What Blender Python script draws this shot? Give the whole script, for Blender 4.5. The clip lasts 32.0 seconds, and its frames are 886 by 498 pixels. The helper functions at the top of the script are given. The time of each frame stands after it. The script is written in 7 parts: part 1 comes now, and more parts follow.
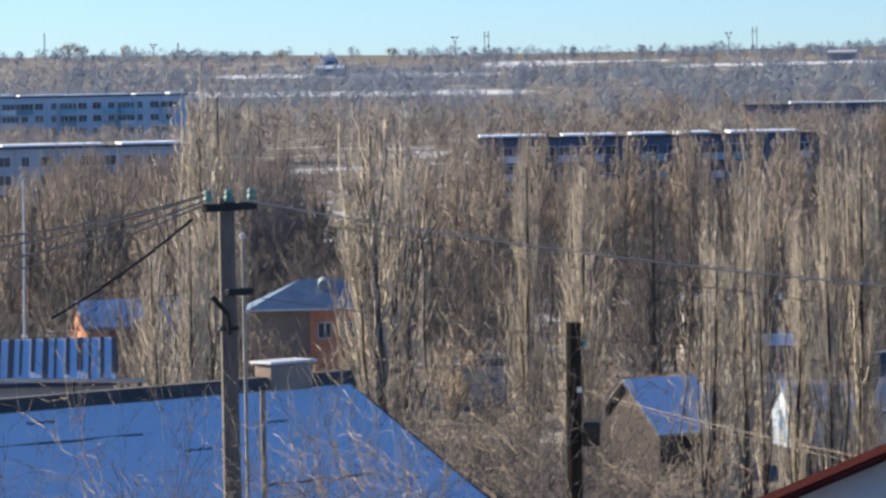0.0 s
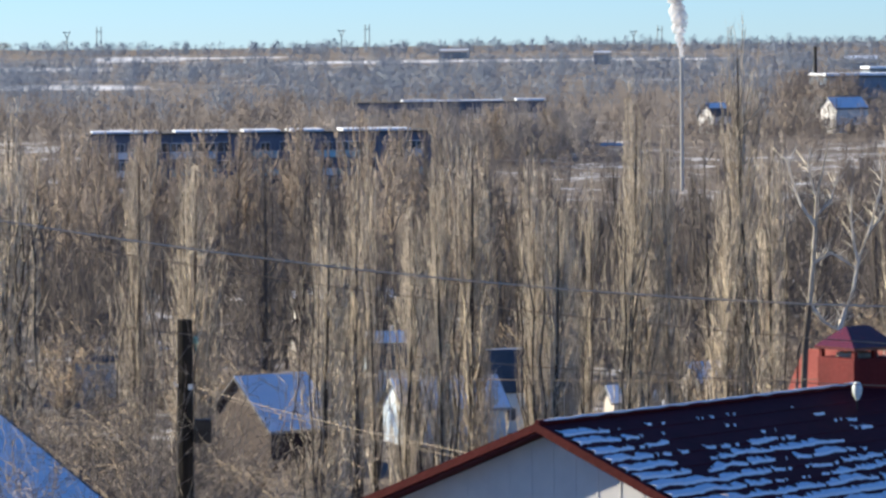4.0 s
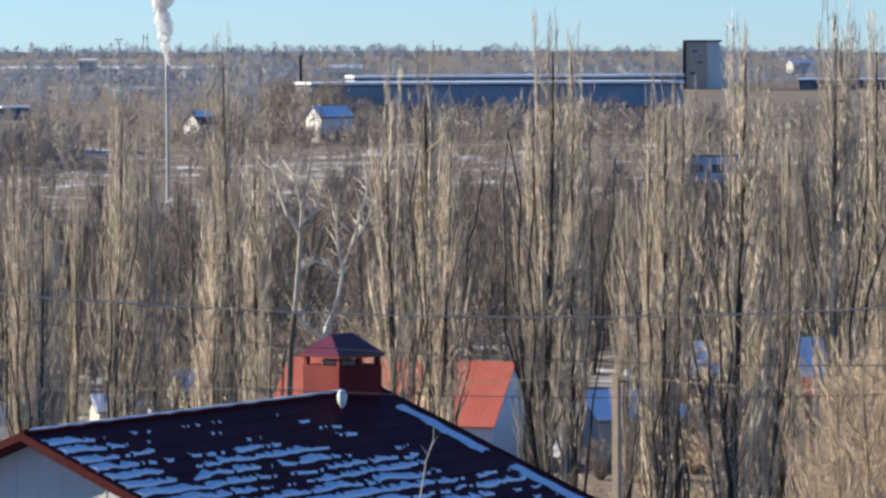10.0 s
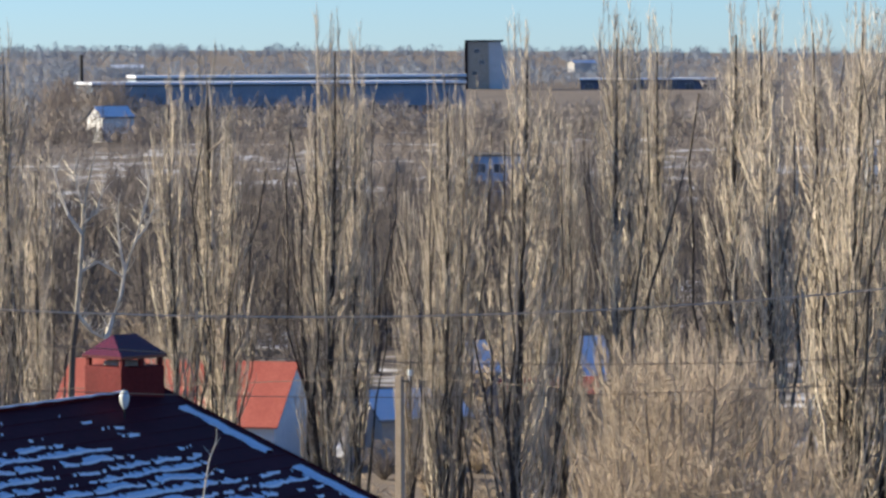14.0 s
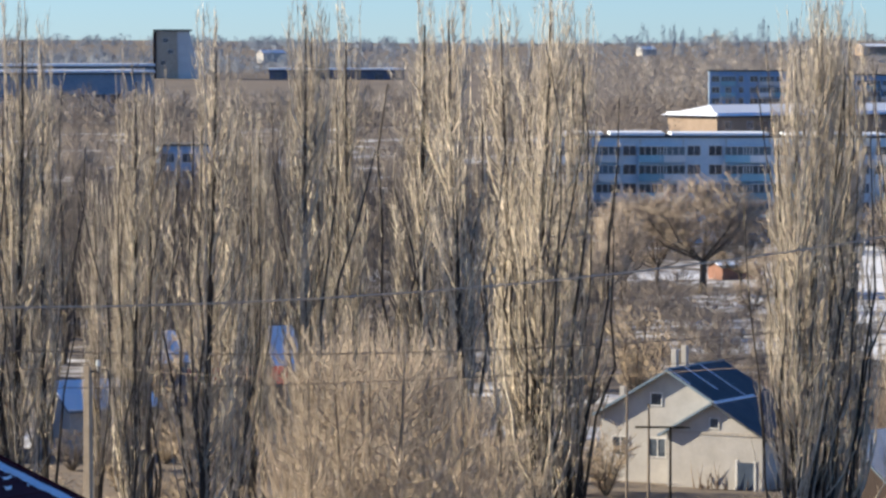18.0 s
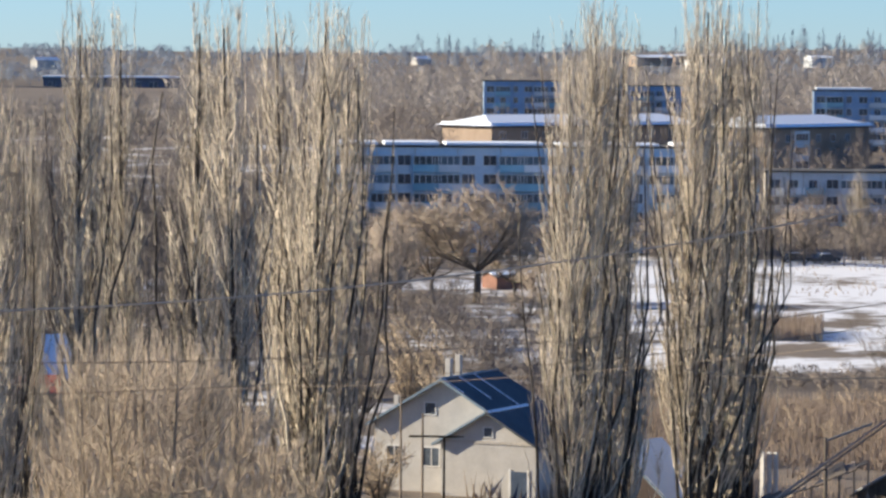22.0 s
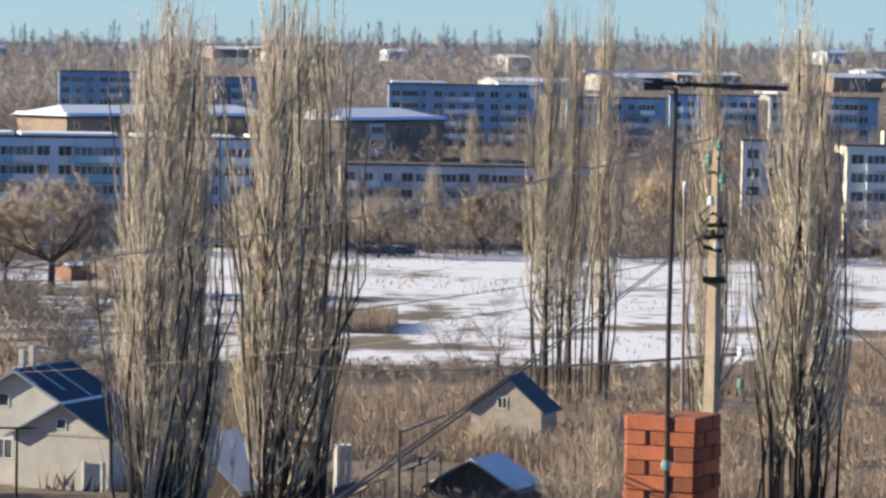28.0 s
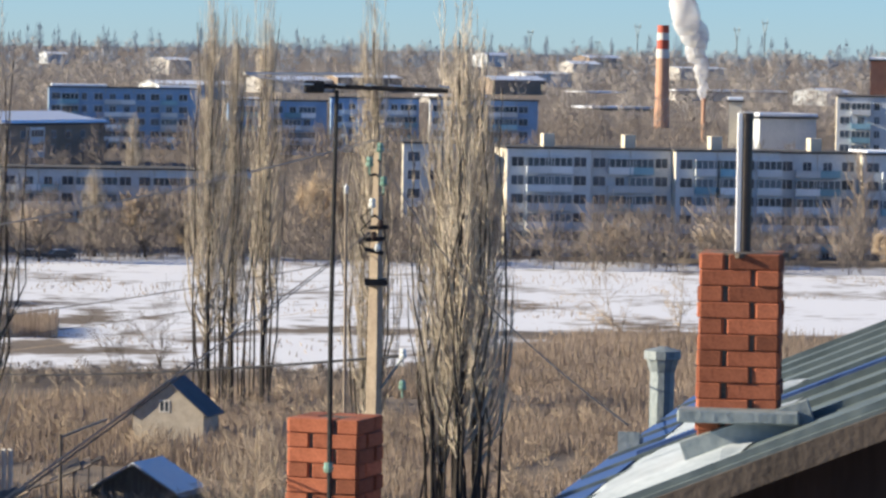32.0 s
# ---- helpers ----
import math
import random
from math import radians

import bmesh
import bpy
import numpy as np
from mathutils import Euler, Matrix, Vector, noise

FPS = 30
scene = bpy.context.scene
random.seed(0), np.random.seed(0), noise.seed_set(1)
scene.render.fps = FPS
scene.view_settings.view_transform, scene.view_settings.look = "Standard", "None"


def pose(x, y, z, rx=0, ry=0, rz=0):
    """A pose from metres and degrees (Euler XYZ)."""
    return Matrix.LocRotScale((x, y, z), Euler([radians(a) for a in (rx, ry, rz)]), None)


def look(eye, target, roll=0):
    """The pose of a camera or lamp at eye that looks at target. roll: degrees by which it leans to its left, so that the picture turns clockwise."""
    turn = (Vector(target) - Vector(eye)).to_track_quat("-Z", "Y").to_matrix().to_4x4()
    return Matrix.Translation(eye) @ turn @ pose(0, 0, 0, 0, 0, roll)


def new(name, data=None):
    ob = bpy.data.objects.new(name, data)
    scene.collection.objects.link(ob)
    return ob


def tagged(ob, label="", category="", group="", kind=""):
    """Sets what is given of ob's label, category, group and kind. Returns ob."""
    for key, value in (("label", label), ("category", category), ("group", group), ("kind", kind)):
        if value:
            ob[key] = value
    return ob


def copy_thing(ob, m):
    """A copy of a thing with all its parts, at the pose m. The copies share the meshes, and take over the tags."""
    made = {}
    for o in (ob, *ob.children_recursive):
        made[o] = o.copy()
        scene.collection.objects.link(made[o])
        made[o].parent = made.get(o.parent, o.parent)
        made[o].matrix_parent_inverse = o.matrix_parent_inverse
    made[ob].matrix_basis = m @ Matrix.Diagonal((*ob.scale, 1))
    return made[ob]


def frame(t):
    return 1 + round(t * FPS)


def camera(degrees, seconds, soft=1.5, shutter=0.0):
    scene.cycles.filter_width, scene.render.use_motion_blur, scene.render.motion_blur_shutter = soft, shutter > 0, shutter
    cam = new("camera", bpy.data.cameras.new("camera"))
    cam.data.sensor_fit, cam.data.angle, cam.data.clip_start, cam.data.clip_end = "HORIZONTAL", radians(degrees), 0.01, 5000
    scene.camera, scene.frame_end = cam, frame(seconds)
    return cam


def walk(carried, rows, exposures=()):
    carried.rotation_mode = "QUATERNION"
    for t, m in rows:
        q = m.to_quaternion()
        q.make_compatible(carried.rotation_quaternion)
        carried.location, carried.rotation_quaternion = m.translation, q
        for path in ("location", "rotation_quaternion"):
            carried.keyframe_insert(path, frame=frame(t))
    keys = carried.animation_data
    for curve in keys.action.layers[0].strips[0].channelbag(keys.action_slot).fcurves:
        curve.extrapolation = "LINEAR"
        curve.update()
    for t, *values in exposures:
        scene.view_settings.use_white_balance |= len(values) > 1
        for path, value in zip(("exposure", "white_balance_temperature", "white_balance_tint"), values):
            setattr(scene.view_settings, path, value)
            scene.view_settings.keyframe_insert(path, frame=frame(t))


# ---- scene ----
EYE = 30.0                     # metres over the valley floor


def turned(yaw, pitch, roll):
    """The pose of the camera from degrees to the right, up, and of lean to its left."""
    a, p = radians(yaw), radians(pitch)
    way = Vector((math.sin(a) * math.cos(p), math.cos(a) * math.cos(p), math.sin(p)))
    return look((0, 0, EYE), Vector((0, 0, EYE)) + way, roll)


cam = camera(12.78, 32.0, soft=2.7)
# seconds, degrees to the right of the first view, pitch, lean: a slow pan from one window
PATH = [
    (0, -0.000, -2.791, -1.09),
    (0.5, 0.816, -2.853, -1.04),
    (1, 1.623, -2.910, -0.95),
    (1.5, 2.316, -2.928, -0.89),
    (2, 2.892, -2.941, -0.85),
    (2.5, 3.498, -2.963, -0.80),
    (3, 4.182, -2.944, -0.75),
    (3.5, 4.901, -2.930, -0.65),
    (5.5, 7.699, -2.912, -0.47),
    (6, 8.346, -2.954, -0.44),
    (6.5, 8.958, -3.014, -0.34),
    (7, 9.496, -3.052, -0.29),
    (7.5, 9.969, -3.094, -0.25),
    (8, 10.553, -3.142, -0.19),
    (8.5, 11.179, -3.125, -0.16),
    (9, 11.875, -3.028, -0.08),
    (9.5, 12.604, -2.937, -0.07),
    (10, 13.071, -2.845, -0.20),
    (10.5, 13.414, -2.789, -0.36),
    (11, 13.777, -2.771, -0.39),
    (11.5, 14.152, -2.755, -0.35),
    (12, 14.510, -2.748, -0.38),
    (12.5, 14.884, -2.777, -0.36),
    (13, 15.309, -2.821, -0.33),
    (13.5, 15.747, -2.843, -0.25),
    (15.5, 17.906, -2.884, -0.37),
    (16, 18.535, -2.875, -0.47),
    (16.5, 19.174, -2.839, -0.43),
    (17, 19.785, -2.884, -0.27),
    (17.5, 20.314, -2.979, -0.12),
    (18, 20.732, -3.010, 0.01),
    (18.5, 21.079, -2.991, 0.12),
    (19, 21.475, -2.956, 0.20),
    (19.5, 21.849, -2.929, 0.28),
    (20, 22.238, -2.906, 0.32),
    (20.5, 22.708, -2.941, 0.34),
    (21, 23.182, -2.945, 0.31),
    (21.5, 23.586, -2.899, 0.32),
    (22, 24.000, -2.868, 0.37),
    (22.5, 24.496, -2.861, 0.41),
    (23, 24.990, -2.881, 0.35),
    (23.5, 25.378, -2.953, 0.36),
    (24, 25.756, -3.011, 0.40),
    (24.5, 26.230, -2.962, 0.53),
    (25, 26.791, -2.829, 0.63),
    (25.5, 27.404, -2.777, 0.79),
    (26, 27.995, -2.807, 0.87),
    (26.5, 28.540, -2.851, 0.97),
    (28.5, 30.727, -2.939, 0.99),
    (29, 31.319, -2.980, 0.98),
    (29.5, 31.910, -3.038, 0.95),
    (30, 32.514, -3.075, 0.98),
    (30.5, 33.178, -3.081, 1.00),
    (31, 33.851, -3.074, 1.04),
    (31.5, 34.482, -3.006, 1.00),
    (32, 35.059, -2.791, 1.00),
]
walk(cam, [(t, turned(yaw, pitch, roll)) for t, yaw, pitch, roll in PATH], exposures=((0, 1.1, 5600, 8), (8, 1.2, 5620, 8), (12, 1.08, 5680, 8), (18, 1.12, 5720, 8), (25, 1.07, 5740, 8), (32, 1.0, 5760, 8)))

# ---- sky and sun: low winter sun from the side of the hill ----
SUN_BEARING, SUN_HEIGHT = -57.0, 20.0
world = bpy.data.worlds.new("winter_sky")
world.use_nodes = True
scene.world = world
wn = world.node_tree.nodes
sky = wn.new("ShaderNodeTexSky")
sky.sky_type = "NISHITA"
sky.sun_disc = False
sky.sun_elevation, sky.sun_rotation = radians(SUN_HEIGHT), radians(SUN_BEARING)
sky.altitude, sky.air_density, sky.dust_density, sky.ozone_density = 1200, 0.85, 0.15, 6.0
world.node_tree.links.new(sky.outputs[0], wn["Background"].inputs[0])
wn["Background"].inputs[1].default_value = 0.065
sun = new("sun", bpy.data.lights.new("sun", "SUN"))
sun.data.energy, sun.data.angle, sun.data.color = 4.9, radians(0.6), (1.0, 0.8, 0.54)
sb, sh = radians(SUN_BEARING), radians(SUN_HEIGHT)
sun.matrix_world = look((math.sin(sb) * math.cos(sh) * 90, math.cos(sb) * math.cos(sh) * 90, math.sin(sh) * 90), (0, 0, 0))


# ---- materials ----
def mat(name, a, b, rough=0.85, scale=1.0, fine=8.0, metal=0.0, bump=0.15, mix=0.5, per_object=0.0, per_island=0.0, stretch=(1, 1, 1), alpha=1.0, bump_d=0.05, c=None):
    """Two colours mixed by coarse and fine grain, with relief, and a shade of its own for each piece."""
    m = bpy.data.materials.new(name)
    m.use_nodes = True
    n, l = m.node_tree.nodes, m.node_tree.links
    p = n["Principled BSDF"]
    co = n.new("ShaderNodeTexCoord")
    mp = n.new("ShaderNodeMapping")
    mp.inputs["Scale"].default_value = stretch
    l.new(co.outputs["Object"], mp.inputs[0])
    coarse, grain = n.new("ShaderNodeTexNoise"), n.new("ShaderNodeTexNoise")
    for tex, sc in ((coarse, scale), (grain, scale * fine)):
        tex.inputs["Scale"].default_value = sc
        tex.inputs["Detail"].default_value = 4
        l.new(mp.outputs[0], tex.inputs["Vector"])
    add = n.new("ShaderNodeMix")
    add.inputs[0].default_value = 0.45
    l.new(coarse.outputs[0], add.inputs[2]), l.new(grain.outputs[0], add.inputs[3])
    ramp = n.new("ShaderNodeValToRGB")
    ramp.color_ramp.elements[0].position, ramp.color_ramp.elements[1].position = mix - 0.16, mix + 0.16
    ramp.color_ramp.elements[0].color, ramp.color_ramp.elements[1].color = (*a, 1), (*b, 1)
    if c:
        e = ramp.color_ramp.elements.new(min(mix + 0.24, 0.95))
        e.color = (*c, 1)
    l.new(add.outputs[0], ramp.inputs[0])
    out = ramp.outputs[0]
    for amount, node, sock in ((per_object, "ShaderNodeObjectInfo", "Random"), (per_island, "ShaderNodeNewGeometry", "Random Per Island")):
        if amount:
            info, rng, hsv = n.new(node), n.new("ShaderNodeMapRange"), n.new("ShaderNodeHueSaturation")
            rng.inputs["To Min"].default_value, rng.inputs["To Max"].default_value = 1 - amount, 1 + amount
            l.new(info.outputs[sock], rng.inputs[0]), l.new(rng.outputs[0], hsv.inputs["Value"])
            l.new(out, hsv.inputs["Color"])
            out = hsv.outputs[0]
    l.new(out, p.inputs["Base Color"])
    p.inputs["Roughness"].default_value, p.inputs["Metallic"].default_value = rough, metal
    p.inputs["Alpha"].default_value = alpha
    if bump:
        bp = n.new("ShaderNodeBump")
        bp.inputs["Strength"].default_value, bp.inputs["Distance"].default_value = bump, bump_d
        l.new(grain.outputs[0], bp.inputs["Height"]), l.new(bp.outputs[0], p.inputs["Normal"])
    return m


# Blue tint: the shade on most snowy roofs is in the colour.
SNOW = mat("snow", (0.76, 0.83, 0.94), (0.86, 0.9, 0.97), 0.6, 0.9, bump=0.25, bump_d=0.08)
BARK_SUN = mat("poplar_bark", (0.24, 0.204, 0.16), (0.72, 0.64, 0.51), 0.9, 0.5, per_object=0.16, per_island=0.5)
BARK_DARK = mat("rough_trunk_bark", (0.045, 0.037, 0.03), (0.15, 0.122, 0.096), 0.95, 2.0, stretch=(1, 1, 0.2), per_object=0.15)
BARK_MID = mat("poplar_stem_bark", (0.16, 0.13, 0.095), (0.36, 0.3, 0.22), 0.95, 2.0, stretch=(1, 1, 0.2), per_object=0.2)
# Paler tone: sun on the twigs is put into the colour.
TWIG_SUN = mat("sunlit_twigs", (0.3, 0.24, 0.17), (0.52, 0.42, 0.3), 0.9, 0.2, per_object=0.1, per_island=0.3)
# Pale tone: the haze over far trees is put into their colour.
TWIG_HAZE = mat("haze_pale_twigs", (0.25, 0.225, 0.205), (0.42, 0.385, 0.355), 0.9, 0.05, per_island=0.3)
# Dark bark, made blacker for the shade inside the crowns.
STEM_DARK = mat("shaded_stem_bark", (0.02, 0.017, 0.015), (0.065, 0.054, 0.045), 0.95, 2.0, stretch=(1, 1, 0.2))
POLE_CONCRETE = mat("warm_pole_concrete", (0.31, 0.25, 0.18), (0.46, 0.375, 0.275), 0.9, 2.5, bump=0.2, bump_d=0.01)
BOARD = mat("dark_weathered_board", (0.06, 0.048, 0.038), (0.125, 0.1, 0.08), 0.9, 3, stretch=(0.3, 1, 1))
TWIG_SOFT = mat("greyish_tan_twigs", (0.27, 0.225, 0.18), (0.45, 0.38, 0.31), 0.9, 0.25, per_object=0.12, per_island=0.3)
# Background trees are darkened: the valley's shade is in their colour.
TWIG_DARK = mat("shade_dark_twigs", (0.088, 0.077, 0.07), (0.21, 0.182, 0.16), 0.9, 0.2, per_object=0.15, per_island=0.3)
# Pale bark of the bolder limbs: sunlit streaks put into colour.
LIMB_LIT = mat("sunlit_limb_bark", (0.35, 0.3, 0.232), (0.72, 0.645, 0.52), 0.9, 0.6, per_object=0.12, per_island=0.3)
TWIG_TAN = mat("thicket_twigs", (0.3, 0.245, 0.18), (0.6, 0.5, 0.38), 0.9, 0.4, per_object=0.12, per_island=0.3)
HALL_BLUE = mat("dark_blue_hall_wall", (0.2, 0.27, 0.36), (0.31, 0.38, 0.47), 0.8, 0.2)
TWIG_BROWN = mat("brown_twigs", (0.14, 0.12, 0.104), (0.3, 0.255, 0.218), 0.9, 0.2, per_object=0.15, per_island=0.3)
# Blue-grey stands for distance haze and the dim slope, put into the twigs.
TWIG_BLUE_HAZE = mat("haze_grey_twigs", (0.19, 0.225, 0.29), (0.25, 0.295, 0.365), 0.9, 0.02, per_island=0.08)
TWIG_GOLD = mat("golden_willow_twigs", (0.34, 0.265, 0.18), (0.53, 0.42, 0.295), 0.9, 0.3, per_object=0.1, per_island=0.3)
BIRCH = mat("pale_bark", (0.5, 0.46, 0.39), (0.74, 0.69, 0.6), 0.85, 1.5, stretch=(1, 1, 0.3))
REED = mat("dry_reed", (0.27, 0.21, 0.155), (0.48, 0.38, 0.285), 0.9, 0.06, per_island=0.3)
BRICK = mat("red_brick", (0.24, 0.07, 0.032), (0.44, 0.145, 0.07), 0.9, 9, per_object=0.42, bump=0.35, bump_d=0.006)
MORTAR = mat("mortar", (0.06, 0.048, 0.038), (0.15, 0.125, 0.1), 0.95, 9, bump=0.4, bump_d=0.01)
CONCRETE = mat("concrete", (0.34, 0.3, 0.245), (0.5, 0.45, 0.37), 0.9, 1.5, bump=0.2, bump_d=0.01)
# Cool facade tint holds some of the blue of shade.
PANEL = mat("painted_panel_wall", (0.52, 0.555, 0.58), (0.68, 0.705, 0.725), 0.9, 0.25, per_object=0.05, bump=0.1)
# Bluish wall tone that also holds the blue of shade.
PANEL_BLUE = mat("bluish_shade_wall", (0.5, 0.6, 0.7), (0.64, 0.73, 0.81), 0.9, 0.25, bump=0.1)
# Blue of distance haze and shade, put into the far walls.
FAR_BLUE = mat("haze_blue_panel_wall", (0.22, 0.345, 0.54), (0.37, 0.5, 0.69), 0.9, 0.25, bump=0.1, per_object=0.12)
# Sun on end walls and roof huts, put into a cream colour.
PANEL_WARM = mat("sunlit_cream_wall", (0.56, 0.5, 0.4), (0.68, 0.62, 0.5), 0.9, 0.25, bump=0.1)
# Shade on the left blocks is put into this dark bluish wall.
DARK_WALL = mat("shade_dark_wall", (0.1, 0.12, 0.17), (0.17, 0.19, 0.25), 0.9, 0.3, bump=0.1)
BROWN_BRICK = mat("brown_brick_wall", (0.26, 0.2, 0.15), (0.36, 0.28, 0.215), 0.9, 0.5, bump=0.1)
SHED_BRICK = mat("dark_red_brick_wall", (0.17, 0.085, 0.06), (0.26, 0.135, 0.095), 0.9, 0.6, bump=0.1)
CAR_PAINT = mat("dark_car_paint", (0.02, 0.022, 0.028), (0.035, 0.038, 0.045), 0.3, 1.0, bump=0, per_object=0.5)
RUBBER = mat("tyre_rubber", (0.012, 0.012, 0.012), (0.025, 0.025, 0.025), 0.9, 6)
ORANGE_BRICK = mat("orange_brick_wall", (0.55, 0.22, 0.115), (0.7, 0.32, 0.175), 0.9, 0.6, bump=0.1)
WHITE_BRICK = mat("white_brick_wall", (0.44, 0.425, 0.4), (0.57, 0.55, 0.515), 0.9, 0.9, fine=12, bump=0.15)
PLASTER = mat("grey_plaster", (0.4, 0.37, 0.33), (0.55, 0.51, 0.46), 0.9, 0.6)
SIDING = mat("white_siding", (0.62, 0.63, 0.63), (0.71, 0.71, 0.7), 0.55, 0.6, bump=0.05)
METAL_RED = mat("dark_red_metal_tile", (0.045, 0.005, 0.011), (0.072, 0.008, 0.017), 0.65, 1.2, bump=0.05)
TRIM_RED = mat("red_metal_trim", (0.06, 0.005, 0.006), (0.092, 0.009, 0.01), 0.8, 2)
BOX_RED = mat("red_chimney_sheet", (0.11, 0.013, 0.013), (0.165, 0.022, 0.021), 0.7, 2)
ROOF_RED = mat("faded_red_roof", (0.46, 0.1, 0.066), (0.6, 0.16, 0.105), 0.7, 0.6)
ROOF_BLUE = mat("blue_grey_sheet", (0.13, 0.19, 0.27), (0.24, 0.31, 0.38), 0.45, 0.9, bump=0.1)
# Blue of the eave sheet, shared by the painted shadow band.
BLUE_EAVE_AND_SHADOW = mat("eave_blue_and_shadow", (0.035, 0.07, 0.2), (0.06, 0.11, 0.28), 0.5, 1.2, bump=0.1)
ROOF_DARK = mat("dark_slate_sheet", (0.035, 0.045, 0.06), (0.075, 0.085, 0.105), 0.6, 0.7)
ROOF_GREEN = mat("grey_green_sheet", (0.075, 0.1, 0.105), (0.15, 0.185, 0.19), 0.55, 1.0, bump=0.15)
TAR = mat("roofing_felt", (0.05, 0.05, 0.052), (0.11, 0.105, 0.1), 0.95, 0.6)
SLATE = mat("grey_asbestos_sheet", (0.2, 0.2, 0.2), (0.33, 0.32, 0.3), 0.9, 0.7)
WOOD = mat("weathered_board", (0.2, 0.16, 0.12), (0.32, 0.26, 0.2), 0.85, 3, stretch=(0.3, 1, 1))
WOOD_DARK = mat("tarred_pole_wood", (0.008, 0.007, 0.006), (0.03, 0.025, 0.02), 0.8, 4, stretch=(1, 1, 0.15))
WOOD_GREY = mat("grey_pole_wood", (0.1, 0.085, 0.07), (0.21, 0.18, 0.145), 0.9, 4, stretch=(1, 1, 0.15))
BROWN_DARK = mat("dark_brown_boards", (0.022, 0.012, 0.01), (0.05, 0.03, 0.025), 0.8, 3, stretch=(1, 1, 0.2))
STEEL = mat("galvanised_steel", (0.55, 0.56, 0.57), (0.7, 0.71, 0.72), 0.4, 3, metal=0.35, bump=0.05)
# Shade and sun on the flue's two sides, put into two colours.
FLUE_SHADE = mat("shaded_flue_steel", (0.03, 0.024, 0.02), (0.07, 0.056, 0.046), 0.5, 6, bump=0.05)
FLUE = mat("lit_flue_steel", (0.78, 0.78, 0.79), (0.86, 0.86, 0.87), 0.4, 3, metal=0.3, bump=0.02)
ZINC = mat("dull_zinc_sheet", (0.2, 0.24, 0.25), (0.32, 0.36, 0.37), 0.6, 3, metal=0.3)
IRON = mat("dark_iron", (0.015, 0.015, 0.016), (0.04, 0.038, 0.036), 0.6, 6, metal=0.5)
PORCELAIN = mat("white_porcelain", (0.75, 0.78, 0.72), (0.85, 0.86, 0.8), 0.2, 5, bump=0)
GLASS_GREEN = mat("green_glass_insulator", (0.12, 0.24, 0.18), (0.3, 0.45, 0.36), 0.15, 8, bump=0)
GLAZING = mat("balcony_glazing", (0.05, 0.07, 0.09), (0.13, 0.17, 0.2), 0.2, 0.5, bump=0, per_object=0.5)
FROST = mat("roof_frost", (0.3, 0.35, 0.38), (0.5, 0.55, 0.58), 0.7, 3.0)
CAP_RED = mat("glossy_red_sheet", (0.075, 0.008, 0.012), (0.11, 0.013, 0.018), 0.2, 2, bump=0.03)
CAP_RED.node_tree.nodes["Principled BSDF"].inputs["Coat Weight"].default_value = 0.5
CAP_RED.node_tree.nodes["Principled BSDF"].inputs["Coat IOR"].default_value = 1.7
PALE_WIRE = mat("pale_wire", (0.5, 0.43, 0.34), (0.64, 0.56, 0.45), 0.6, 5, bump=0)
GLASS = mat("window_glass", (0.035, 0.045, 0.06), (0.13, 0.155, 0.19), 0.12, 0.7, bump=0, per_object=0.4)
FRAME = mat("window_frame", (0.66, 0.66, 0.64), (0.78, 0.78, 0.76), 0.6, 2, bump=0)
BALCONY = mat("balcony_sheet", (0.6, 0.64, 0.67), (0.78, 0.8, 0.82), 0.7, 0.6, per_object=0.25, bump=0.1)
BALCONY_BLUE = mat("blue_balcony_sheet", (0.2, 0.38, 0.48), (0.32, 0.52, 0.62), 0.7, 0.6, per_object=0.25, bump=0.1)
TEAL = mat("blue_door_paint", (0.03, 0.055, 0.1), (0.06, 0.09, 0.15), 0.6, 2)
STACK_WHITE = mat("white_band_paint", (0.6, 0.58, 0.55), (0.72, 0.7, 0.66), 0.8, 0.4)
STACK_RED = mat("red_band_paint", (0.4, 0.08, 0.05), (0.52, 0.13, 0.08), 0.8, 0.4)
STACK_BRICK = mat("stack_brick", (0.46, 0.26, 0.17), (0.6, 0.37, 0.25), 0.9, 0.4)
SMOKE = mat("white_steam", (0.8, 0.8, 0.82), (0.9, 0.9, 0.9), 1.0, 0.25, bump=0, alpha=0.45)
sn, sl = SMOKE.node_tree.nodes, SMOKE.node_tree.links
thin, both, clear, veil = sn.new("ShaderNodeBsdfTranslucent"), sn.new("ShaderNodeMixShader"), sn.new("ShaderNodeBsdfTransparent"), sn.new("ShaderNodeMixShader")
thin.inputs[0].default_value, both.inputs[0].default_value, veil.inputs[0].default_value = (0.95, 0.95, 0.95, 1), 0.5, 0.5
sn["Principled BSDF"].inputs["Alpha"].default_value = 1.0
sl.new(sn["Principled BSDF"].outputs[0], both.inputs[1]), sl.new(thin.outputs[0], both.inputs[2])
sl.new(clear.outputs[0], veil.inputs[1]), sl.new(both.outputs[0], veil.inputs[2])
sl.new(veil.outputs[0], sn["Material Output"].inputs[0])
WIRE = mat("aluminium_wire", (0.24, 0.185, 0.125), (0.32, 0.25, 0.175), 0.6, 5, bump=0)

for m in (TRIM_RED, METAL_RED, BOX_RED, WOOD_DARK):
    m.node_tree.nodes["Principled BSDF"].inputs["Specular IOR Level"].default_value = 0.15


# ---- mesh helpers ----
def link(name, me, parent=None, label="", m=None):
    ob = new(name, me)
    if parent:
        ob.parent = parent
    if m is not None:
        ob.matrix_basis = m
    if label:
        ob["label"] = label
    return ob


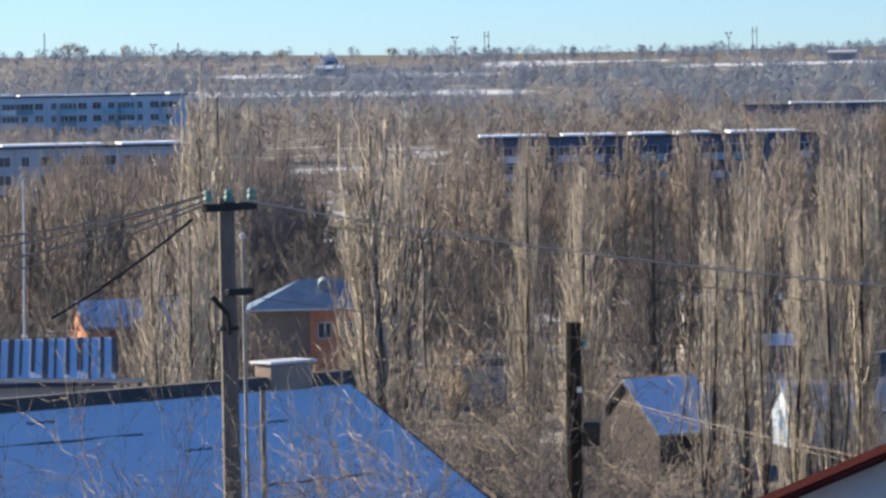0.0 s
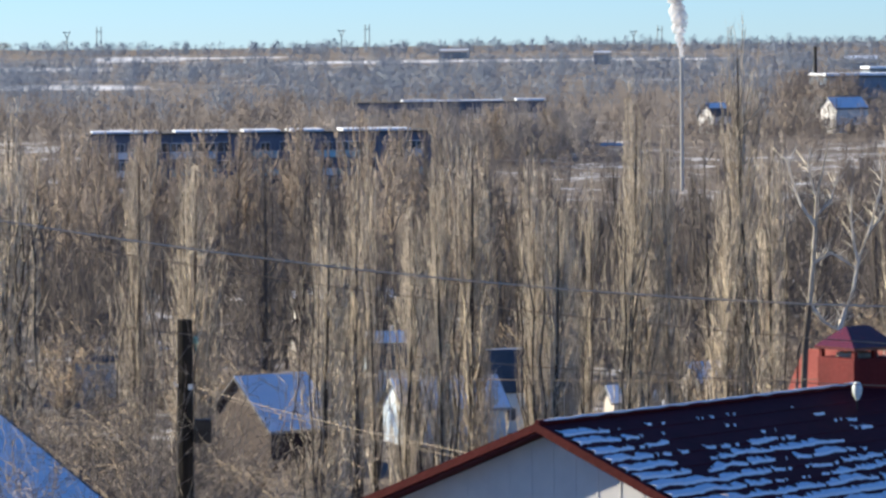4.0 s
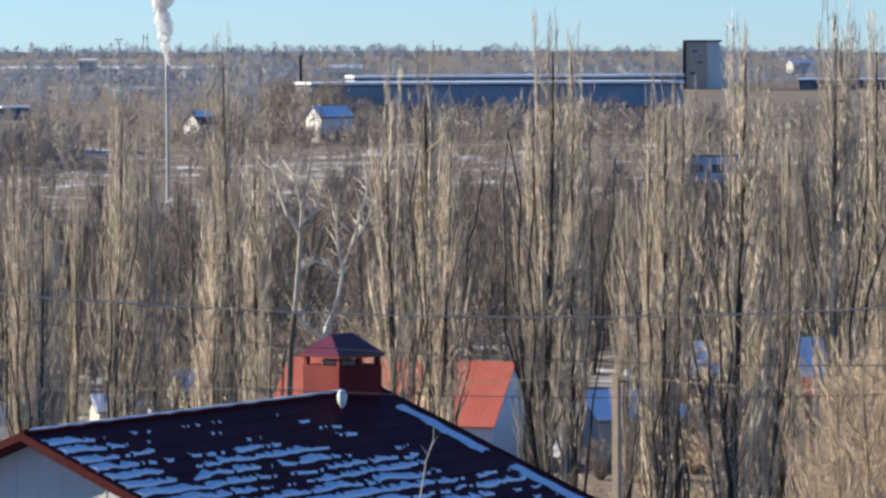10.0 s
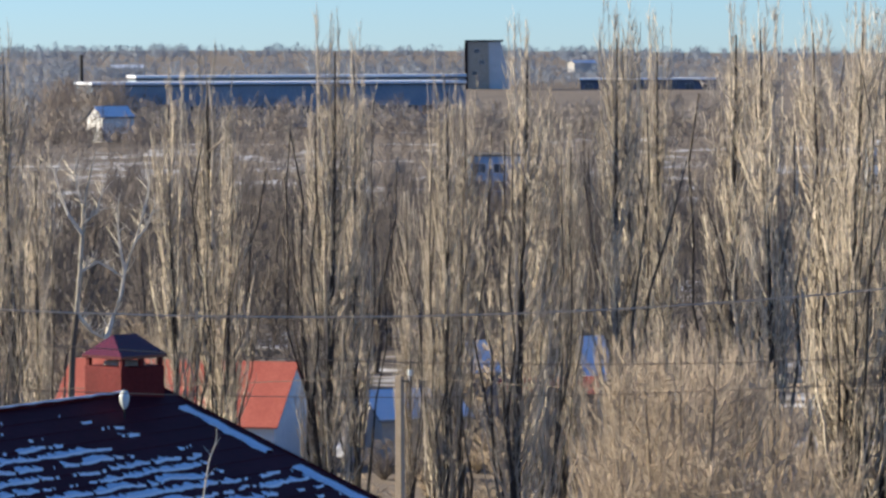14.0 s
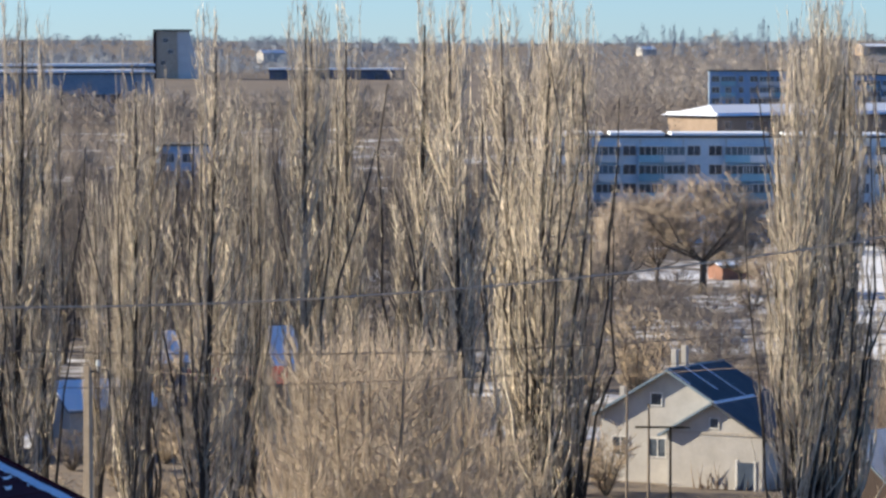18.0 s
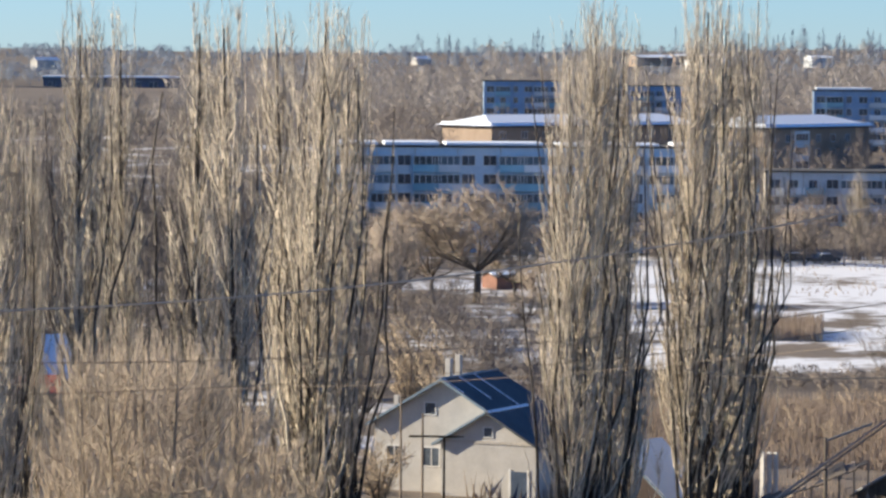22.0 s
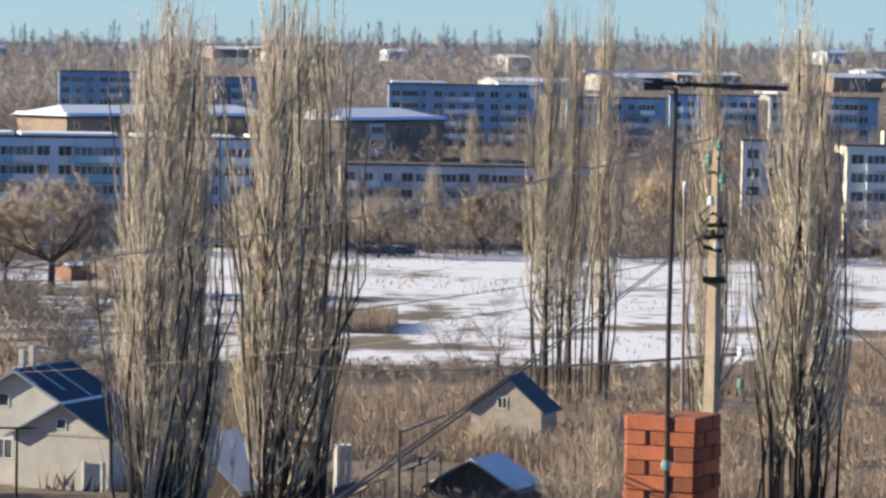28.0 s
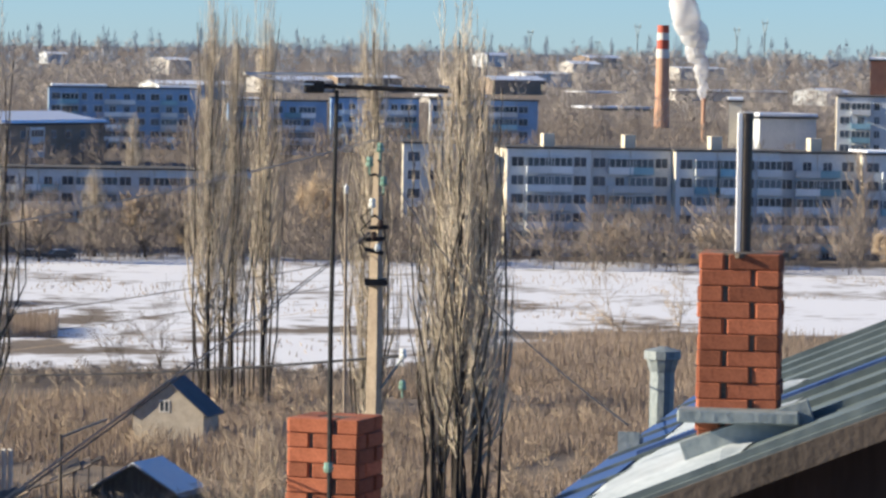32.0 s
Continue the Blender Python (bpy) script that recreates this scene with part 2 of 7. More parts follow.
def mesh_of(name, bm, material):
    bm.normal_update()
    me = bpy.data.meshes.new(name)
    bm.to_mesh(me)
    bm.free()
    for x in (material if isinstance(material, (list, tuple)) else (material,)):
        me.materials.append(x)
    return me


def part(name, bm, material, parent, label=""):
    return link(name, mesh_of(name, bm, material), parent, label)


def base(name, m, label, category, group="", kind=""):
    e = new(name)
    e.empty_display_size = 0.3
    e.matrix_basis = m
    return tagged(e, label, category, group, kind)


def box(bm, x0, y0, z0, x1, y1, z1, m=None, bevel=0.0):
    made = bmesh.ops.create_cube(bm, size=1)["verts"]
    t = Matrix.Translation(((x0 + x1) / 2, (y0 + y1) / 2, (z0 + z1) / 2)) @ Matrix.Diagonal((x1 - x0, y1 - y0, z1 - z0, 1))
    bmesh.ops.transform(bm, matrix=(m @ t) if m else t, verts=made)
    if bevel:
        edges = {e for v in made for e in v.link_edges}
        bmesh.ops.bevel(bm, geom=list(edges), offset=bevel, segments=1, affect="EDGES")
    return bm


def solid(bm, profile, depth, m):
    """A polygon in the x-z plane of m, given thickness along its y."""
    a = [bm.verts.new(m @ Vector((x, 0, z))) for x, z in profile]
    b = [bm.verts.new(m @ Vector((x, depth, z))) for x, z in profile]
    bm.faces.new(a), bm.faces.new(b[::-1])
    for i in range(len(a)):
        j = (i + 1) % len(a)
        bm.faces.new((a[j], a[i], b[i], b[j]))
    bmesh.ops.recalc_face_normals(bm, faces=bm.faces)
    return bm


def tube(bm, pts, radii, sides=8, cap=True):
    """A tube through points, with a radius at each."""
    rings = []
    for i, p in enumerate(pts):
        p = Vector(p)
        d = (Vector(pts[min(i + 1, len(pts) - 1)]) - Vector(pts[max(i - 1, 0)])).normalized()
        side = d.cross(Vector((0, 0, 1)) if abs(d.z) < 0.95 else Vector((1, 0, 0))).normalized()
        up = side.cross(d)
        r = float(radii[i] if isinstance(radii, (list, tuple)) else radii)
        rings.append([bm.verts.new(p + r * (math.cos(a) * side + math.sin(a) * up)) for a in (2 * math.pi * k / sides for k in range(sides))])
    for a, b in zip(rings, rings[1:]):
        for k in range(sides):
            bm.faces.new((a[k], a[(k + 1) % sides], b[(k + 1) % sides], b[k]))
    if cap:
        bm.faces.new(rings[0][::-1]), bm.faces.new(rings[-1])
    return bm


def lathe(bm, profile, sides=12, at=(0, 0, 0)):
    return tube(bm, [(at[0], at[1], at[2] + z) for r, z in profile], [max(r, 0.001) for r, z in profile], sides)


def spot(bearing, dist, drop=None, z=0.0):
    """A place on the plan: thousandths of a radian to the right of the first view, metres off, and either the
    thousandths by which it lies under eye level or its height."""
    a = bearing / 1000
    return Vector((dist * math.sin(a), dist * math.cos(a), EYE - drop * dist / 1000 if drop is not None else z))


HILL = ((0, 21.0), (30, 20.6), (60, 19.6), (90, 16.5), (120, 12), (160, 6.5), (200, 2.6), (240, 0.4), (270, 0.0), (600, 0.0),
        (700, 2.2), (800, 6.0), (1000, 9.5), (1300, 14), (1700, 19), (2300, 25), (3000, 29.4), (3600, 31.2), (4800, 30))


def ground_z(x, y):
    d = math.hypot(x, y)
    z = float(np.interp(d, [a for a, _ in HILL], [b for _, b in HILL]))
    b = math.atan2(x, y)
    far = min(max((d - 900) / 1800, 0), 1)
    z += far * (noise.noise((x / 420, y / 420, 0)) * 2.6 + (-3.5 * math.exp(-((b - 0.37) / 0.1) ** 2)) + 4.5 * math.exp(-((b + 0.13) / 0.09) ** 2) + 2.0 * math.exp(-((b - 0.6) / 0.09) ** 2))
    if 150 < d < 900:
        z += 0.25 * noise.noise((x / 30, y / 30, 3))
    return z

# ---- ground: one sheet from the hill to the far steppe ----
def step_in(v, a, b):
    return min(max((v - a) / (b - a), 0), 1)


def make_ground():
    bear = [math.radians(a) for a in list(range(-180, -12, 8)) + [-12 + 0.5 * k for k in range(120)] + list(range(48, 180, 8))]
    rings = [0, 8, 16, 30, 45, 60, 80, 100, 120, 140, 160, 180, 200, 220, 240] + list(range(250, 700, 9)) + list(range(700, 1500, 40)) + list(range(1500, 2500, 40)) + list(range(2500, 3700, 110)) + [4000, 4400, 4850]
    verts, cover = [], []
    for d in rings:
        for b in bear:
            x, y = d * math.sin(b), d * math.cos(b)
            verts.append((x, y, ground_z(x, y)))
            m = b * 1000
            near = 366 + 62 * step_in(m, 590, 650)
            lake = 0.66 * step_in(d, near, near + 9) * (1 - step_in(d, 575, 600)) * step_in(m, 425, 470) * (1 - 0.75 * (abs(d - 428) < 6 and m > 560)) * (1 - 0.5 * (390 < d < 470 and 485 < m < 560 and noise.noise((m / 9, d / 9, 0)) > 0.1))
            under = (0.47 if 396 < m < 450 else 0.55) * step_in(d, 330, 350) * (1 - step_in(d, 600, 650)) * step_in(m, 380, 430) * (1 - step_in(m, 450, 470))
            slope = 0.27 * step_in(d, 1350, 1500) * (1 - step_in(d, 2500, 2800)) * (1 - step_in(m, 180, 260))
            wood = 0.3 * step_in(d, 255, 300) * (1 - step_in(d, 900, 1200)) * (1 - step_in(m, 430, 460))
            bank = 0.95 * (17 < m < 34) * (2100 < d < 2300) + 0.9 * (34 < m < 56) * (2180 < d < 2260) + 0.8 * (-60 < m < 12) * (abs(d - 1950) < 60) + 0.8 * (-80 < m < 20) * (abs(d - 1480) < 45) + 0.75 * (60 < m < 170) * (abs(d - 2050) < 50)
            cover.append(max(lake, under, slope, wood, bank))
    n, faces = len(bear), []
    for i in range(len(rings) - 1):
        for k in range(n):
            faces.append((i * n + k, i * n + (k + 1) % n, (i + 1) * n + (k + 1) % n, (i + 1) * n + k))
    me = bpy.data.meshes.new("ground")
    me.from_pydata(verts, [], faces)
    me.attributes.new("snow_cover", "FLOAT", "POINT").data.foreach_set("value", cover)
    me.shade_smooth()
    m = mat("winter_ground", (0.1, 0.082, 0.064), (0.21, 0.17, 0.13), 0.95, 0.05, fine=14, bump=0.3, bump_d=0.3, c=(0.28, 0.225, 0.165))
    nd, l = m.node_tree.nodes, m.node_tree.links
    p = nd["Principled BSDF"]
    old = p.inputs["Base Color"].links[0].from_socket
    at, co = nd.new("ShaderNodeAttribute"), nd.new("ShaderNodeTexCoord")
    at.attribute_name = "snow_cover"
    t1, t2 = nd.new("ShaderNodeTexNoise"), nd.new("ShaderNodeTexNoise")
    for t, s in ((t1, 0.045), (t2, 0.3)):
        t.inputs["Scale"].default_value, t.inputs["Detail"].default_value = s, 5
        l.new(co.outputs["Object"], t.inputs["Vector"])
    av = nd.new("ShaderNodeMix")
    av.inputs[0].default_value = 0.4
    l.new(t1.outputs[0], av.inputs[2]), l.new(t2.outputs[0], av.inputs[3])
    s = nd.new("ShaderNodeMath")
    s.operation = "MULTIPLY_ADD"
    s.inputs[1].default_value = 0.42
    l.new(at.outputs["Fac"], s.inputs[0]), l.new(av.outputs[0], s.inputs[2])
    r = nd.new("ShaderNodeValToRGB")
    r.color_ramp.elements[0].position, r.color_ramp.elements[1].position = 0.66, 0.76
    l.new(s.outputs[0], r.inputs[0])
    mx = nd.new("ShaderNodeMix")
    mx.data_type = "RGBA"
    l.new(r.outputs[0], mx.inputs[0]), l.new(old, mx.inputs[6])
    mx.inputs[7].default_value = (0.74, 0.76, 0.8, 1)
    l.new(mx.outputs[2], p.inputs["Base Color"])
    me.materials.append(m)
    tagged(new("ground", me), "dry brown winter ground with broad patches of snow", "ground", kind="structure")


make_ground()


# ---- houses ----
def window_mesh(name, w, h, bars):
    """A frame with its bars, standing 3 cm proud of a wall in the x-z plane that faces -y."""
    bm, f = bmesh.new(), 0.07
    box(bm, -w / 2, -0.05, 0, w / 2, 0.02, f), box(bm, -w / 2, -0.05, h - f, w / 2, 0.02, h)
    box(bm, -w / 2, -0.05, f, -w / 2 + f, 0.02, h - f), box(bm, w / 2 - f, -0.05, f, w / 2, 0.02, h - f)
    for k in range(1, bars):
        x = -w / 2 + w * k / bars
        box(bm, x - 0.035, -0.045, f, x + 0.035, 0.02, h - f)
    return mesh_of(name, bm, FRAME)


def pane_mesh(name, w, h):
    bm = bmesh.new()
    box(bm, -w / 2 + 0.06, -0.012, 0.06, w / 2 - 0.06, 0.004, h - 0.06)
    return mesh_of(name, bm, GLASS)


WINDOWS = {}


def put_window(parent, m, w=1.3, h=1.4, bars=2):
    key = (w, h, bars)
    if key not in WINDOWS:
        WINDOWS[key] = window_mesh("window", w, h, bars), pane_mesh("pane", w, h)
    win = link("window", WINDOWS[key][0], parent, m=m)
    link("pane", WINDOWS[key][1], win)
    return win


def slope_slab(bm, x0, x1, half, pitch, ridge, thick, side):
    """One slope of a gable roof; side -1 falls to -y, 1 to +y. half: the run to the eave."""
    run = half
    z = ridge - run * math.tan(pitch)
    m = Matrix(((0, 1, 0, x0), (side, 0, 0, 0), (0, 0, 1, 0), (0, 0, 0, 1)))
    return solid(bm, [(0, ridge), (run, z), (run, z - thick), (0, ridge - thick)], x1 - x0, m)


def gable_house(name, centre, heading, length, width, ridge, pitch, label, wall, roof, snow=(0, 0), eave=0.4, verge=0.35, trim=None, gable=None, group="", fascia=0.16, foot=None, cap=0.09):
    """A house with a ridge along its x; centre: its middle on the plan; ridge: the ridge's height in the world. Returns it with its wall height."""
    g = (ground_z(centre[0], centre[1]) if foot is None else foot) - 0.3
    h = base(name, pose(centre[0], centre[1], g, 0, 0, heading), label, "house", group)
    top, p = ridge - g, radians(pitch)
    wall_top = top - width / 2 * math.tan(p) - 0.12
    t = 0.3
    for y0, y1 in ((-width / 2, -width / 2 + t), (width / 2 - t, width / 2)):
        part("wall", box(bmesh.new(), -length / 2, y0, 0, length / 2, y1, wall_top), wall, h)
    for x0, x1 in ((-length / 2, -length / 2 + t), (length / 2 - t, length / 2)):
        part("wall", box(bmesh.new(), x0, -width / 2 + t, 0, x1, width / 2 - t, wall_top), wall, h)
        w2 = width / 2
        part("gable", solid(bmesh.new(), [(-w2, wall_top), (w2, wall_top), (0, wall_top + w2 * math.tan(p))], x1 - x0, Matrix(((0, 1, 0, x0), (1, 0, 0, 0), (0, 0, 1, 0), (0, 0, 0, 1)))), gable or wall, h)
    for side, amount in zip((-1, 1), snow):
        part("roof_slope", slope_slab(bmesh.new(), -length / 2 - verge, length / 2 + verge, width / 2 + eave, p, top, 0.1, side), roof, h)
        if amount:
            part("snow_layer", slope_slab(bmesh.new(), -length / 2 - verge + 0.1, length / 2 + verge - 0.1, (width / 2 + eave) * amount, p, top + 0.09, 0.085, side), SNOW, h, "smooth layer of snow")
    if trim:
        for x in (-length / 2 - verge - 0.03, length / 2 + verge):
            for side in (-1, 1):
                bm = bmesh.new()
                half = width / 2 + eave
                m = Matrix(((0, 1, 0, x), (side, 0, 0, 0), (0, 0, 1, 0), (0, 0, 0, 1)))
                z = top - half * math.tan(p)
                part("verge_board", solid(bm, [(0, top + 0.03), (half, z + 0.03), (half, z - fascia), (0, top - fascia)], 0.03, m), trim, h)
        bm = bmesh.new()
        tube(bm, [(-length / 2 - verge, 0, top + 0.02), (length / 2 + verge, 0, top + 0.02)], cap, 6)
        part("ridge_cap", bm, trim, h)
    h["wall_top"] = wall_top
    return h


def stovepipe(house, x, y, z0, z1, r, material, name="flue"):
    bm = bmesh.new()
    lathe(bm, [(r, z0), (r, z1 - 0.1), (r * 1.25, z1 - 0.1), (r * 1.25, z1), (r * 0.7, z1)], 8, (x, y, 0))
    return part(name, bm, material, house)


def brick_stack(name, at, turn, top, courses, label, across=0.38, cut=None):
    """A square chimney of single bricks, a brick and a half wide, laid course by course round a core."""
    ch = base(name, pose(at[0], at[1], top - courses * 0.075, 0, 0, turn), label, "chimney")
    w = across / 2
    core = part("mortar_core", box(bmesh.new(), -w + 0.012, -w + 0.012, 0, w - 0.012, w - 0.012, courses * 0.075 - 0.006), MORTAR, ch)
    long_, short = (mesh_of("brick", box(bmesh.new(), -a / 2, -0.06, 0, a / 2, 0.06, 0.0725, bevel=0.005), BRICK) for a in (0.234, 0.106))
    for c in range(courses):
        z = c * 0.075
        for side in range(4):
            r = Matrix.Rotation(math.pi / 2 * side, 4, "Z")
            pair = ((-w + 0.125, long_), (-w + 0.25 + 0.01 + 0.06, short)) if c % 2 else ((-w + 0.06, short), (-w + 0.12 + 0.01 + 0.125, long_))
            for x, me in pair:
                off = random.uniform(-0.007, 0.005)
                link("brick", me, ch, m=r @ Matrix.Translation((x, -w + 0.06 + off, z)) @ Matrix.Rotation(random.uniform(-0.02, 0.02), 4, "Z"))
    return ch


# the house under the pan's start: snow on a low-pitched sheet roof, with a stubby chimney
def left_house():
    c, hd = Vector((-1.23, 47.9)), radians(40)
    mid = c - 6.0 * Vector((math.cos(hd), math.sin(hd)))
    h = gable_house("snowy_house", mid, 40, 11.4, 8.4, 26.05, 25.5, "low house with snow-covered sheet roof and dark ridge", PLASTER, SLATE, snow=(0.97, 0.9), trim=TAR, foot=20, cap=0.17)
    top = 26.05 - (20 - 0.3)
    t = math.tan(radians(25.5))
    # Dark lines stand for bare gaps and for shaded relief in the snow.
    for k, (x0, x1, y) in enumerate(((-5.2, -1.6, 0.7), (-1.2, 2.4, 0.8), (3.2, 4.9, 2.0), (-3.9, -3.4, 0.45), (-0.6, 0.1, 1.35), (1.1, 1.5, 0.4), (2.7, 3.1, 1.2), (4.2, 4.5, 0.8), (0.6, 1.9, 2.3))):
        bm = bmesh.new()
        pts = [(x0 + (x1 - x0) * i / 8, -y - 0.02 * math.sin(i * 2.3 + k), 0) for i in range(9)]
        tube(bm, [(a, b, top + 0.085 + b * t) for a, b, _ in pts], [0.008 + 0.016 * abs(math.sin(i * 2.1 + k)) for i in range(9)], 5)
        part("bare_seam", bm, TAR, h, "thin dark line in the snow")
    bm = bmesh.new()
    box(bm, 4.75, -0.19, top - 0.6, 5.38, 0.16, top + 0.32, bevel=0.02)
    ch = part("chimney", bm, BROWN_BRICK, h, "short brown chimney with pale slab")
    part("lid", box(bmesh.new(), 4.71, -0.23, top + 0.32, 5.42, 0.2, top + 0.35, bevel=0.008), SIDING, ch)
    return h


left_house()


def red_house():
    n, hd = Vector((5.85, 47.64)), radians(43)
    u = Vector((math.cos(hd), math.sin(hd)))
    length = 7.3
    mid = n + u * (length / 2 + 0.1)
    h = gable_house("red_roofed_house", mid, 43, length - 0.3, 8.4, 25.4, 21, "house with dark red metal tile roof and white siding", SIDING, METAL_RED, trim=TRIM_RED, gable=SIDING, foot=20, verge=0.3, fascia=0.075, cap=0.045)
    top = 25.4 - 19.7
    return h, mid, u, top


RED, RED_MID, RED_U, RED_TOP = red_house()


def clad_chimney():
    at = spot(202.5, 53.7, z=0)
    ch = base("clad_chimney", pose(at.x, at.y, 25.0, 0, 0, 29), "red sheet-clad chimney with a little hipped cap", "chimney")
    z1 = EYE - 0.0788 * 53.7 - 25.0
    part("shaft", box(bmesh.new(), -0.385, -0.385, -0.6, 0.385, 0.385, z1, bevel=0.01), BOX_RED, ch)
    for x in (-0.34, 0, 0.34):
        for y in (-0.34, 0.34):
            part("cap_post", box(bmesh.new(), x - 0.03, y - 0.03, z1, x + 0.03, y + 0.03, z1 + 0.16), BOX_RED, ch)
    part("flue_liner", box(bmesh.new(), -0.2, -0.2, z1, 0.2, 0.2, z1 + 0.06), CONCRETE, ch)
    bm = bmesh.new()
    z2 = z1 + 0.15
    ring = [bm.verts.new((x, y, z2)) for x, y in ((-0.41, -0.41), (0.41, -0.41), (0.41, 0.41), (-0.41, 0.41))]
    low = [bm.verts.new((v.co.x, v.co.y, z2 - 0.04)) for v in ring]
    a, b = bm.verts.new((-0.2, 0, z2 + 0.27)), bm.verts.new((0.2, 0, z2 + 0.27))
    bm.faces.new((ring[0], ring[1], b, a)), bm.faces.new((ring[1], ring[2], b)), bm.faces.new((ring[2], ring[3], a, b)), bm.faces.new((ring[3], ring[0], a))
    for k in range(4):
        bm.faces.new((low[k], low[(k + 1) % 4], ring[(k + 1) % 4], ring[k]))
    bm.faces.new(low[::-1])
    bmesh.ops.recalc_face_normals(bm, faces=bm.faces)
    part("cap", bm, CAP_RED, ch)


clad_chimney()


# the sheet-metal roof and the two brick chimneys close by
def near_house():
    p = radians(22.4)
    e, nrm = Vector((0.707, 0.707)), Vector((0.707, -0.707))
    near, far = Vector((10.1, 14.15)), Vector((16.36, 20.39))
    length = (far - near).length
    w = 9.0
    mid = (near + far) / 2 + nrm * (w / 2)
    ridge = 27.77 + w / 2 * math.tan(p)
    h = gable_house("metal_roofed_house", mid, 45, length - 1.0, w - 0.8, ridge, 22.4, "house with grey-green standing seam metal roof and dark boarded gable", BROWN_DARK, ROOF_GREEN, trim=None, verge=0.5, foot=21)
    top = ridge - 20.7
    m = Matrix(((0, 1, 0, -length / 2), (1, 0, 0, 0), (0, 0, 1, 0), (0, 0, 0, 1)))
    r0, r1 = w / 2 - 0.3, w / 2 + 0.01
    part("eave_strip", solid(bmesh.new(), [(r0, top - r0 * math.tan(p) + 0.012), (r1, top - r1 * math.tan(p) + 0.012), (r1, top - r1 * math.tan(p) - 0.1), (r0, top - r0 * math.tan(p) - 0.02)], length, m), BLUE_EAVE_AND_SHADOW, h, "blue painted eave strip")
    # Added blue strip up the slope stands for a shadow on the metal.
    m2 = Matrix(((0, 1, 0, -length / 2 + 3.45), (1, 0, 0, 0), (0, 0, 1, 0), (0, 0, 0, 1)))
    part("blue_batten", solid(bmesh.new(), [(1.0, top - 1.0 * math.tan(p) + 0.05), (r0, top - r0 * math.tan(p) + 0.05), (r0, top - r0 * math.tan(p) - 0.01), (1.0, top - 1.0 * math.tan(p) - 0.01)], 0.16, m2), BLUE_EAVE_AND_SHADOW, h, "blue band standing for a shadow on the roof")
    for side in (1,):
        for k in range(int(length / 1.1) + 1):
            x = -length / 2 + 0.05 + 1.1 * k
            m = Matrix(((0, 1, 0, x), (side, 0, 0, 0), (0, 0, 1, 0), (0, 0, 0, 1)))
            run = w / 2 - 0.02
            part("standing_seam", solid(bmesh.new(), [(0.05, top + 0.03), (run, top - run * math.tan(p) + 0.03), (run, top - run * math.tan(p) - 0.01), (0.05, top - 0.01)], 0.03, m), ROOF_GREEN, h)
    m = Matrix(((0, 1, 0, -length / 2 - 0.04), (1, 0, 0, 0), (0, 0, 1, 0), (0, 0, 0, 1)))
    z = top - w / 2 * math.tan(p)
    part("verge_board", solid(bmesh.new(), [(0, top - 0.02), (w / 2, z - 0.02), (w / 2, z - 0.14), (0, top - 0.14)], 0.035, m), BOARD, h, "weathered wooden verge board")
    return h


near_house()
at = spot(687.5, 18.5)
brick_stack("brick_chimney", at, -39.4 - 3, EYE - 0.048 * 18.5, 17, "tall orange-red brick chimney with steel flue")
at = spot(585.5, 19.9)
brick_stack("brick_chimney", at, -33.5 - 20, EYE - 0.0915 * 19.9, 22, "orange-red brick chimney with an aerial mast")

# ---- apartment blocks across the valley ----
def balcony_meshes():
    bm = bmesh.new()
    box(bm, -1.9, -1.0, 0, 1.9, 0.05, 0.14), box(bm, -1.9, -1.0, 0.14, 1.9, -0.93, 1.1)
    box(bm, -1.9, -0.93, 0.14, -1.83, 0, 1.1), box(bm, 1.83, -0.93, 0.14, 1.9, 0, 1.1)
    rail = mesh_of("balcony", bm, BALCONY)
    bm = bmesh.new()
    box(bm, -1.85, -0.96, 1.1, 1.85, -0.9, 2.35), box(bm, -1.85, -0.9, 1.1, -1.79, 0, 2.35), box(bm, 1.79, -0.9, 1.1, 1.85, 0, 2.35)
    glaze = mesh_of("balcony_glazing", bm, GLAZING)
    bm = bmesh.new()
    for k in range(5):
        x = -1.85 + 3.7 * k / 4
        box(bm, x - 0.05, -0.99, 1.1, x + 0.05, -0.965, 2.35)
    box(bm, -1.9, -1.0, 2.35, 1.9, 0, 2.45)
    rail2 = rail.copy()
    rail2.materials.clear()
    rail2.materials.append(BALCONY_BLUE)
    return rail, rail2, glaze, mesh_of("glazing_frame", bm, FRAME)


RAIL, RAIL_BLUE, GLAZE, BARS = balcony_meshes()


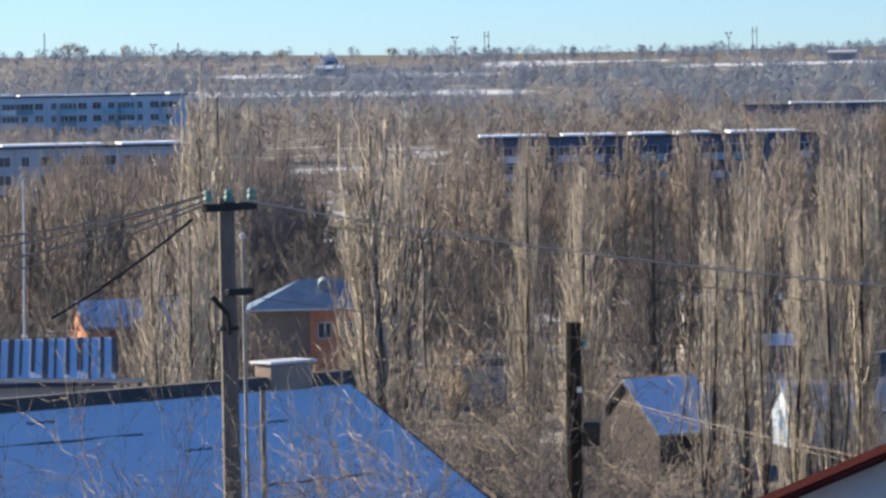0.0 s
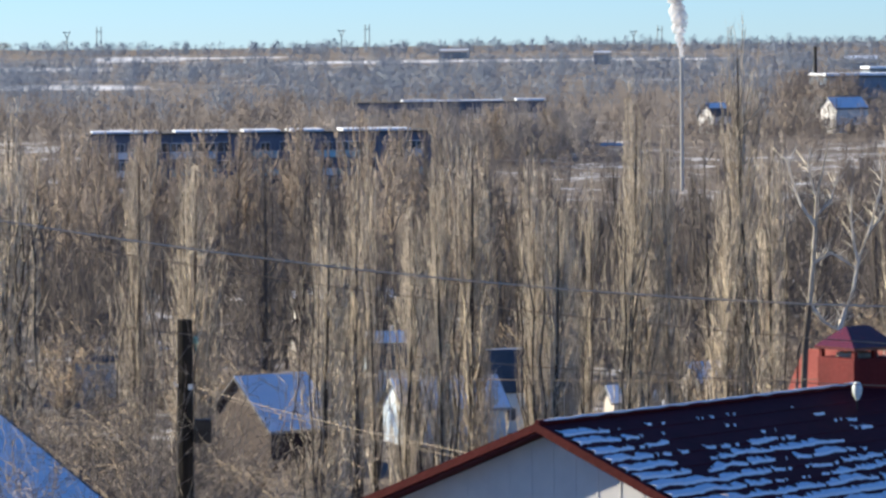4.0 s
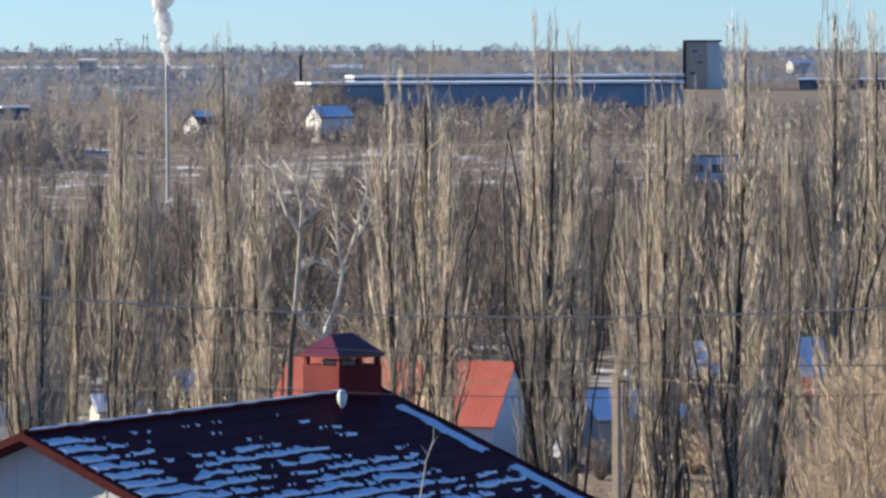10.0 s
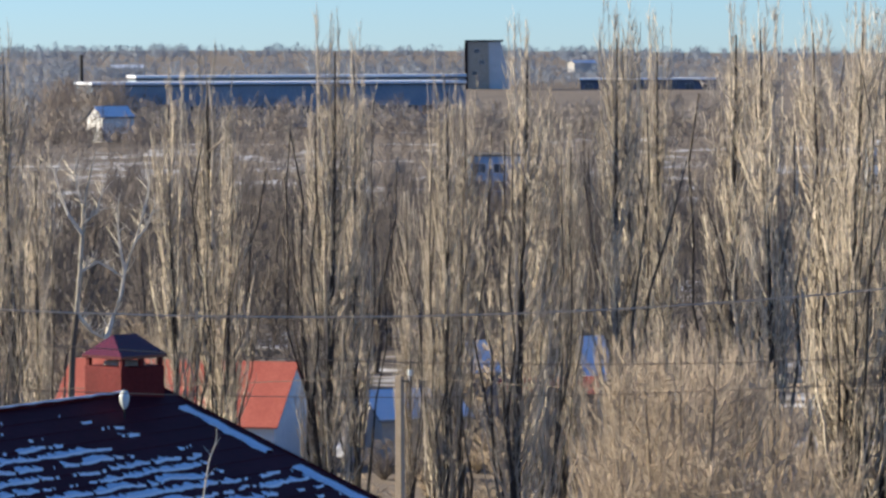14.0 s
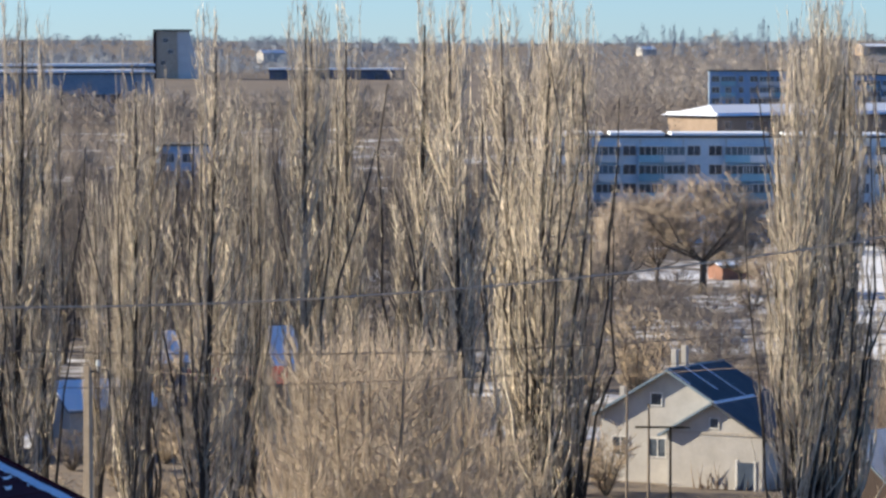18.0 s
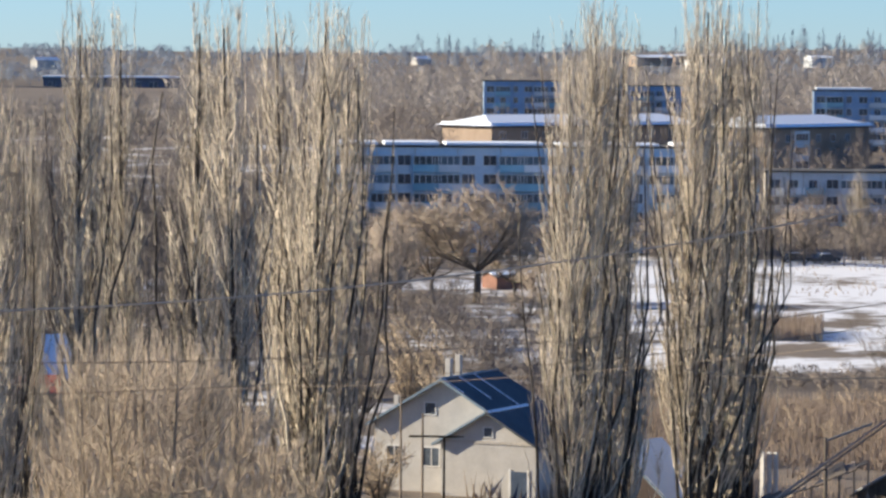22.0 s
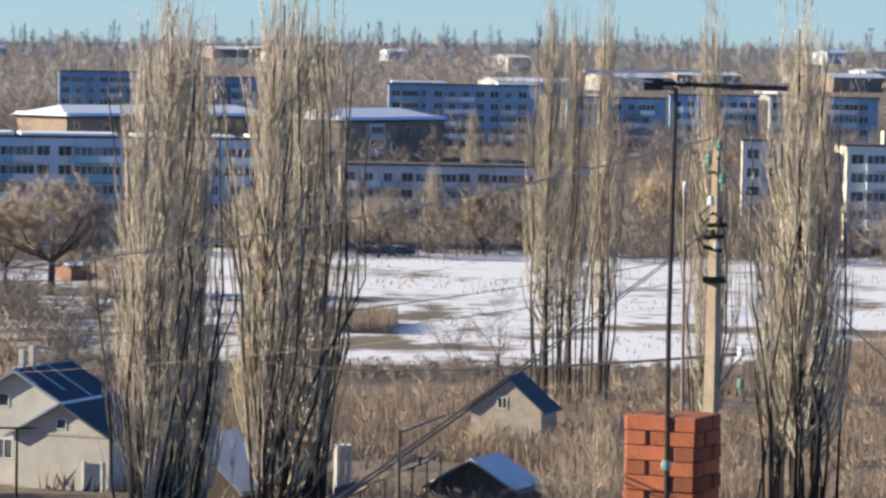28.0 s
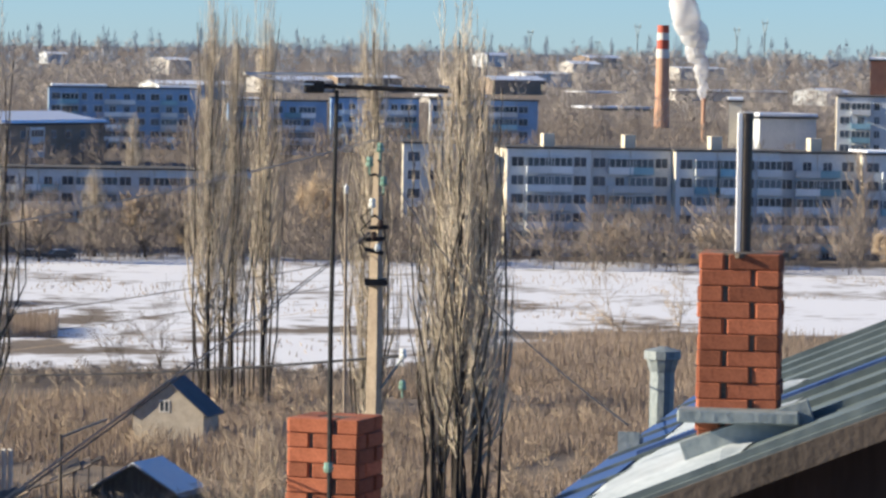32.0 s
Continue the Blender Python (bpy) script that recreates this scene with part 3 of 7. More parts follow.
def apartment(name, b0, d0, length, drop, storeys, label, wall, end_wall, depth=12.0, snow=0.6, heading=None, storey=2.8, balconies=True, sparse=False, hut=False, full=False):
    """A long block from its near left corner, with a window for each room and columns of balconies; its streets run with the valley."""
    a = spot(b0, d0)
    heading = -b0 * 0.0573 + 1.0 if heading is None else heading
    h = storeys * storey + 0.8
    bl = base(name, pose(a.x, a.y, EYE - drop * d0 / 1000 - h, 0, 0, heading), label, "apartment block")
    part("facade", box(bmesh.new(), 0, 0, -5, length, 0.4, h), wall, bl)
    part("back_wall", box(bmesh.new(), 0, depth - 0.4, -5, length, depth, h), wall, bl)
    for x0, x1 in ((-0.02, 0.38), (length - 0.38, length + 0.02)):
        part("end_wall", box(bmesh.new(), x0, 0.4, -5, x1, depth - 0.4, h), end_wall, bl)
    part("roof", box(bmesh.new(), -0.3, -0.35, h, length + 0.3, depth + 0.3, h + 0.3), TAR, bl)
    rng = random.Random(int(b0 * 7 + d0))
    x = 0.5
    while x < length - 3 and snow:
        w = min(rng.uniform(4, 16), length - x - 0.4)
        if rng.random() < snow:
            part("snow_layer", box(bmesh.new(), x, -0.2, h + 0.3, x + w, depth - 0.4, h + 0.3 + rng.uniform(0.25, 0.5), bevel=0.08), SNOW, bl)
        x += w + rng.uniform(0.3, 3)
    if hut:
        for x in np.arange(6, length - 4, 17):
            part("roof_hut", box(bmesh.new(), x, 3, h + 0.3, x + 1.7, 6, h + 2.3), PANEL_WARM, bl, "roof exit hut in sunlit cream")
    for k, x in enumerate(np.arange(6.4, length - 3, 6.4)):
        part("panel_joint", box(bmesh.new(), x - 0.05, -0.03, 0, x + 0.05, 0.01, h - 0.1), CONCRETE, bl)
    n = int(length / 3.2)
    for s in range(storeys):
        for k in range(n):
            x, z = 1.6 + 3.2 * k, 0.9 + s * storey
            if k % 7 in ((1, 2, 4, 5) if full else (1, 4, 5)) and s and balconies:
                put_window(bl, Matrix.Translation((x, -0.003, z)), 1.5, 1.45, 2)
                bal = link("balcony", RAIL_BLUE if rng.random() < 0.35 else RAIL, bl, m=Matrix.Translation((x, 0, z - 0.95)))
                if rng.random() < (0.85 if full else 0.6):
                    link("balcony_glazing", GLAZE, bal)
                    link("glazing_frame", BARS, bal)
            elif not sparse or k % 2 == 0:
                put_window(bl, Matrix.Translation((x, -0.003, z)), 2.0 if k % 6 != 2 else 1.2, 1.55, 2)
        for y in ((depth / 2,) if depth < 14 else (depth / 3, depth * 2 / 3)):
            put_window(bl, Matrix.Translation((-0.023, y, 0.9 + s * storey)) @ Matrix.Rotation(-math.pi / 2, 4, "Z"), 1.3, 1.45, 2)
    return bl


def flat_hall(name, b0, d0, b1, d1, drop, height, label, wall, depth=20.0, windows=0, category="factory hall", hip=0.0):
    a, b = spot(b0, d0), spot(b1, d1)
    along = b - a
    length = along.length
    top = EYE - drop * (d0 + d1) / 2000
    h = base(name, pose(a.x, a.y, top - height, 0, 0, math.degrees(math.atan2(along.y, along.x))), label, category)
    part("wall", box(bmesh.new(), 0, 0, -6, length, depth, height - 0.6), wall, h)
    part("roof", box(bmesh.new(), -0.5, -0.5, height - 0.6, length + 0.5, depth + 0.5, height - 0.2), TAR, h)
    part("snow_layer", box(bmesh.new(), -0.3, -0.3, height - 0.2, length + 0.3, depth + 0.3, height + 0.5, bevel=0.15), SNOW, h)
    for k in range(windows):
        w = length / windows
        for z in ((height * 0.22, height * 0.58) if hip else (height * 0.4,)):
            put_window(h, Matrix.Translation((w * (k + 0.5), -0.004, z)), 1.7 if hip else 3.2, 1.6 if hip else 2.6, 2)
    if hip:
        bm = bmesh.new()
        z = height - 0.2
        e = 1.2
        low = [bm.verts.new(p) for p in ((-e, -e, z), (length + e, -e, z), (length + e, depth + e, z), (-e, depth + e, z))]
        up = [bm.verts.new(p) for p in ((5, depth / 2, z + hip), (length - 5, depth / 2, z + hip))]
        bm.faces.new((low[0], low[1], up[1], up[0])), bm.faces.new((low[1], low[2], up[1])), bm.faces.new((low[2], low[3], up[0], up[1])), bm.faces.new((low[3], low[0], up[0])), bm.faces.new(low[::-1])
        bmesh.ops.recalc_face_normals(bm, faces=bm.faces)
        part("hipped_roof", bm, SNOW, h, "hipped roof under smooth snow")
    return h


def blocks():
    grey = "grey panel block with rows of windows and glazed balconies"
    a = spot(628, 596)
    along, back = Vector((math.cos(radians(-27)), math.sin(radians(-27)), 0)), Vector((math.sin(radians(27)), math.cos(radians(27)), 0))
    run = 0.0
    for n, off in ((12.8, 1.0), (12.8, 3.0), (16, 0.2), (12.8, 2.6), (22.4, 0.0)):
        p = a + along * run + back * off
        apartment("apartment_block", 1000 * math.atan2(p.x, p.y), math.hypot(p.x, p.y), n, 23.0, 6, grey, PANEL, PANEL_WARM, snow=0.1, hut=True, heading=-27, full=True)
        run += n + 0.1
    apartment("apartment_block", 601.5, 600, 9, 22.2, 6, "grey panel block with pale sunlit end wall", PANEL, PANEL_WARM, snow=0.1, balconies=False)
    apartment("apartment_block", 390, 590, 64, 24.4, 5, "bluish five-storey block with snow on its flat roof", PANEL_BLUE, PANEL_BLUE, snow=0.85, full=True)
    apartment("apartment_block", 500, 660, 42, 30.0, 4, "pale block with white balconies behind bare trees", PANEL, PANEL_WARM, snow=0.3, full=True)
    far_label = "bluish far block on the slope"
    apartment("apartment_block", 429, 1000, 20, 7.6, 5, far_label, FAR_BLUE, FAR_BLUE, snow=0.2)
    apartment("apartment_block", 456, 1020, 30, 8.6, 5, far_label, FAR_BLUE, FAR_BLUE, snow=0.3)
    apartment("apartment_block", 512, 900, 34, 9.5, 5, far_label, FAR_BLUE, FAR_BLUE, snow=0.3)
    apartment("apartment_block", 557, 880, 22, 12.0, 6, far_label, FAR_BLUE, FAR_BLUE, snow=0.2)
    apartment("apartment_block", 583, 900, 20, 11.0, 6, far_label, FAR_BLUE, FAR_BLUE, snow=0.2)
    apartment("apartment_block", 608, 880, 24, 11.0, 6, far_label, FAR_BLUE, PANEL, snow=0.2)
    flat_hall("apartment_block", 691.2, 820, 705.4, 825, 13.5, 14, "far block with a blank grey-blue end wall", PANEL, 14, 0, "apartment block")
    flat_hall("apartment_block", 683.4, 830, 686.6, 830, 9.6, 16, "narrow far block with a cream sunlit wall", PANEL_WARM, 5, 0, "apartment block")
    flat_hall("brick_tower", 718.6, 1000, 727, 1000, -1.2, 20, "tall orange brick building on the slope", ORANGE_BRICK, 9, 3, "building")
    for b0, b1, d, drop, tall in ((647, 657, 1500, 8.5, 5), (649, 664, 1250, 12.3, 6), (670, 698, 1400, 7.6, 7), (668, 684, 1150, 17, 7), (649.5, 664, 1050, 19.5, 8), (610, 622, 1300, 10, 6)):
        flat_hall("far_hall", b0, d, b1, d + 10, drop, tall, "low far hall with snow on its flat roof", (PANEL, WHITE_BRICK, DARK_WALL)[int(b0) % 3], 14, 5, "hall")
    apartment("apartment_block", 710.5, 800, 26, 8.4, 8, "tall far white panel block", PANEL, PANEL_WARM, snow=0.1)
    dark = "five-storey block with shade-dark walls and snow on its roof"
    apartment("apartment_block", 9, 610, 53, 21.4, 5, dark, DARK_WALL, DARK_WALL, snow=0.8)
    apartment("apartment_block", -150, 600, 52, 21.4, 3, "white low block with rows of small windows", PANEL, PANEL, snow=0.95, balconies=False)
    apartment("apartment_block", -150, 880, 76, 8.6, 5, "blue-grey far block with snow on its roof", PANEL_BLUE, PANEL, snow=0.7)
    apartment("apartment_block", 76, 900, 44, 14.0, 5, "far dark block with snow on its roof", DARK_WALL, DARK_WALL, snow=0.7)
    flat_hall("school_building", 431, 820, 484, 860, 18.2, 7, "low brown brick building with snowy roof", BROWN_BRICK, 16, 10, "school", 2.2)
    h = flat_hall("school_building", 500, 800, 526, 830, 18.2, 8, "low brown brick building with snowy overhanging roof", BROWN_BRICK, 16, 7, "school", 2.3)
    bay = part("bay", box(bmesh.new(), 8.6, -1.1, -4, 13.8, 0.02, 7.0), PANEL, h, "pale glazed bay in the middle of the front")
    for z in (-0.6, 2.2, 5.0):
        put_window(bay, Matrix.Translation((11.2, -1.105, z)), 4.4, 1.5, 4)
    apartment("apartment_block", 290, 640, 10, 26.5, 4, "small blue block in shade behind the poplars", FAR_BLUE, FAR_BLUE, snow=0.0, balconies=False)
    flat_hall("factory_hall", 206, 1085, 289, 1100, 6.2, 16, "long factory hall behind, snow along its roof", HALL_BLUE, 20, 0)
    flat_hall("factory_hall", 195, 1040, 289, 1060, 7.9, 14, "very long dark factory hall with snow along its roof", HALL_BLUE, 30, 24)
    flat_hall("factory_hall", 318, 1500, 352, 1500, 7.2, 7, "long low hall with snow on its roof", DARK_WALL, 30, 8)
    at = spot(288.5, 1490)
    t = base("concrete_tower", pose(at.x, at.y, 16, 0, 0, -16), "grey concrete silo tower with a flat top", "tower")
    bm = bmesh.new()
    solid(bm, [(0, -4), (18.5, -4), (14.5, 15.5), (14, 17.6), (1.5, 17.6), (1, 15.5)], 14, Matrix.Identity(4))
    part("shaft", bm, PANEL, t)
    # Front is coloured darker than the paler lit side: shade by face.
    part("front_wall", solid(bmesh.new(), [(0.3, -4), (9.8, -4), (9.4, 15.3), (9.4, 17.4), (1.7, 17.4), (1.2, 15.4)], 0.3, Matrix.Translation((0, -0.3, 0))), CONCRETE, t, "concrete front coloured darker to stand for shade")
    # Narrow dark strip along the left edge.
    part("corner_pillar", box(bmesh.new(), 0.4, -0.7, -4, 1.6, -0.31, 17.5), BROWN_DARK, t, "dark strip along the left edge")
    for x, z in ((5.0, 13.4), (6.9, 9.2), (4.2, 5.0)):
        put_window(t, Matrix.Translation((x, -0.305, z)), 2.0, 1.6, 2)
    part("parapet", box(bmesh.new(), 0.5, -0.8, 17.6, 15, 14.4, 18.3), TAR, t)


blocks()


def stacks():
    at = spot(666.5, 1100, z=0)
    s = base("factory_stack", pose(at.x, at.y, 2), "tall brick factory stack with red and white bands", "chimney stack")
    rings = [(2.3, 0, 28.5, STACK_BRICK), (1.85, 28.5, 31, STACK_WHITE), (1.75, 31, 33.5, STACK_RED), (1.7, 33.5, 35.5, STACK_WHITE), (1.65, 35.5, 37.6, STACK_RED)]
    for r, z0, z1, m in rings:
        bm = bmesh.new()
        tube(bm, [(0, 0, z0), (0, 0, z1)], [r, r - 0.018 * (z1 - z0)], 16)
        part("shaft", bm, m, s)
    for b, d, top, foot, r, m, label in ((158.7, 640, 3.0, 32, 0.25, WHITE_BRICK, "thin pale boiler pipe"), (192.3, 1300, 0.6, 14, 0.55, IRON, "thin dark boiler pipe"), (677, 1000, 9.5, 24, 0.5, STACK_BRICK, "thin brown boiler pipe"), (-99.3, 2900, -7.6, 1, 0.45, CONCRETE, "slim pale mast on the far slope"), (-65.8, 2900, -4.6, 1, 0.5, CONCRETE, "slim pale mast on the far slope")):
        p0, p1 = spot(b, d, top), spot(b, d, foot)
        e = base("boiler_pipe", pose(p1.x, p1.y, p1.z), label, "pipe")
        bm = bmesh.new()
        hgt = p0.z - p1.z
        lathe(bm, [(r * 1.15, -3), (r, hgt - 0.4), (r * 1.2, hgt - 0.4), (r * 1.2, hgt)], 10)
        part("shaft", bm, m, e)


stacks()


def plume(b, d, drop, height, lean, label, swell=0.095):
    """Steam from a pipe: overlapping soft puffs."""
    p = spot(b, d, drop)
    bm = bmesh.new()
    rng = random.Random(int(b))
    for k in range(26):
        f = k / 25
        r = height * (0.03 + swell * f) * rng.uniform(0.7, 1.2)
        c = Vector((lean * height * f * f + rng.uniform(-1, 1) * r * 0.5, rng.uniform(-1, 1) * r * 0.4, height * f))
        vs = bmesh.ops.create_icosphere(bm, subdivisions=2, radius=r)["verts"]
        for v in vs:
            v.co = c + v.co * (1 + 0.35 * noise.noise(v.co / r * 1.7 + Vector((k, 0, 0))))
    for f in bm.faces:
        f.smooth = True
    ob = new("steam_plume", mesh_of("steam_plume", bm, SMOKE))
    ob.location = p
    tagged(ob, label, "steam", kind="stuff")


plume(158.7, 640, 3.0, 13, -0.12, "white steam rising from a thin boiler pipe")
plume(676.5, 1000, 9.5, 26, -0.3, "white steam rising beside the factory stack", 0.12)


# ---- trees ----
def prongs(p0, p1, r, sides=3):
    """Thin pointed twigs from arrays of feet, tips and radii: vertices and triangles."""
    n = len(p0)
    d = p1 - p0
    d = d / np.linalg.norm(d, axis=1, keepdims=True)
    ref = np.where(np.abs(d[:, 2:3]) < 0.9, np.array([[0, 0, 1.0]]), np.array([[1.0, 0, 0]]))
    s = np.cross(d, ref)
    s /= np.linalg.norm(s, axis=1, keepdims=True)
    u = np.cross(s, d)
    rings = [p0 + r[:, None] * (math.cos(a) * s + math.sin(a) * u) for a in (2 * math.pi * k / sides for k in range(sides))]
    v = np.stack(rings + [p1], 1).reshape(-1, 3)
    i = np.arange(n)[:, None] * (sides + 1)
    f = np.concatenate([np.concatenate([i + k, i + (k + 1) % sides, i + sides], 1) for k in range(sides)])
    return v, f


def fast_mesh(name, v, f, material):
    me = bpy.data.meshes.new(name)
    me.vertices.add(len(v)), me.loops.add(3 * len(f)), me.polygons.add(len(f))
    me.vertices.foreach_set("co", np.asarray(v, np.float32).ravel())
    me.loops.foreach_set("vertex_index", np.asarray(f, np.int32).ravel())
    me.polygons.foreach_set("loop_start", np.arange(0, 3 * len(f), 3, dtype=np.int32))
    me.polygons.foreach_set("loop_total", np.full(len(f), 3, np.int32))
    me.update(calc_edges=True)
    me.materials.append(material)
    return me


def strands(paths, radii, sides=3):
    """Long tapered shoots from arrays of paths (n, m, 3) and radii (n, m): vertices and triangles."""
    n, m = radii.shape
    d = np.gradient(paths, axis=1)
    d /= np.linalg.norm(d, axis=2, keepdims=True) + 1e-9
    s = np.cross(d, np.array([0.31, 0.95, 0.02]))
    s /= np.linalg.norm(s, axis=2, keepdims=True) + 1e-9
    u = np.cross(s, d)
    v = np.stack([paths + radii[..., None] * (math.cos(a) * s + math.sin(a) * u) for a in (2 * math.pi * k / sides for k in range(sides))], 2).reshape(-1, 3)
    i = (np.arange(n)[:, None] * m + np.arange(m - 1)[None]).reshape(-1, 1) * sides
    f = np.concatenate([np.concatenate([np.concatenate([i + k, i + (k + 1) % sides, i + sides + k], 1), np.concatenate([i + (k + 1) % sides, i + sides + (k + 1) % sides, i + sides + k], 1)]) for k in range(sides)])
    return v, f


def poplar_meshes(seed, height=30.0, spread=1.7, limbs=44, twigs=1500, bare=0.2, fine=1.0, stems=3, thick=1.0, stem_bark=None, crown=None, clump=0.12, foot=1.0):
    """A Lombardy poplar: a dark trunk, long limbs that leave it steeply and turn upright, and fine shoots that run up along them."""
    rng = np.random.default_rng(seed)
    bm = bmesh.new()
    bend = rng.uniform(-0.3, 0.3, 2) * fine
    axis = lambda h: np.array([bend[0] * math.sin(h / height * 5), bend[1] * math.sin(h / height * 4 + 1), h])
    tube(bm, [axis(height * 0.92 * k / 9) for k in range(10)], [(0.24 * foot * (1 - k / 9.4) ** 0.9 + 0.02) * fine for k in range(10)], 6)
    q = np.linspace(0, 1, 8)
    girth = lambda f: np.interp(f, (0, 0.15, 0.42, 0.7, 0.85, 1.0), (0.42, 0.75, 1.0, 0.88, 0.68, 0.38))
    paths, radii = [], []
    for k in range(limbs + stems):
        a = rng.uniform(0, 2 * math.pi)
        way = np.array([math.cos(a), math.sin(a), 0])
        wob = np.cumsum(rng.normal(0, 0.1 * fine, (8, 3)), 0) * np.minimum(1, 2 * q)[:, None] * np.array([1, 1, 0])
        if k < stems:
            h0, top = -0.3 * fine, height * rng.uniform(0.5, 0.9)
            start, out = spread * clump * rng.uniform(0.3, 1.0), spread * rng.uniform(0.2, 0.65)
            r = start + (out - start) * q ** 0.9
            pts = np.stack([axis(h0 + (top - h0) * x) for x in q]) + way * r[:, None] + wob * 4.0
            tube(bm, [Vector(p) for p in pts], [(0.12 * foot * rng.uniform(0.45, 1.0) * (1 - 0.85 * x) + 0.012) * fine for x in q], 5, cap=False)
            rad = 0.05 * (1 - 0.85 * q) * fine
        else:
            f = (k - stems + rng.uniform(0, 1)) / limbs
            h0 = height * (bare * 0.55 + (0.8 - bare * 0.55) * f ** 1.15)
            top = min(h0 + height * rng.uniform(0.1, 0.32) * (1.1 - 0.45 * f), height * rng.uniform(0.83, 0.98))
            if k % 8 == 0 and f > 0.4:
                top = height * rng.uniform(0.9, 1.0)
            out = spread * girth(top / height) * rng.uniform(0.03, 1.0) ** 0.55
            pts = np.stack([axis(h0 + (top - h0) * x) for x in q]) + way * (out * (1 - np.exp(-3.0 * q)) / 0.95)[:, None] + wob
            rad = (0.046 * rng.uniform(0.5, 1.25) * (1.15 - 0.6 * f) * (1 - 0.86 * q) + 0.005) * fine
        paths.append(pts), radii.append(rad)
    trunk = mesh_of("trunk", bm, stem_bark or BARK_MID)
    paths, radii = np.array(paths), np.array(radii)
    bold = np.arange(limbs) % 7 == 3
    v2, f2 = strands(paths[stems:][~bold], radii[stems:][~bold] * thick ** 0.5)
    v3, f3 = strands(paths[stems:][bold], radii[stems:][bold] * 1.75 * thick ** 0.5)
    weight = rng.uniform(0.3, 1.0, limbs + stems) * np.linalg.norm(paths[:, -1] - paths[:, 0], axis=1)
    pick, s = rng.choice(limbs + stems, twigs, p=weight / weight.sum()), rng.uniform(0.1, 1.0, twigs) ** 0.8 * 6.999
    k = s.astype(int)
    f = (s - k)[:, None]
    p0 = paths[pick, k] * (1 - f) + paths[pick, k + 1] * f
    p0 = p0[p0[:, 2] > height * bare * rng.uniform(0.4, 1.4, len(p0))]
    p0 = p0[rng.uniform(0, 1, len(p0)) < 1.2 - 0.5 * (p0[:, 2] / height) ** 2]
    n = len(p0)
    a = rng.uniform(0, 2 * math.pi, n)
    ln = rng.uniform(0.3, 1.35, n) * (1.15 - 0.4 * p0[:, 2] / height) * fine
    lean = rng.uniform(0.05, 0.55, n)
    p1 = p0 + np.stack([np.cos(a) * lean * ln, np.sin(a) * lean * ln, ln], 1)
    v1, f1 = prongs(p0, p1, rng.uniform(0.009, 0.022, n) * fine * thick)
    return trunk, fast_mesh("crown", np.concatenate([v1, v2]), np.concatenate([f1, f2 + len(v1)]), crown or BARK_SUN), fast_mesh("inner_crown", v3, f3, LIMB_LIT if crown is None else crown)


def bush_meshes(seed, height=7.0, spread=3.0, stems=9, twigs=1100, material=None, bark=None, rise=0.8, thick=1.0, stem=1.0):
    """A round-headed bare tree or a many-stemmed bush."""
    rng = np.random.default_rng(seed)
    bm = bmesh.new()
    segs = []
    single = stems < 4
    fork = height * (0.28 if single else 0.02)
    if single:
        tube(bm, [(0, 0, -0.5), (0.05, 0, fork * 0.5), (0, 0.06, fork)], [0.045 * height * 0.5, 0.035 * height * 0.5, 0.03 * height * 0.5], 7)
    for k in range(max(stems, 7)):
        a = 2 * math.pi * k / max(stems, 7) + rng.uniform(-0.4, 0.4)
        out = spread * rng.uniform(0.35, 1.0)
        top = height * rng.uniform(0.62, 0.98)
        p = [np.array([0.06 * math.cos(a), 0.06 * math.sin(a), fork - 0.1])]
        for s in (0.3, 0.65, 1.0):
            p.append(np.array([math.cos(a + 0.3 * rng.normal() * s) * out * s ** rise, math.sin(a + 0.3 * rng.normal() * s) * out * s ** rise, fork + (top - fork) * s]))
        tube(bm, [Vector(x) for x in p], [0.012 * height * stem, 0.009 * height * stem, 0.006 * height * stem, 0.002 * height * stem], 4, cap=False)
        for i in range(3):
            segs.append((p[i], p[i + 1]))
    main = np.array(segs)
    pick, f = rng.integers(0, len(main), 90), rng.uniform(0.2, 1, 90)[:, None]
    q0 = main[pick, 0] * (1 - f) + main[pick, 1] * f
    a, ln = rng.uniform(0, 2 * math.pi, 90), rng.uniform(0.14, 0.34, 90) * height
    q1 = q0 + np.stack([np.cos(a) * ln * 0.62, np.sin(a) * ln * 0.62, ln * rng.uniform(0.25, 0.95, 90)], 1)
    v0, f0 = prongs(q0, q1, np.full(90, 0.004 * height * stem))
    both = np.concatenate([np.stack([q0, q1], 1), main])
    pick, f = rng.integers(0, len(both), twigs), rng.uniform(0.25, 1, twigs)[:, None]
    p0 = both[pick, 0] * (1 - f) + both[pick, 1] * f
    a, ln = rng.uniform(0, 2 * math.pi, twigs), rng.uniform(0.06, 0.2, twigs) * height
    up = rng.uniform(0.2, 1.0, twigs)
    p1 = p0 + np.stack([np.cos(a) * ln * 0.6, np.sin(a) * ln * 0.6, ln * up], 1)
    v1, f1 = prongs(p0, p1, rng.uniform(0.016, 0.04, twigs) * thick)
    return mesh_of("trunk", bm, bark or BARK_DARK), fast_mesh("crown", np.concatenate([v0, v1]), np.concatenate([f0, f1 + len(v0)]), material or TWIG_BROWN)


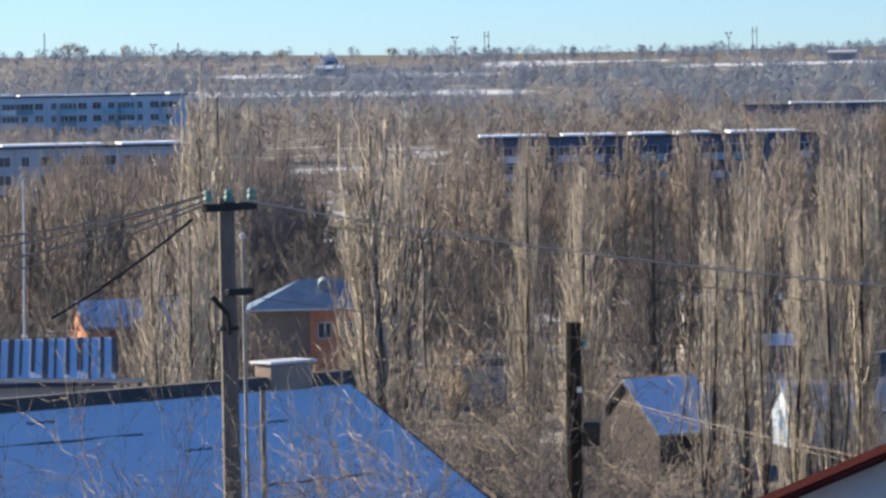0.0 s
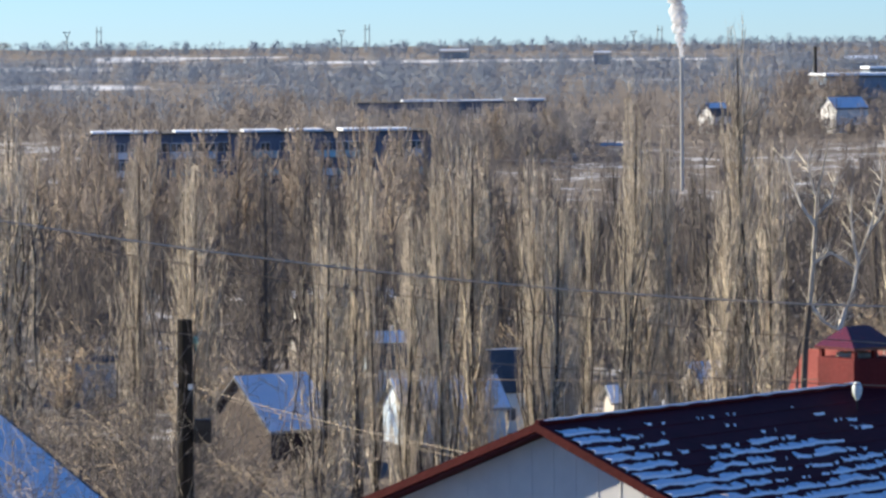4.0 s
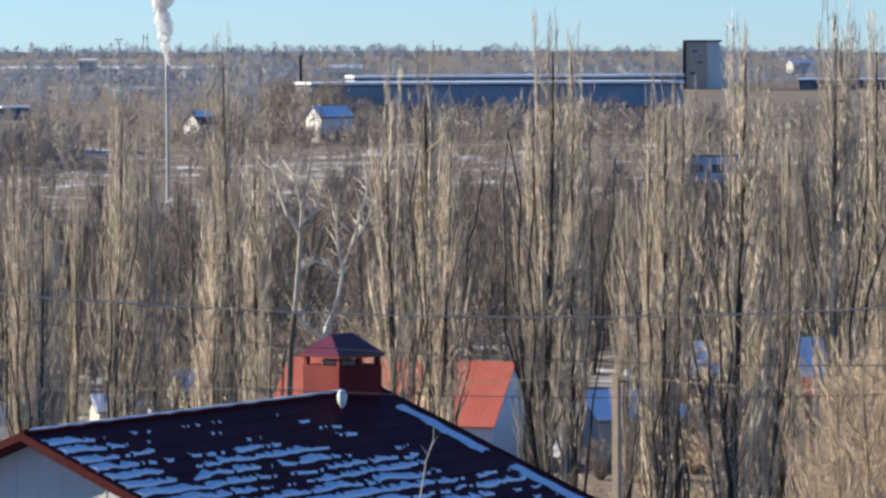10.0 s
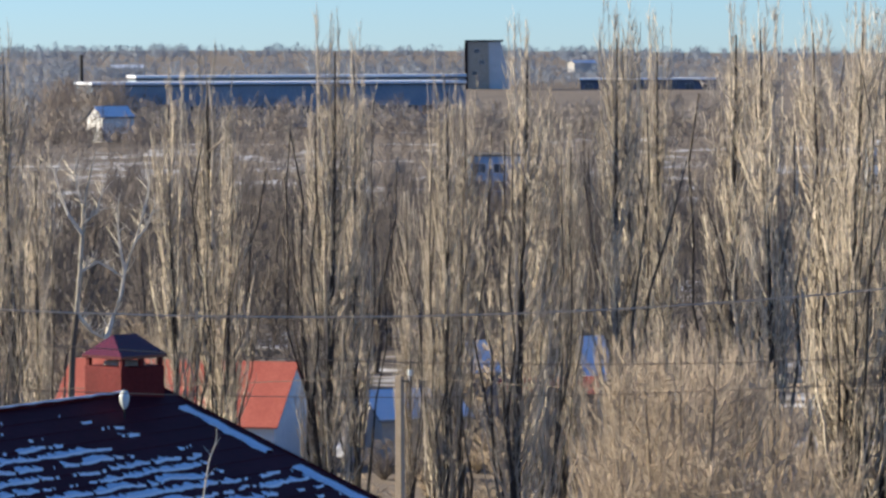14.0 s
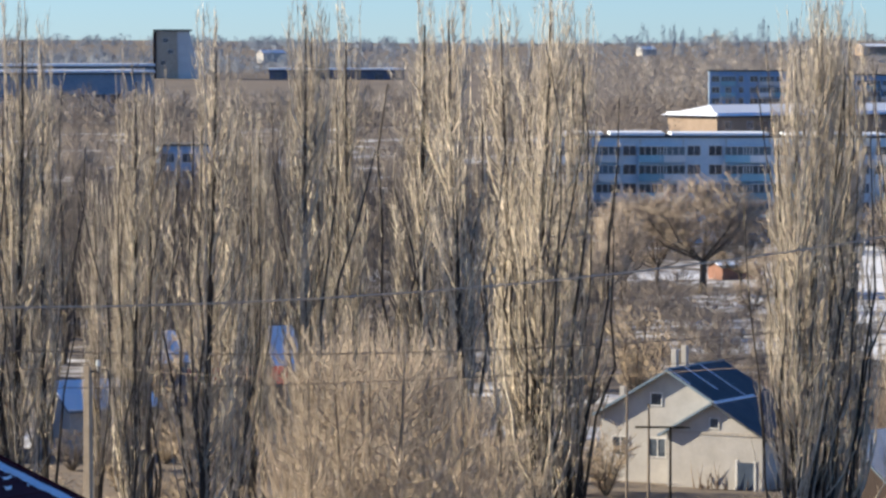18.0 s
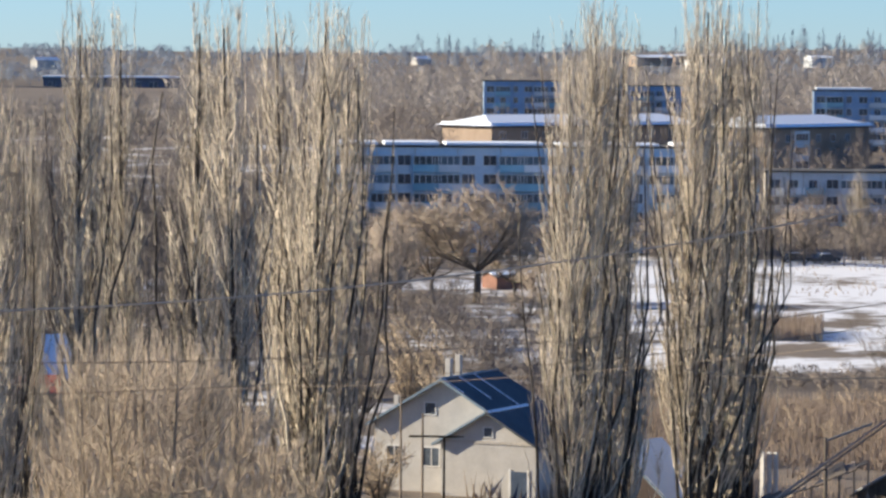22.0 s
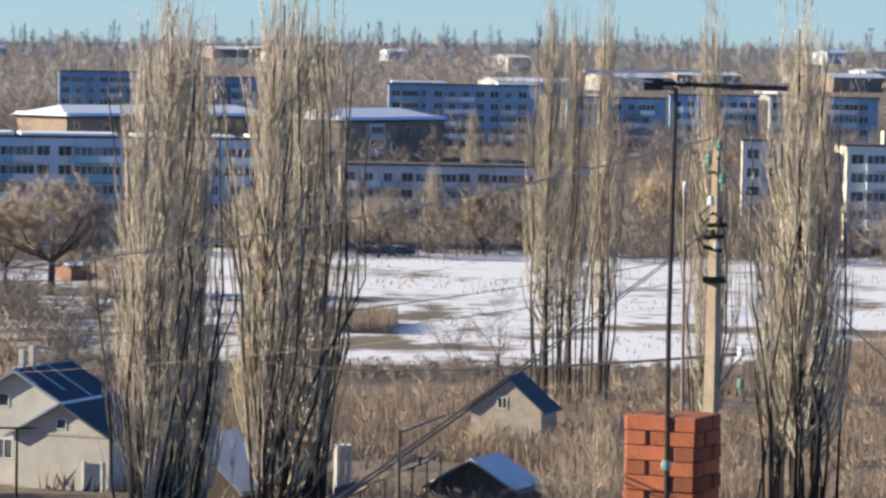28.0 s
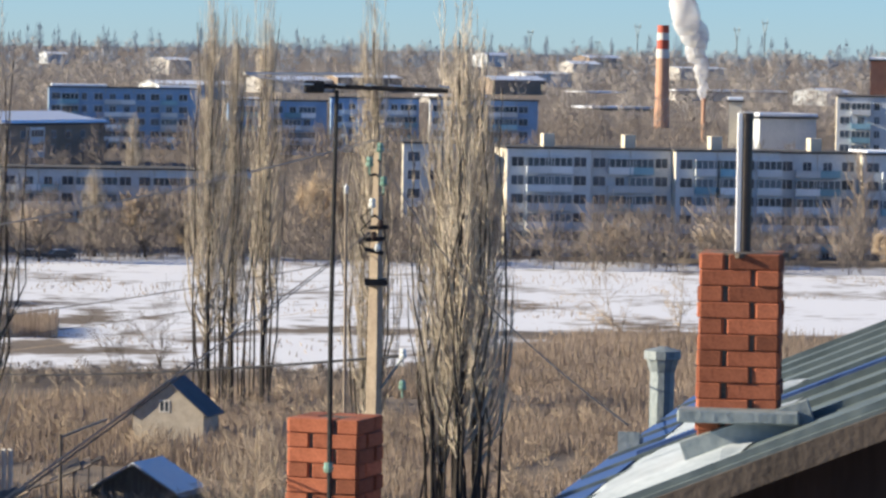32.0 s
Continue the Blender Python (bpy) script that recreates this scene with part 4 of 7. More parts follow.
def dome_meshes(seed, height=10.0, spread=4.5, twigs=3000, material=None, foot=0.3, thick=1.0):
    """A round-headed tree: a short trunk, limbs that bend out and up into a dome, boughs and fine twigs."""
    r = np.random.default_rng(seed)
    bm = bmesh.new()
    fork = height * foot
    tube(bm, [(0, 0, -0.4), (0.1, 0, fork * 0.6), (0, 0.1, fork)], [0.026 * height, 0.021 * height, 0.019 * height], 7)
    mid, rz = height * 0.6, height * 0.4

    def inside(n, lo):
        d = r.normal(0, 1, (n, 3))
        d /= np.linalg.norm(d, axis=1, keepdims=True)
        d[:, 2] = np.abs(d[:, 2]) * np.where(r.uniform(0, 1, n) < 0.3, -0.6, 1)
        q = r.uniform(lo, 1, n)[:, None] ** 0.6 * (1 + 0.22 * r.normal(0, 1, (n, 1)) * (r.uniform(0, 1, (n, 1)) < 0.4))
        return d * q * np.array([spread, spread, rz]) + np.array([0, 0, mid])

    ends = inside(11, 0.6)
    pts = []
    for e in ends:
        base_ = np.array([0, 0, fork * r.uniform(0.85, 1.0)])
        knee = base_ * 0.45 + e * 0.55 + np.array([e[0] * 0.12, e[1] * 0.12, -0.03 * height])
        tube(bm, [Vector(base_), Vector(knee), Vector(e)], [0.011 * height, 0.007 * height, 0.002 * height], 5, cap=False)
        pts += [base_ * (1 - f) + knee * f for f in np.linspace(0.4, 1, 6)] + [knee * (1 - f) + e * f for f in np.linspace(0.1, 1, 8)]
    pts = np.array(pts)
    goal = inside(170, 0.3)
    near = np.argmin(((goal[:, None] - np.array([0, 0, 0.12 * height]) - pts[None]) ** 2).sum(2), 1)
    b0, b1 = pts[near], goal
    v0, f0 = prongs(b0, b1, np.full(170, 0.0042 * height))
    pick, f = r.integers(0, 170, twigs), r.uniform(0.3, 1.05, twigs)[:, None]
    p0 = b0[pick] * (1 - f) + b1[pick] * f
    away = p0 - np.array([0, 0, fork])
    away /= np.linalg.norm(away, axis=1, keepdims=True) + 1e-6
    p1 = p0 + (away * 0.7 + r.normal(0, 0.5, (twigs, 3))) * r.uniform(0.04, 0.11, twigs)[:, None] * height
    v1, f1 = prongs(p0, p1, r.uniform(0.016, 0.036, twigs) * thick)
    return mesh_of("trunk", bm, BARK_DARK), fast_mesh("crown", np.concatenate([v0, v1]), np.concatenate([f0, f1 + len(v0)]), material or TWIG_SUN)


def branchy_meshes(seed, height, spread, stems, material, thick=1.0):
    """A bare shrub or sapling: winding stems that fork into winding boughs and short twigs."""
    r = np.random.default_rng(seed)
    segs = ([], [], [])

    def grow(p, way, length, rad, level):
        n = 5 if level < 2 else 3
        for i in range(n):
            way = way + r.normal(0, 0.22, 3) + np.array([0, 0, 0.05])
            way = way / np.linalg.norm(way)
            q = p + way * length / n
            t = rad * (1 - 0.8 * (i + 0.5) / n)
            segs[0].append(p), segs[1].append(q + way * length / n * 0.25), segs[2].append(max(t, 0.0022 * thick))
            p = q
            if level < 3:
                for _ in range(2 if level < 2 else 1):
                    side = r.normal(0, 1, 3)
                    side -= way * side.dot(way)
                    side /= np.linalg.norm(side)
                    grow(p, way * 0.75 + side * r.uniform(0.4, 0.85), length * r.uniform(0.28, 0.5), t * 0.6, level + 1)

    for k in range(stems):
        a = r.uniform(0, 6.28)
        grow(np.array([0.1 * math.cos(a), 0.1 * math.sin(a), -0.1]), np.array([math.cos(a) * spread / height, math.sin(a) * spread / height, 1.0]), height * r.uniform(0.6, 0.95), 0.02 * thick, 0 if stems < 4 else 1)
    v, f = prongs(np.array(segs[0]), np.array(segs[1]), np.array(segs[2]))
    bm = bmesh.new()
    tube(bm, [(0, 0, -0.4), (0.02, 0, 0.3), (0, 0.03, 0.8)], [0.035 * thick, 0.028 * thick, 0.012 * thick], 6)
    return mesh_of("trunk", bm, BARK_DARK), fast_mesh("crown", v, f, material)


def tree_kind(name, meshes, label, category="tree", group=""):
    e = base(name, Matrix.Identity(4), label, category, group)
    for part_name, me in zip(("trunk", "crown", "inner_crown"), meshes):
        link(part_name, me, e)
    return e


def set_tree(kind, at, height_scale, width_scale, turn, first):
    """The first of a kind is used itself, the others are its copies."""
    m = Matrix.Translation(at) @ Matrix.Rotation(turn, 4, "Z")
    if kind not in first:
        first.append(kind)
        ob = kind
        ob.matrix_basis = m
    else:
        ob = copy_thing(kind, m)
    ob.scale = (width_scale, width_scale, height_scale)
    return ob


USED = []
rng = random.Random(4)
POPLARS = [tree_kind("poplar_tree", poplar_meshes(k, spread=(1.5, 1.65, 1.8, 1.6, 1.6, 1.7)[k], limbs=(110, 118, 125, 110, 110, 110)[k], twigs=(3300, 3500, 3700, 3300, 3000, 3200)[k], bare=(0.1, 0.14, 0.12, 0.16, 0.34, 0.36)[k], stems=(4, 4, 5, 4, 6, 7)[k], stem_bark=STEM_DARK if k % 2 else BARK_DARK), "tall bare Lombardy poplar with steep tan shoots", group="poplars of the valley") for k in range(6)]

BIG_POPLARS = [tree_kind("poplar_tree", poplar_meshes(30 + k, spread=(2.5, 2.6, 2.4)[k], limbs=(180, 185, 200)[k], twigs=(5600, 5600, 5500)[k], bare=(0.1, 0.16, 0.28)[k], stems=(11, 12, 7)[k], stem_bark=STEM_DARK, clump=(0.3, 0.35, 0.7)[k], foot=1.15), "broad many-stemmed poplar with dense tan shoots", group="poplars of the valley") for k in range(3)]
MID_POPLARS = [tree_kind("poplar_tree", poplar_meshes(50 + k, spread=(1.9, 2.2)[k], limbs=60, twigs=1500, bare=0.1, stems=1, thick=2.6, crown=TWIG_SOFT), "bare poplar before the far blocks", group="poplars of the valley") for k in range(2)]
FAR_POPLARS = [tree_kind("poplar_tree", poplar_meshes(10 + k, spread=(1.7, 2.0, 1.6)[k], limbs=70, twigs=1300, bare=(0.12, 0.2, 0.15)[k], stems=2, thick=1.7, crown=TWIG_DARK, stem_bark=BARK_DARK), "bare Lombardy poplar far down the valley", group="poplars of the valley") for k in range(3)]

# bearing, metres off, bearing drop of the top, width in metres
ROW = ((-60, 190, 3, 3.2), (-57, 200, -2, 2.6), (-73, 150, 39, 1.8), (-64, 155, 36, 1.8), (-17, 180, 9, 3.6), (-12, 190, 12, 3), (35, 210, 21, 2.4), (53, 330, 24, 3), (21, 225, 20, 2.2),
       (68, 180, 36, 2.1), (91, 187, 33, 1.9), (97, 200, 21, 1.6), (106.5, 190, 18, 2.5), (126.5, 198, 30, 2.2), (129, 205, 36, 1.6), (146, 205, 7, 2.4), (149, 200, 20, 2.0),
       (155, 205, 18, 1.7), (174, 200, -8, 2.6), (181, 210, 20, 2.2), (170, 190, 30, 2.0), (215, 205, 2, 2.4), (225, 200, -3, 3.2), (229, 210, 14, 2.2), (252, 200, 6, 2.2), (255, 205, -12, 3),
       (261, 195, -8, 2.2), (284, 205, -1, 2.2), (288, 200, 4, 2.2), (303, 195, -10, 3), (309, 200, 8, 2.2), (327, 195, -16, 3), (330, 200, -14, 2.8), (338, 205, -12, 2.6), (357, 195, -16, 3.4), (365, 200, -18, 3.2),
       (378, 205, -16, 3), (387, 198, -20, 4.6), (394, 215, -10, 4), (451, 200, -8, 4.2), (460, 208, -14, 4.8), (482, 226, -14, 5.0), (490, 232, -20, 5.4), (456, 205, -19, 5.2), (465, 215, -12, 4), (486, 229, -22, 5.6), (495, 238, -16, 4.6), (553, 330, -19, 4.8), (559, 334, -12, 4.2), (566.5, 340, -17, 4.2), (594, 240, -18, 4.2), (616, 235, -18, 5.6), (621, 238, -6, 5), (612, 240, 10, 4.6))


def poplar(b, d, drop, w, k):
    at = spot(b, d)
    at.z = ground_z(at.x, at.y) - 0.2
    h = EYE - drop * d / 1000 - at.z
    if w > 4.1 and b > 380:
        set_tree(BIG_POPLARS[k % 2 if b < 500 else 2], at, h / 30, w / 5.0, rng.uniform(0, 6.28), USED)
        return
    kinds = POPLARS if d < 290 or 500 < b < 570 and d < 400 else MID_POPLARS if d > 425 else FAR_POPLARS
    set_tree(kinds[k % len(kinds)], at, h / 30, w / 3.1, rng.uniform(0, 6.28), USED)


for k, (b, d, drop, w) in enumerate(ROW):
    w *= 1.2 if b < 395 else 1
    if 60 < b < 385:
        w, d = w * (d + 16 * (-1) ** k) / d, d + 16 * (-1) ** k
    poplar(b, d, drop, w, 4 + k // 2 % 2 if b > 540 or (b > 480 and k % 5 == 0) or (140 < b < 380 and k % 2 == 0) else k % 4)
for k, (b, d, drop, w) in enumerate(ROW):
    if b < 135:
        poplar(b + (1.6 if k % 2 else -1.4), d + 7, drop + 5 + k % 4, w * 1.1, (k + 1) % 4)
for k in range(58):
    b = rng.uniform(60, 395)
    poplar(b, rng.uniform(350, 430), rng.uniform(22, 46) - 8 * (b > 300), rng.uniform(2.4, 3.8), rng.randrange(4))
for k in range(20):
    b = rng.uniform(-60, 130)
    poplar(b, rng.uniform(350, 430), rng.uniform(42, 60), rng.uniform(2.0, 3.2), rng.randrange(6))
for k in range(60):
    b = rng.uniform(-5, 130) if k % 3 else rng.uniform(-110, 0)
    poplar(b, rng.uniform(430, 590), rng.uniform(23, 36), rng.uniform(3.5, 5.5), rng.randrange(4))
for b, d, drop, w in ((-116, 460, 25, 4), (-108, 500, 28, 5), (-101, 480, 24, 5), (-94, 520, 27, 5), (-88, 470, 22, 4.5), (-81, 500, 26, 5), (-112, 540, 29, 6), (-97, 560, 28, 6), (-85, 560, 30, 6), (-74, 540, 25, 5), (-104, 420, 33, 4), (-90, 410, 34, 4)):
    poplar(b, d, drop, w, k)
for k in range(15):
    b = rng.choice((rng.uniform(60, 185), rng.uniform(250, 395)))
    poplar(b, rng.uniform(205, 265), rng.uniform(16, 44) - 10 * (b > 300), rng.uniform(1.7, 2.4), rng.choice((0, 1, 2, 3, 3, 4)))

screen = random.Random(8)
for b, d, drop, w in ((523.9, 578, 29.2, 5.5), (533.2, 690, 15.0, 4.6), (547, 600, 36, 4), (717.5, 600, 19.5, 4)):
    poplar(b, d, drop, w, 1)
for k in range(74):
    b = screen.uniform(2, 104) if k < 50 else screen.uniform(-102, -62)
    b += 6 * (40 < b < 62)
    poplar(b, screen.uniform(520, 598), screen.uniform(14.5, 28) + (5 if b < 0 else 0), screen.uniform(2.6, 5.2), k)
for k in range(16):
    b = screen.uniform(76, 128)
    poplar(b, screen.uniform(820, 880), screen.uniform(12.5, 19), screen.uniform(5, 8), k)
BUSHES = [tree_kind("bare_bush", bush_meshes(20 + k, 9, 3.0, 9, 850, TWIG_BROWN if k % 2 else TWIG_SUN, rise=0.7, thick=1.3), "dense bare bush with tan twigs", "bush", "bushes of the valley") for k in range(4)]
THICKETS = [tree_kind("willow_thicket", poplar_meshes(80 + k, height=10, spread=2.4, limbs=110, twigs=6000, bare=0.02, fine=0.42, stems=0, thick=1.15, crown=TWIG_TAN), "dense thicket of upright sunlit tan shoots", "bush", "thickets before the poplars") for k in range(3)]
SHRUBS = [tree_kind("bare_shrub", branchy_meshes(90 + k, 6, 2.2, 11, TWIG_BROWN if k else BARK_DARK, 4.2), "tangled bare shrub with fine twigs", "shrub", "shrubs on the slope") for k in range(2)]
SAPLINGS = [tree_kind("sapling", branchy_meshes(60 + k, 6, 0.9, 2, TWIG_BROWN if k else TWIG_SUN, 2.0), "thin bare sapling with fine tan twigs", "sapling", "saplings by the houses") for k in range(2)]
GOLD = [tree_kind("willow_tree", dome_meshes(70 + k, 8, 3.2, 2600, TWIG_GOLD, 0.15, 1.3), "round golden-twigged willow on the snowfield's bank", group="golden willows") for k in range(2)]
ROUND = [tree_kind("bare_tree", dome_meshes(40 + k, 10, 4.2, 3000, TWIG_SOFT), "bare round-headed tree with brown twigs", group="round-headed trees") for k in range(4)]


BOUGHS = [tree_kind("bare_shrub", branchy_meshes(96 + k, 6, 1.6, 2, (TWIG_SUN, TWIG_BROWN)[k], 5.0), "open shrub with crooked pale branches", "shrub", "shrubs on the slope") for k in range(2)]
DARK_BOUGHS = [tree_kind("sapling", branchy_meshes(99, 6, 1.8, 2, BARK_DARK, 4.0), "dark crooked sapling by the snowy house", "sapling", "saplings by the houses")]


def grown(kinds, b, d, h, w, ref_h, ref_w, turn=None):
    at = spot(b, d)
    at.z = ground_z(at.x, at.y) - 0.1
    set_tree(kinds[rng.randrange(len(kinds))], at, h / ref_h, w / ref_w, rng.uniform(0, 6.28), USED)


for k in range(60):
    b = rng.uniform(-112, 420)
    grown(BUSHES, b, rng.uniform(300, 350), rng.uniform(4, 9), rng.uniform(4, 7), 9, 6)
for k in range(30):
    b = rng.choice((rng.uniform(-112, 180), rng.uniform(255, 410)))
    grown(BUSHES, b, rng.uniform(235, 280), rng.uniform(2, 4.5), rng.uniform(3, 5), 9, 6)
for b, d, h, w in ((322, 132, 7.5, 4), (328, 128, 10, 5), (335, 130, 11, 6), (343, 132, 11, 5.5), (351, 128, 10.5, 5.5), (359, 130, 10, 5.5), (367, 133, 9, 5), (376, 135, 8, 4.5), (385, 135, 6, 4),
                   (327, 150, 10, 5), (333, 152, 12, 6), (341, 150, 12, 6), (349, 154, 12, 6), (357, 150, 11.5, 6), (366, 150, 10, 6), (378, 155, 8, 5), (566, 150, 9, 4), (560, 160, 8, 4), (575, 170, 8, 4), (610, 170, 5, 4), (630, 190, 5, 4)):
    grown(THICKETS, b, d, h, w, 10, 5.0)
for k in range(34):
    d = rng.uniform(75, 115)
    b = rng.uniform(-18, 37)
    grown(SHRUBS, b, d, EYE - rng.uniform(0.09, 0.106) * d - ground_z(d * b / 1000, d), rng.uniform(2.6, 4.4), 6, 4)
for b, d, drop in ((-78, 37, 107), (-66, 38, 103), (-60, 36, 101), (-48, 37, 104), (-38, 38, 100), (-28, 38, 104), (-14, 39, 102), (4, 41, 100), (-90, 38, 106), (-72, 36, 110), (-54, 39, 96), (-33, 36, 106), (-21, 40, 100), (-6, 38, 106), (10, 42, 104), (-84, 37, 108), (-80, 36, 112), (-57, 35, 92), (-62, 36, 97), (-52, 35, 100), (-44, 36, 106), (-41, 37, 99), (-30, 37, 101), (-25, 38, 107), (-17, 37, 104), (-10, 39, 99), (0, 40, 103)):
    grown(SAPLINGS, b, d, EYE - drop * d / 1000 - ground_z(d * b / 1000, d), rng.uniform(1.6, 2.6), 6, 2.4)
WIDE = tree_kind("bare_tree", dome_meshes(46, 13.5, 5.8, 9000, TWIG_SOFT, 0.3), "wide round-headed bare tree with sunlit tan twigs")
grown([WIDE], 427.5, 470, 14.0, 17.0, 13.5, 11.2)
for b, d, h, w in ((407, 450, 11, 7), (446, 440, 8, 8), (416, 480, 9, 9), (437, 475, 8, 7), (402, 425, 9, 7), (397, 400, 9, 7), (440, 420, 5, 5), (408, 470, 13, 8.5), (510, 560, 9, 8)):
    grown(ROUND, b, d, h, w, 10, 8.4)


for b, h, w in ((-93, 13, 15), (-90, 11, 12), (-79, 11, 10), (-12, 8, 12), (-40, 7, 14)):
    grown(ROUND, b, 2900, h, w, 10, 8.4)


def woods(name, label, n, b0, b1, d0, d1, h0, h1, twigs, material, slim=0.35, seed=1, thick=1.0, gap=None, clump=0.0):
    """A far wood: one sheet of bare trees, each a stem with its twigs."""
    r = np.random.default_rng(seed)
    feet, tips, rad = [], [], []
    for _ in range(n):
        b, d = r.uniform(b0, b1), math.sqrt(r.uniform(d0 ** 2, d1 ** 2))
        if gap and gap(b, d):
            continue
        p = spot(b, d)
        if clump and noise.noise((p.x / clump, p.y / clump / 1.6, seed)) < r.uniform(-0.25, 0.1):
            continue
        z = ground_z(p.x, p.y)
        h = r.uniform(h0, h1)
        w = h * slim * r.uniform(0.7, 1.3)
        f = r.uniform(0, 1, twigs)
        a = r.uniform(0, 2 * math.pi, twigs)
        rr = w * np.sqrt(r.uniform(0, 1, twigs)) * np.sin(np.pi * np.clip(0.12 + f * 0.8, 0, 1))
        foot = np.stack([p.x + np.cos(a) * rr * 0.55, p.y + np.sin(a) * rr * 0.55, z + h * (0.1 + 0.72 * f)], 1)
        tip = np.stack([p.x + np.cos(a) * rr, p.y + np.sin(a) * rr, z + h * (0.1 + 0.72 * f) + h * r.uniform(0.08, 0.26, twigs)], 1)
        feet += [foot, np.array([[p.x, p.y, z - 0.5]])]
        tips += [tip, np.array([[p.x, p.y, z + h * 0.9]])]
        rad += [r.uniform(0.03, 0.07, twigs) * thick * d / 500, np.array([0.012 * h])]
    v, f = prongs(np.concatenate(feet), np.concatenate(tips), np.concatenate(rad))
    tagged(new(name, fast_mesh(name, v, f, material)), label, "woods", kind="stuff")


for k in range(12):
    d, b = rng.uniform(66, 84), rng.uniform(-12, 33)
    grown(BOUGHS, b, d, EYE - rng.uniform(0.088, 0.106) * d - ground_z(d * b / 1000, d), rng.uniform(3, 4.5), 6, 3.6)
for b, d, drop in ((-20, 43, 96), (-29, 41, 104), (-3, 46, 100)):
    grown(DARK_BOUGHS, b, d, EYE - drop * d / 1000 - ground_z(d * b / 1000, d), 3.2, 6, 3.6)
for b, d, drop, w in ((540.8, 370, 57, 5.5), (531, 366, 63, 4), (496, 362, 58, 6), (622, 372, 62, 4), (660, 420, 50, 5), (672, 430, 48, 4)):
    grown(DARK_BOUGHS if b < 600 else BOUGHS, b, d, EYE - drop * d / 1000, w, 6, 3.6)
for b, d, h, w in ((536.6, 578, 10, 8), (581.5, 594, 12.5, 9.4), (655, 580, 6, 6), (680, 578, 6, 6), (548, 580, 6, 5), (610, 575, 5, 5), (725, 560, 7, 6)):
    grown(GOLD, b, d, h, w, 8, 6.4)
lake = lambda b, d: (b > 440 and d < 590) or (b > 396 and d > 345)
bare_patch = lambda b, d: (14 < b < 60 and 2080 < d < 2320) or (-60 < b < 12 and 1800 < d < 1960) or (60 < b < 170 and 1900 < d < 2060)
yard = lambda b, d: 188 < b < 350 and d < 1500
woods("valley_woods", "bare brown trees and scrub filling the valley floor", 1500, -118, 470, 345, 590, 5, 12, 82, TWIG_DARK, 0.42, 2, 1.3, lake)
woods("far_woods", "bare brown trees between the apartment blocks", 2100, -118, 745, 605, 1050, 5, 11, 44, TWIG_BROWN, 0.45, 3, 0.95)
woods("slope_woods", "bare trees on the lower slope in haze-grey colour", 3200, -118, 350, 1030, 1700, 6, 11, 34, TWIG_BLUE_HAZE, 0.55, 14, 0.8, yard, 70)
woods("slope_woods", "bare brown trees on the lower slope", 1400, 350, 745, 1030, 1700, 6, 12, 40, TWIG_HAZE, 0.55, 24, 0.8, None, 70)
woods("hill_woods", "bare trees on the far slope in haze-grey colour", 3600, -118, 745, 1600, 2900, 5, 10, 34, TWIG_BLUE_HAZE, 0.6, 4, 0.8, bare_patch, 130)
woods("ridge_poplars", "row of slim far poplars along the skyline", 200, 405, 745, 2200, 2900, 9, 22, 40, TWIG_BLUE_HAZE, 0.16, 6, 0.6, None, 80)
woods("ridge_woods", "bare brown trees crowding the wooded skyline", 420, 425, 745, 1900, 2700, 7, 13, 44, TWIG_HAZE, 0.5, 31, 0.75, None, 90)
woods("ridge_trees", "small far trees along the skyline", 130, -118, 330, 2850, 3050, 4, 10, 40, TWIG_BLUE_HAZE, 0.6, 7, 0.7)
woods("bank_scrub", "bare scrub along the snowfield's far bank", 290, 470, 740, 560, 594, 2.5, 11.5, 84, TWIG_BROWN, 0.5, 5, 0.9)


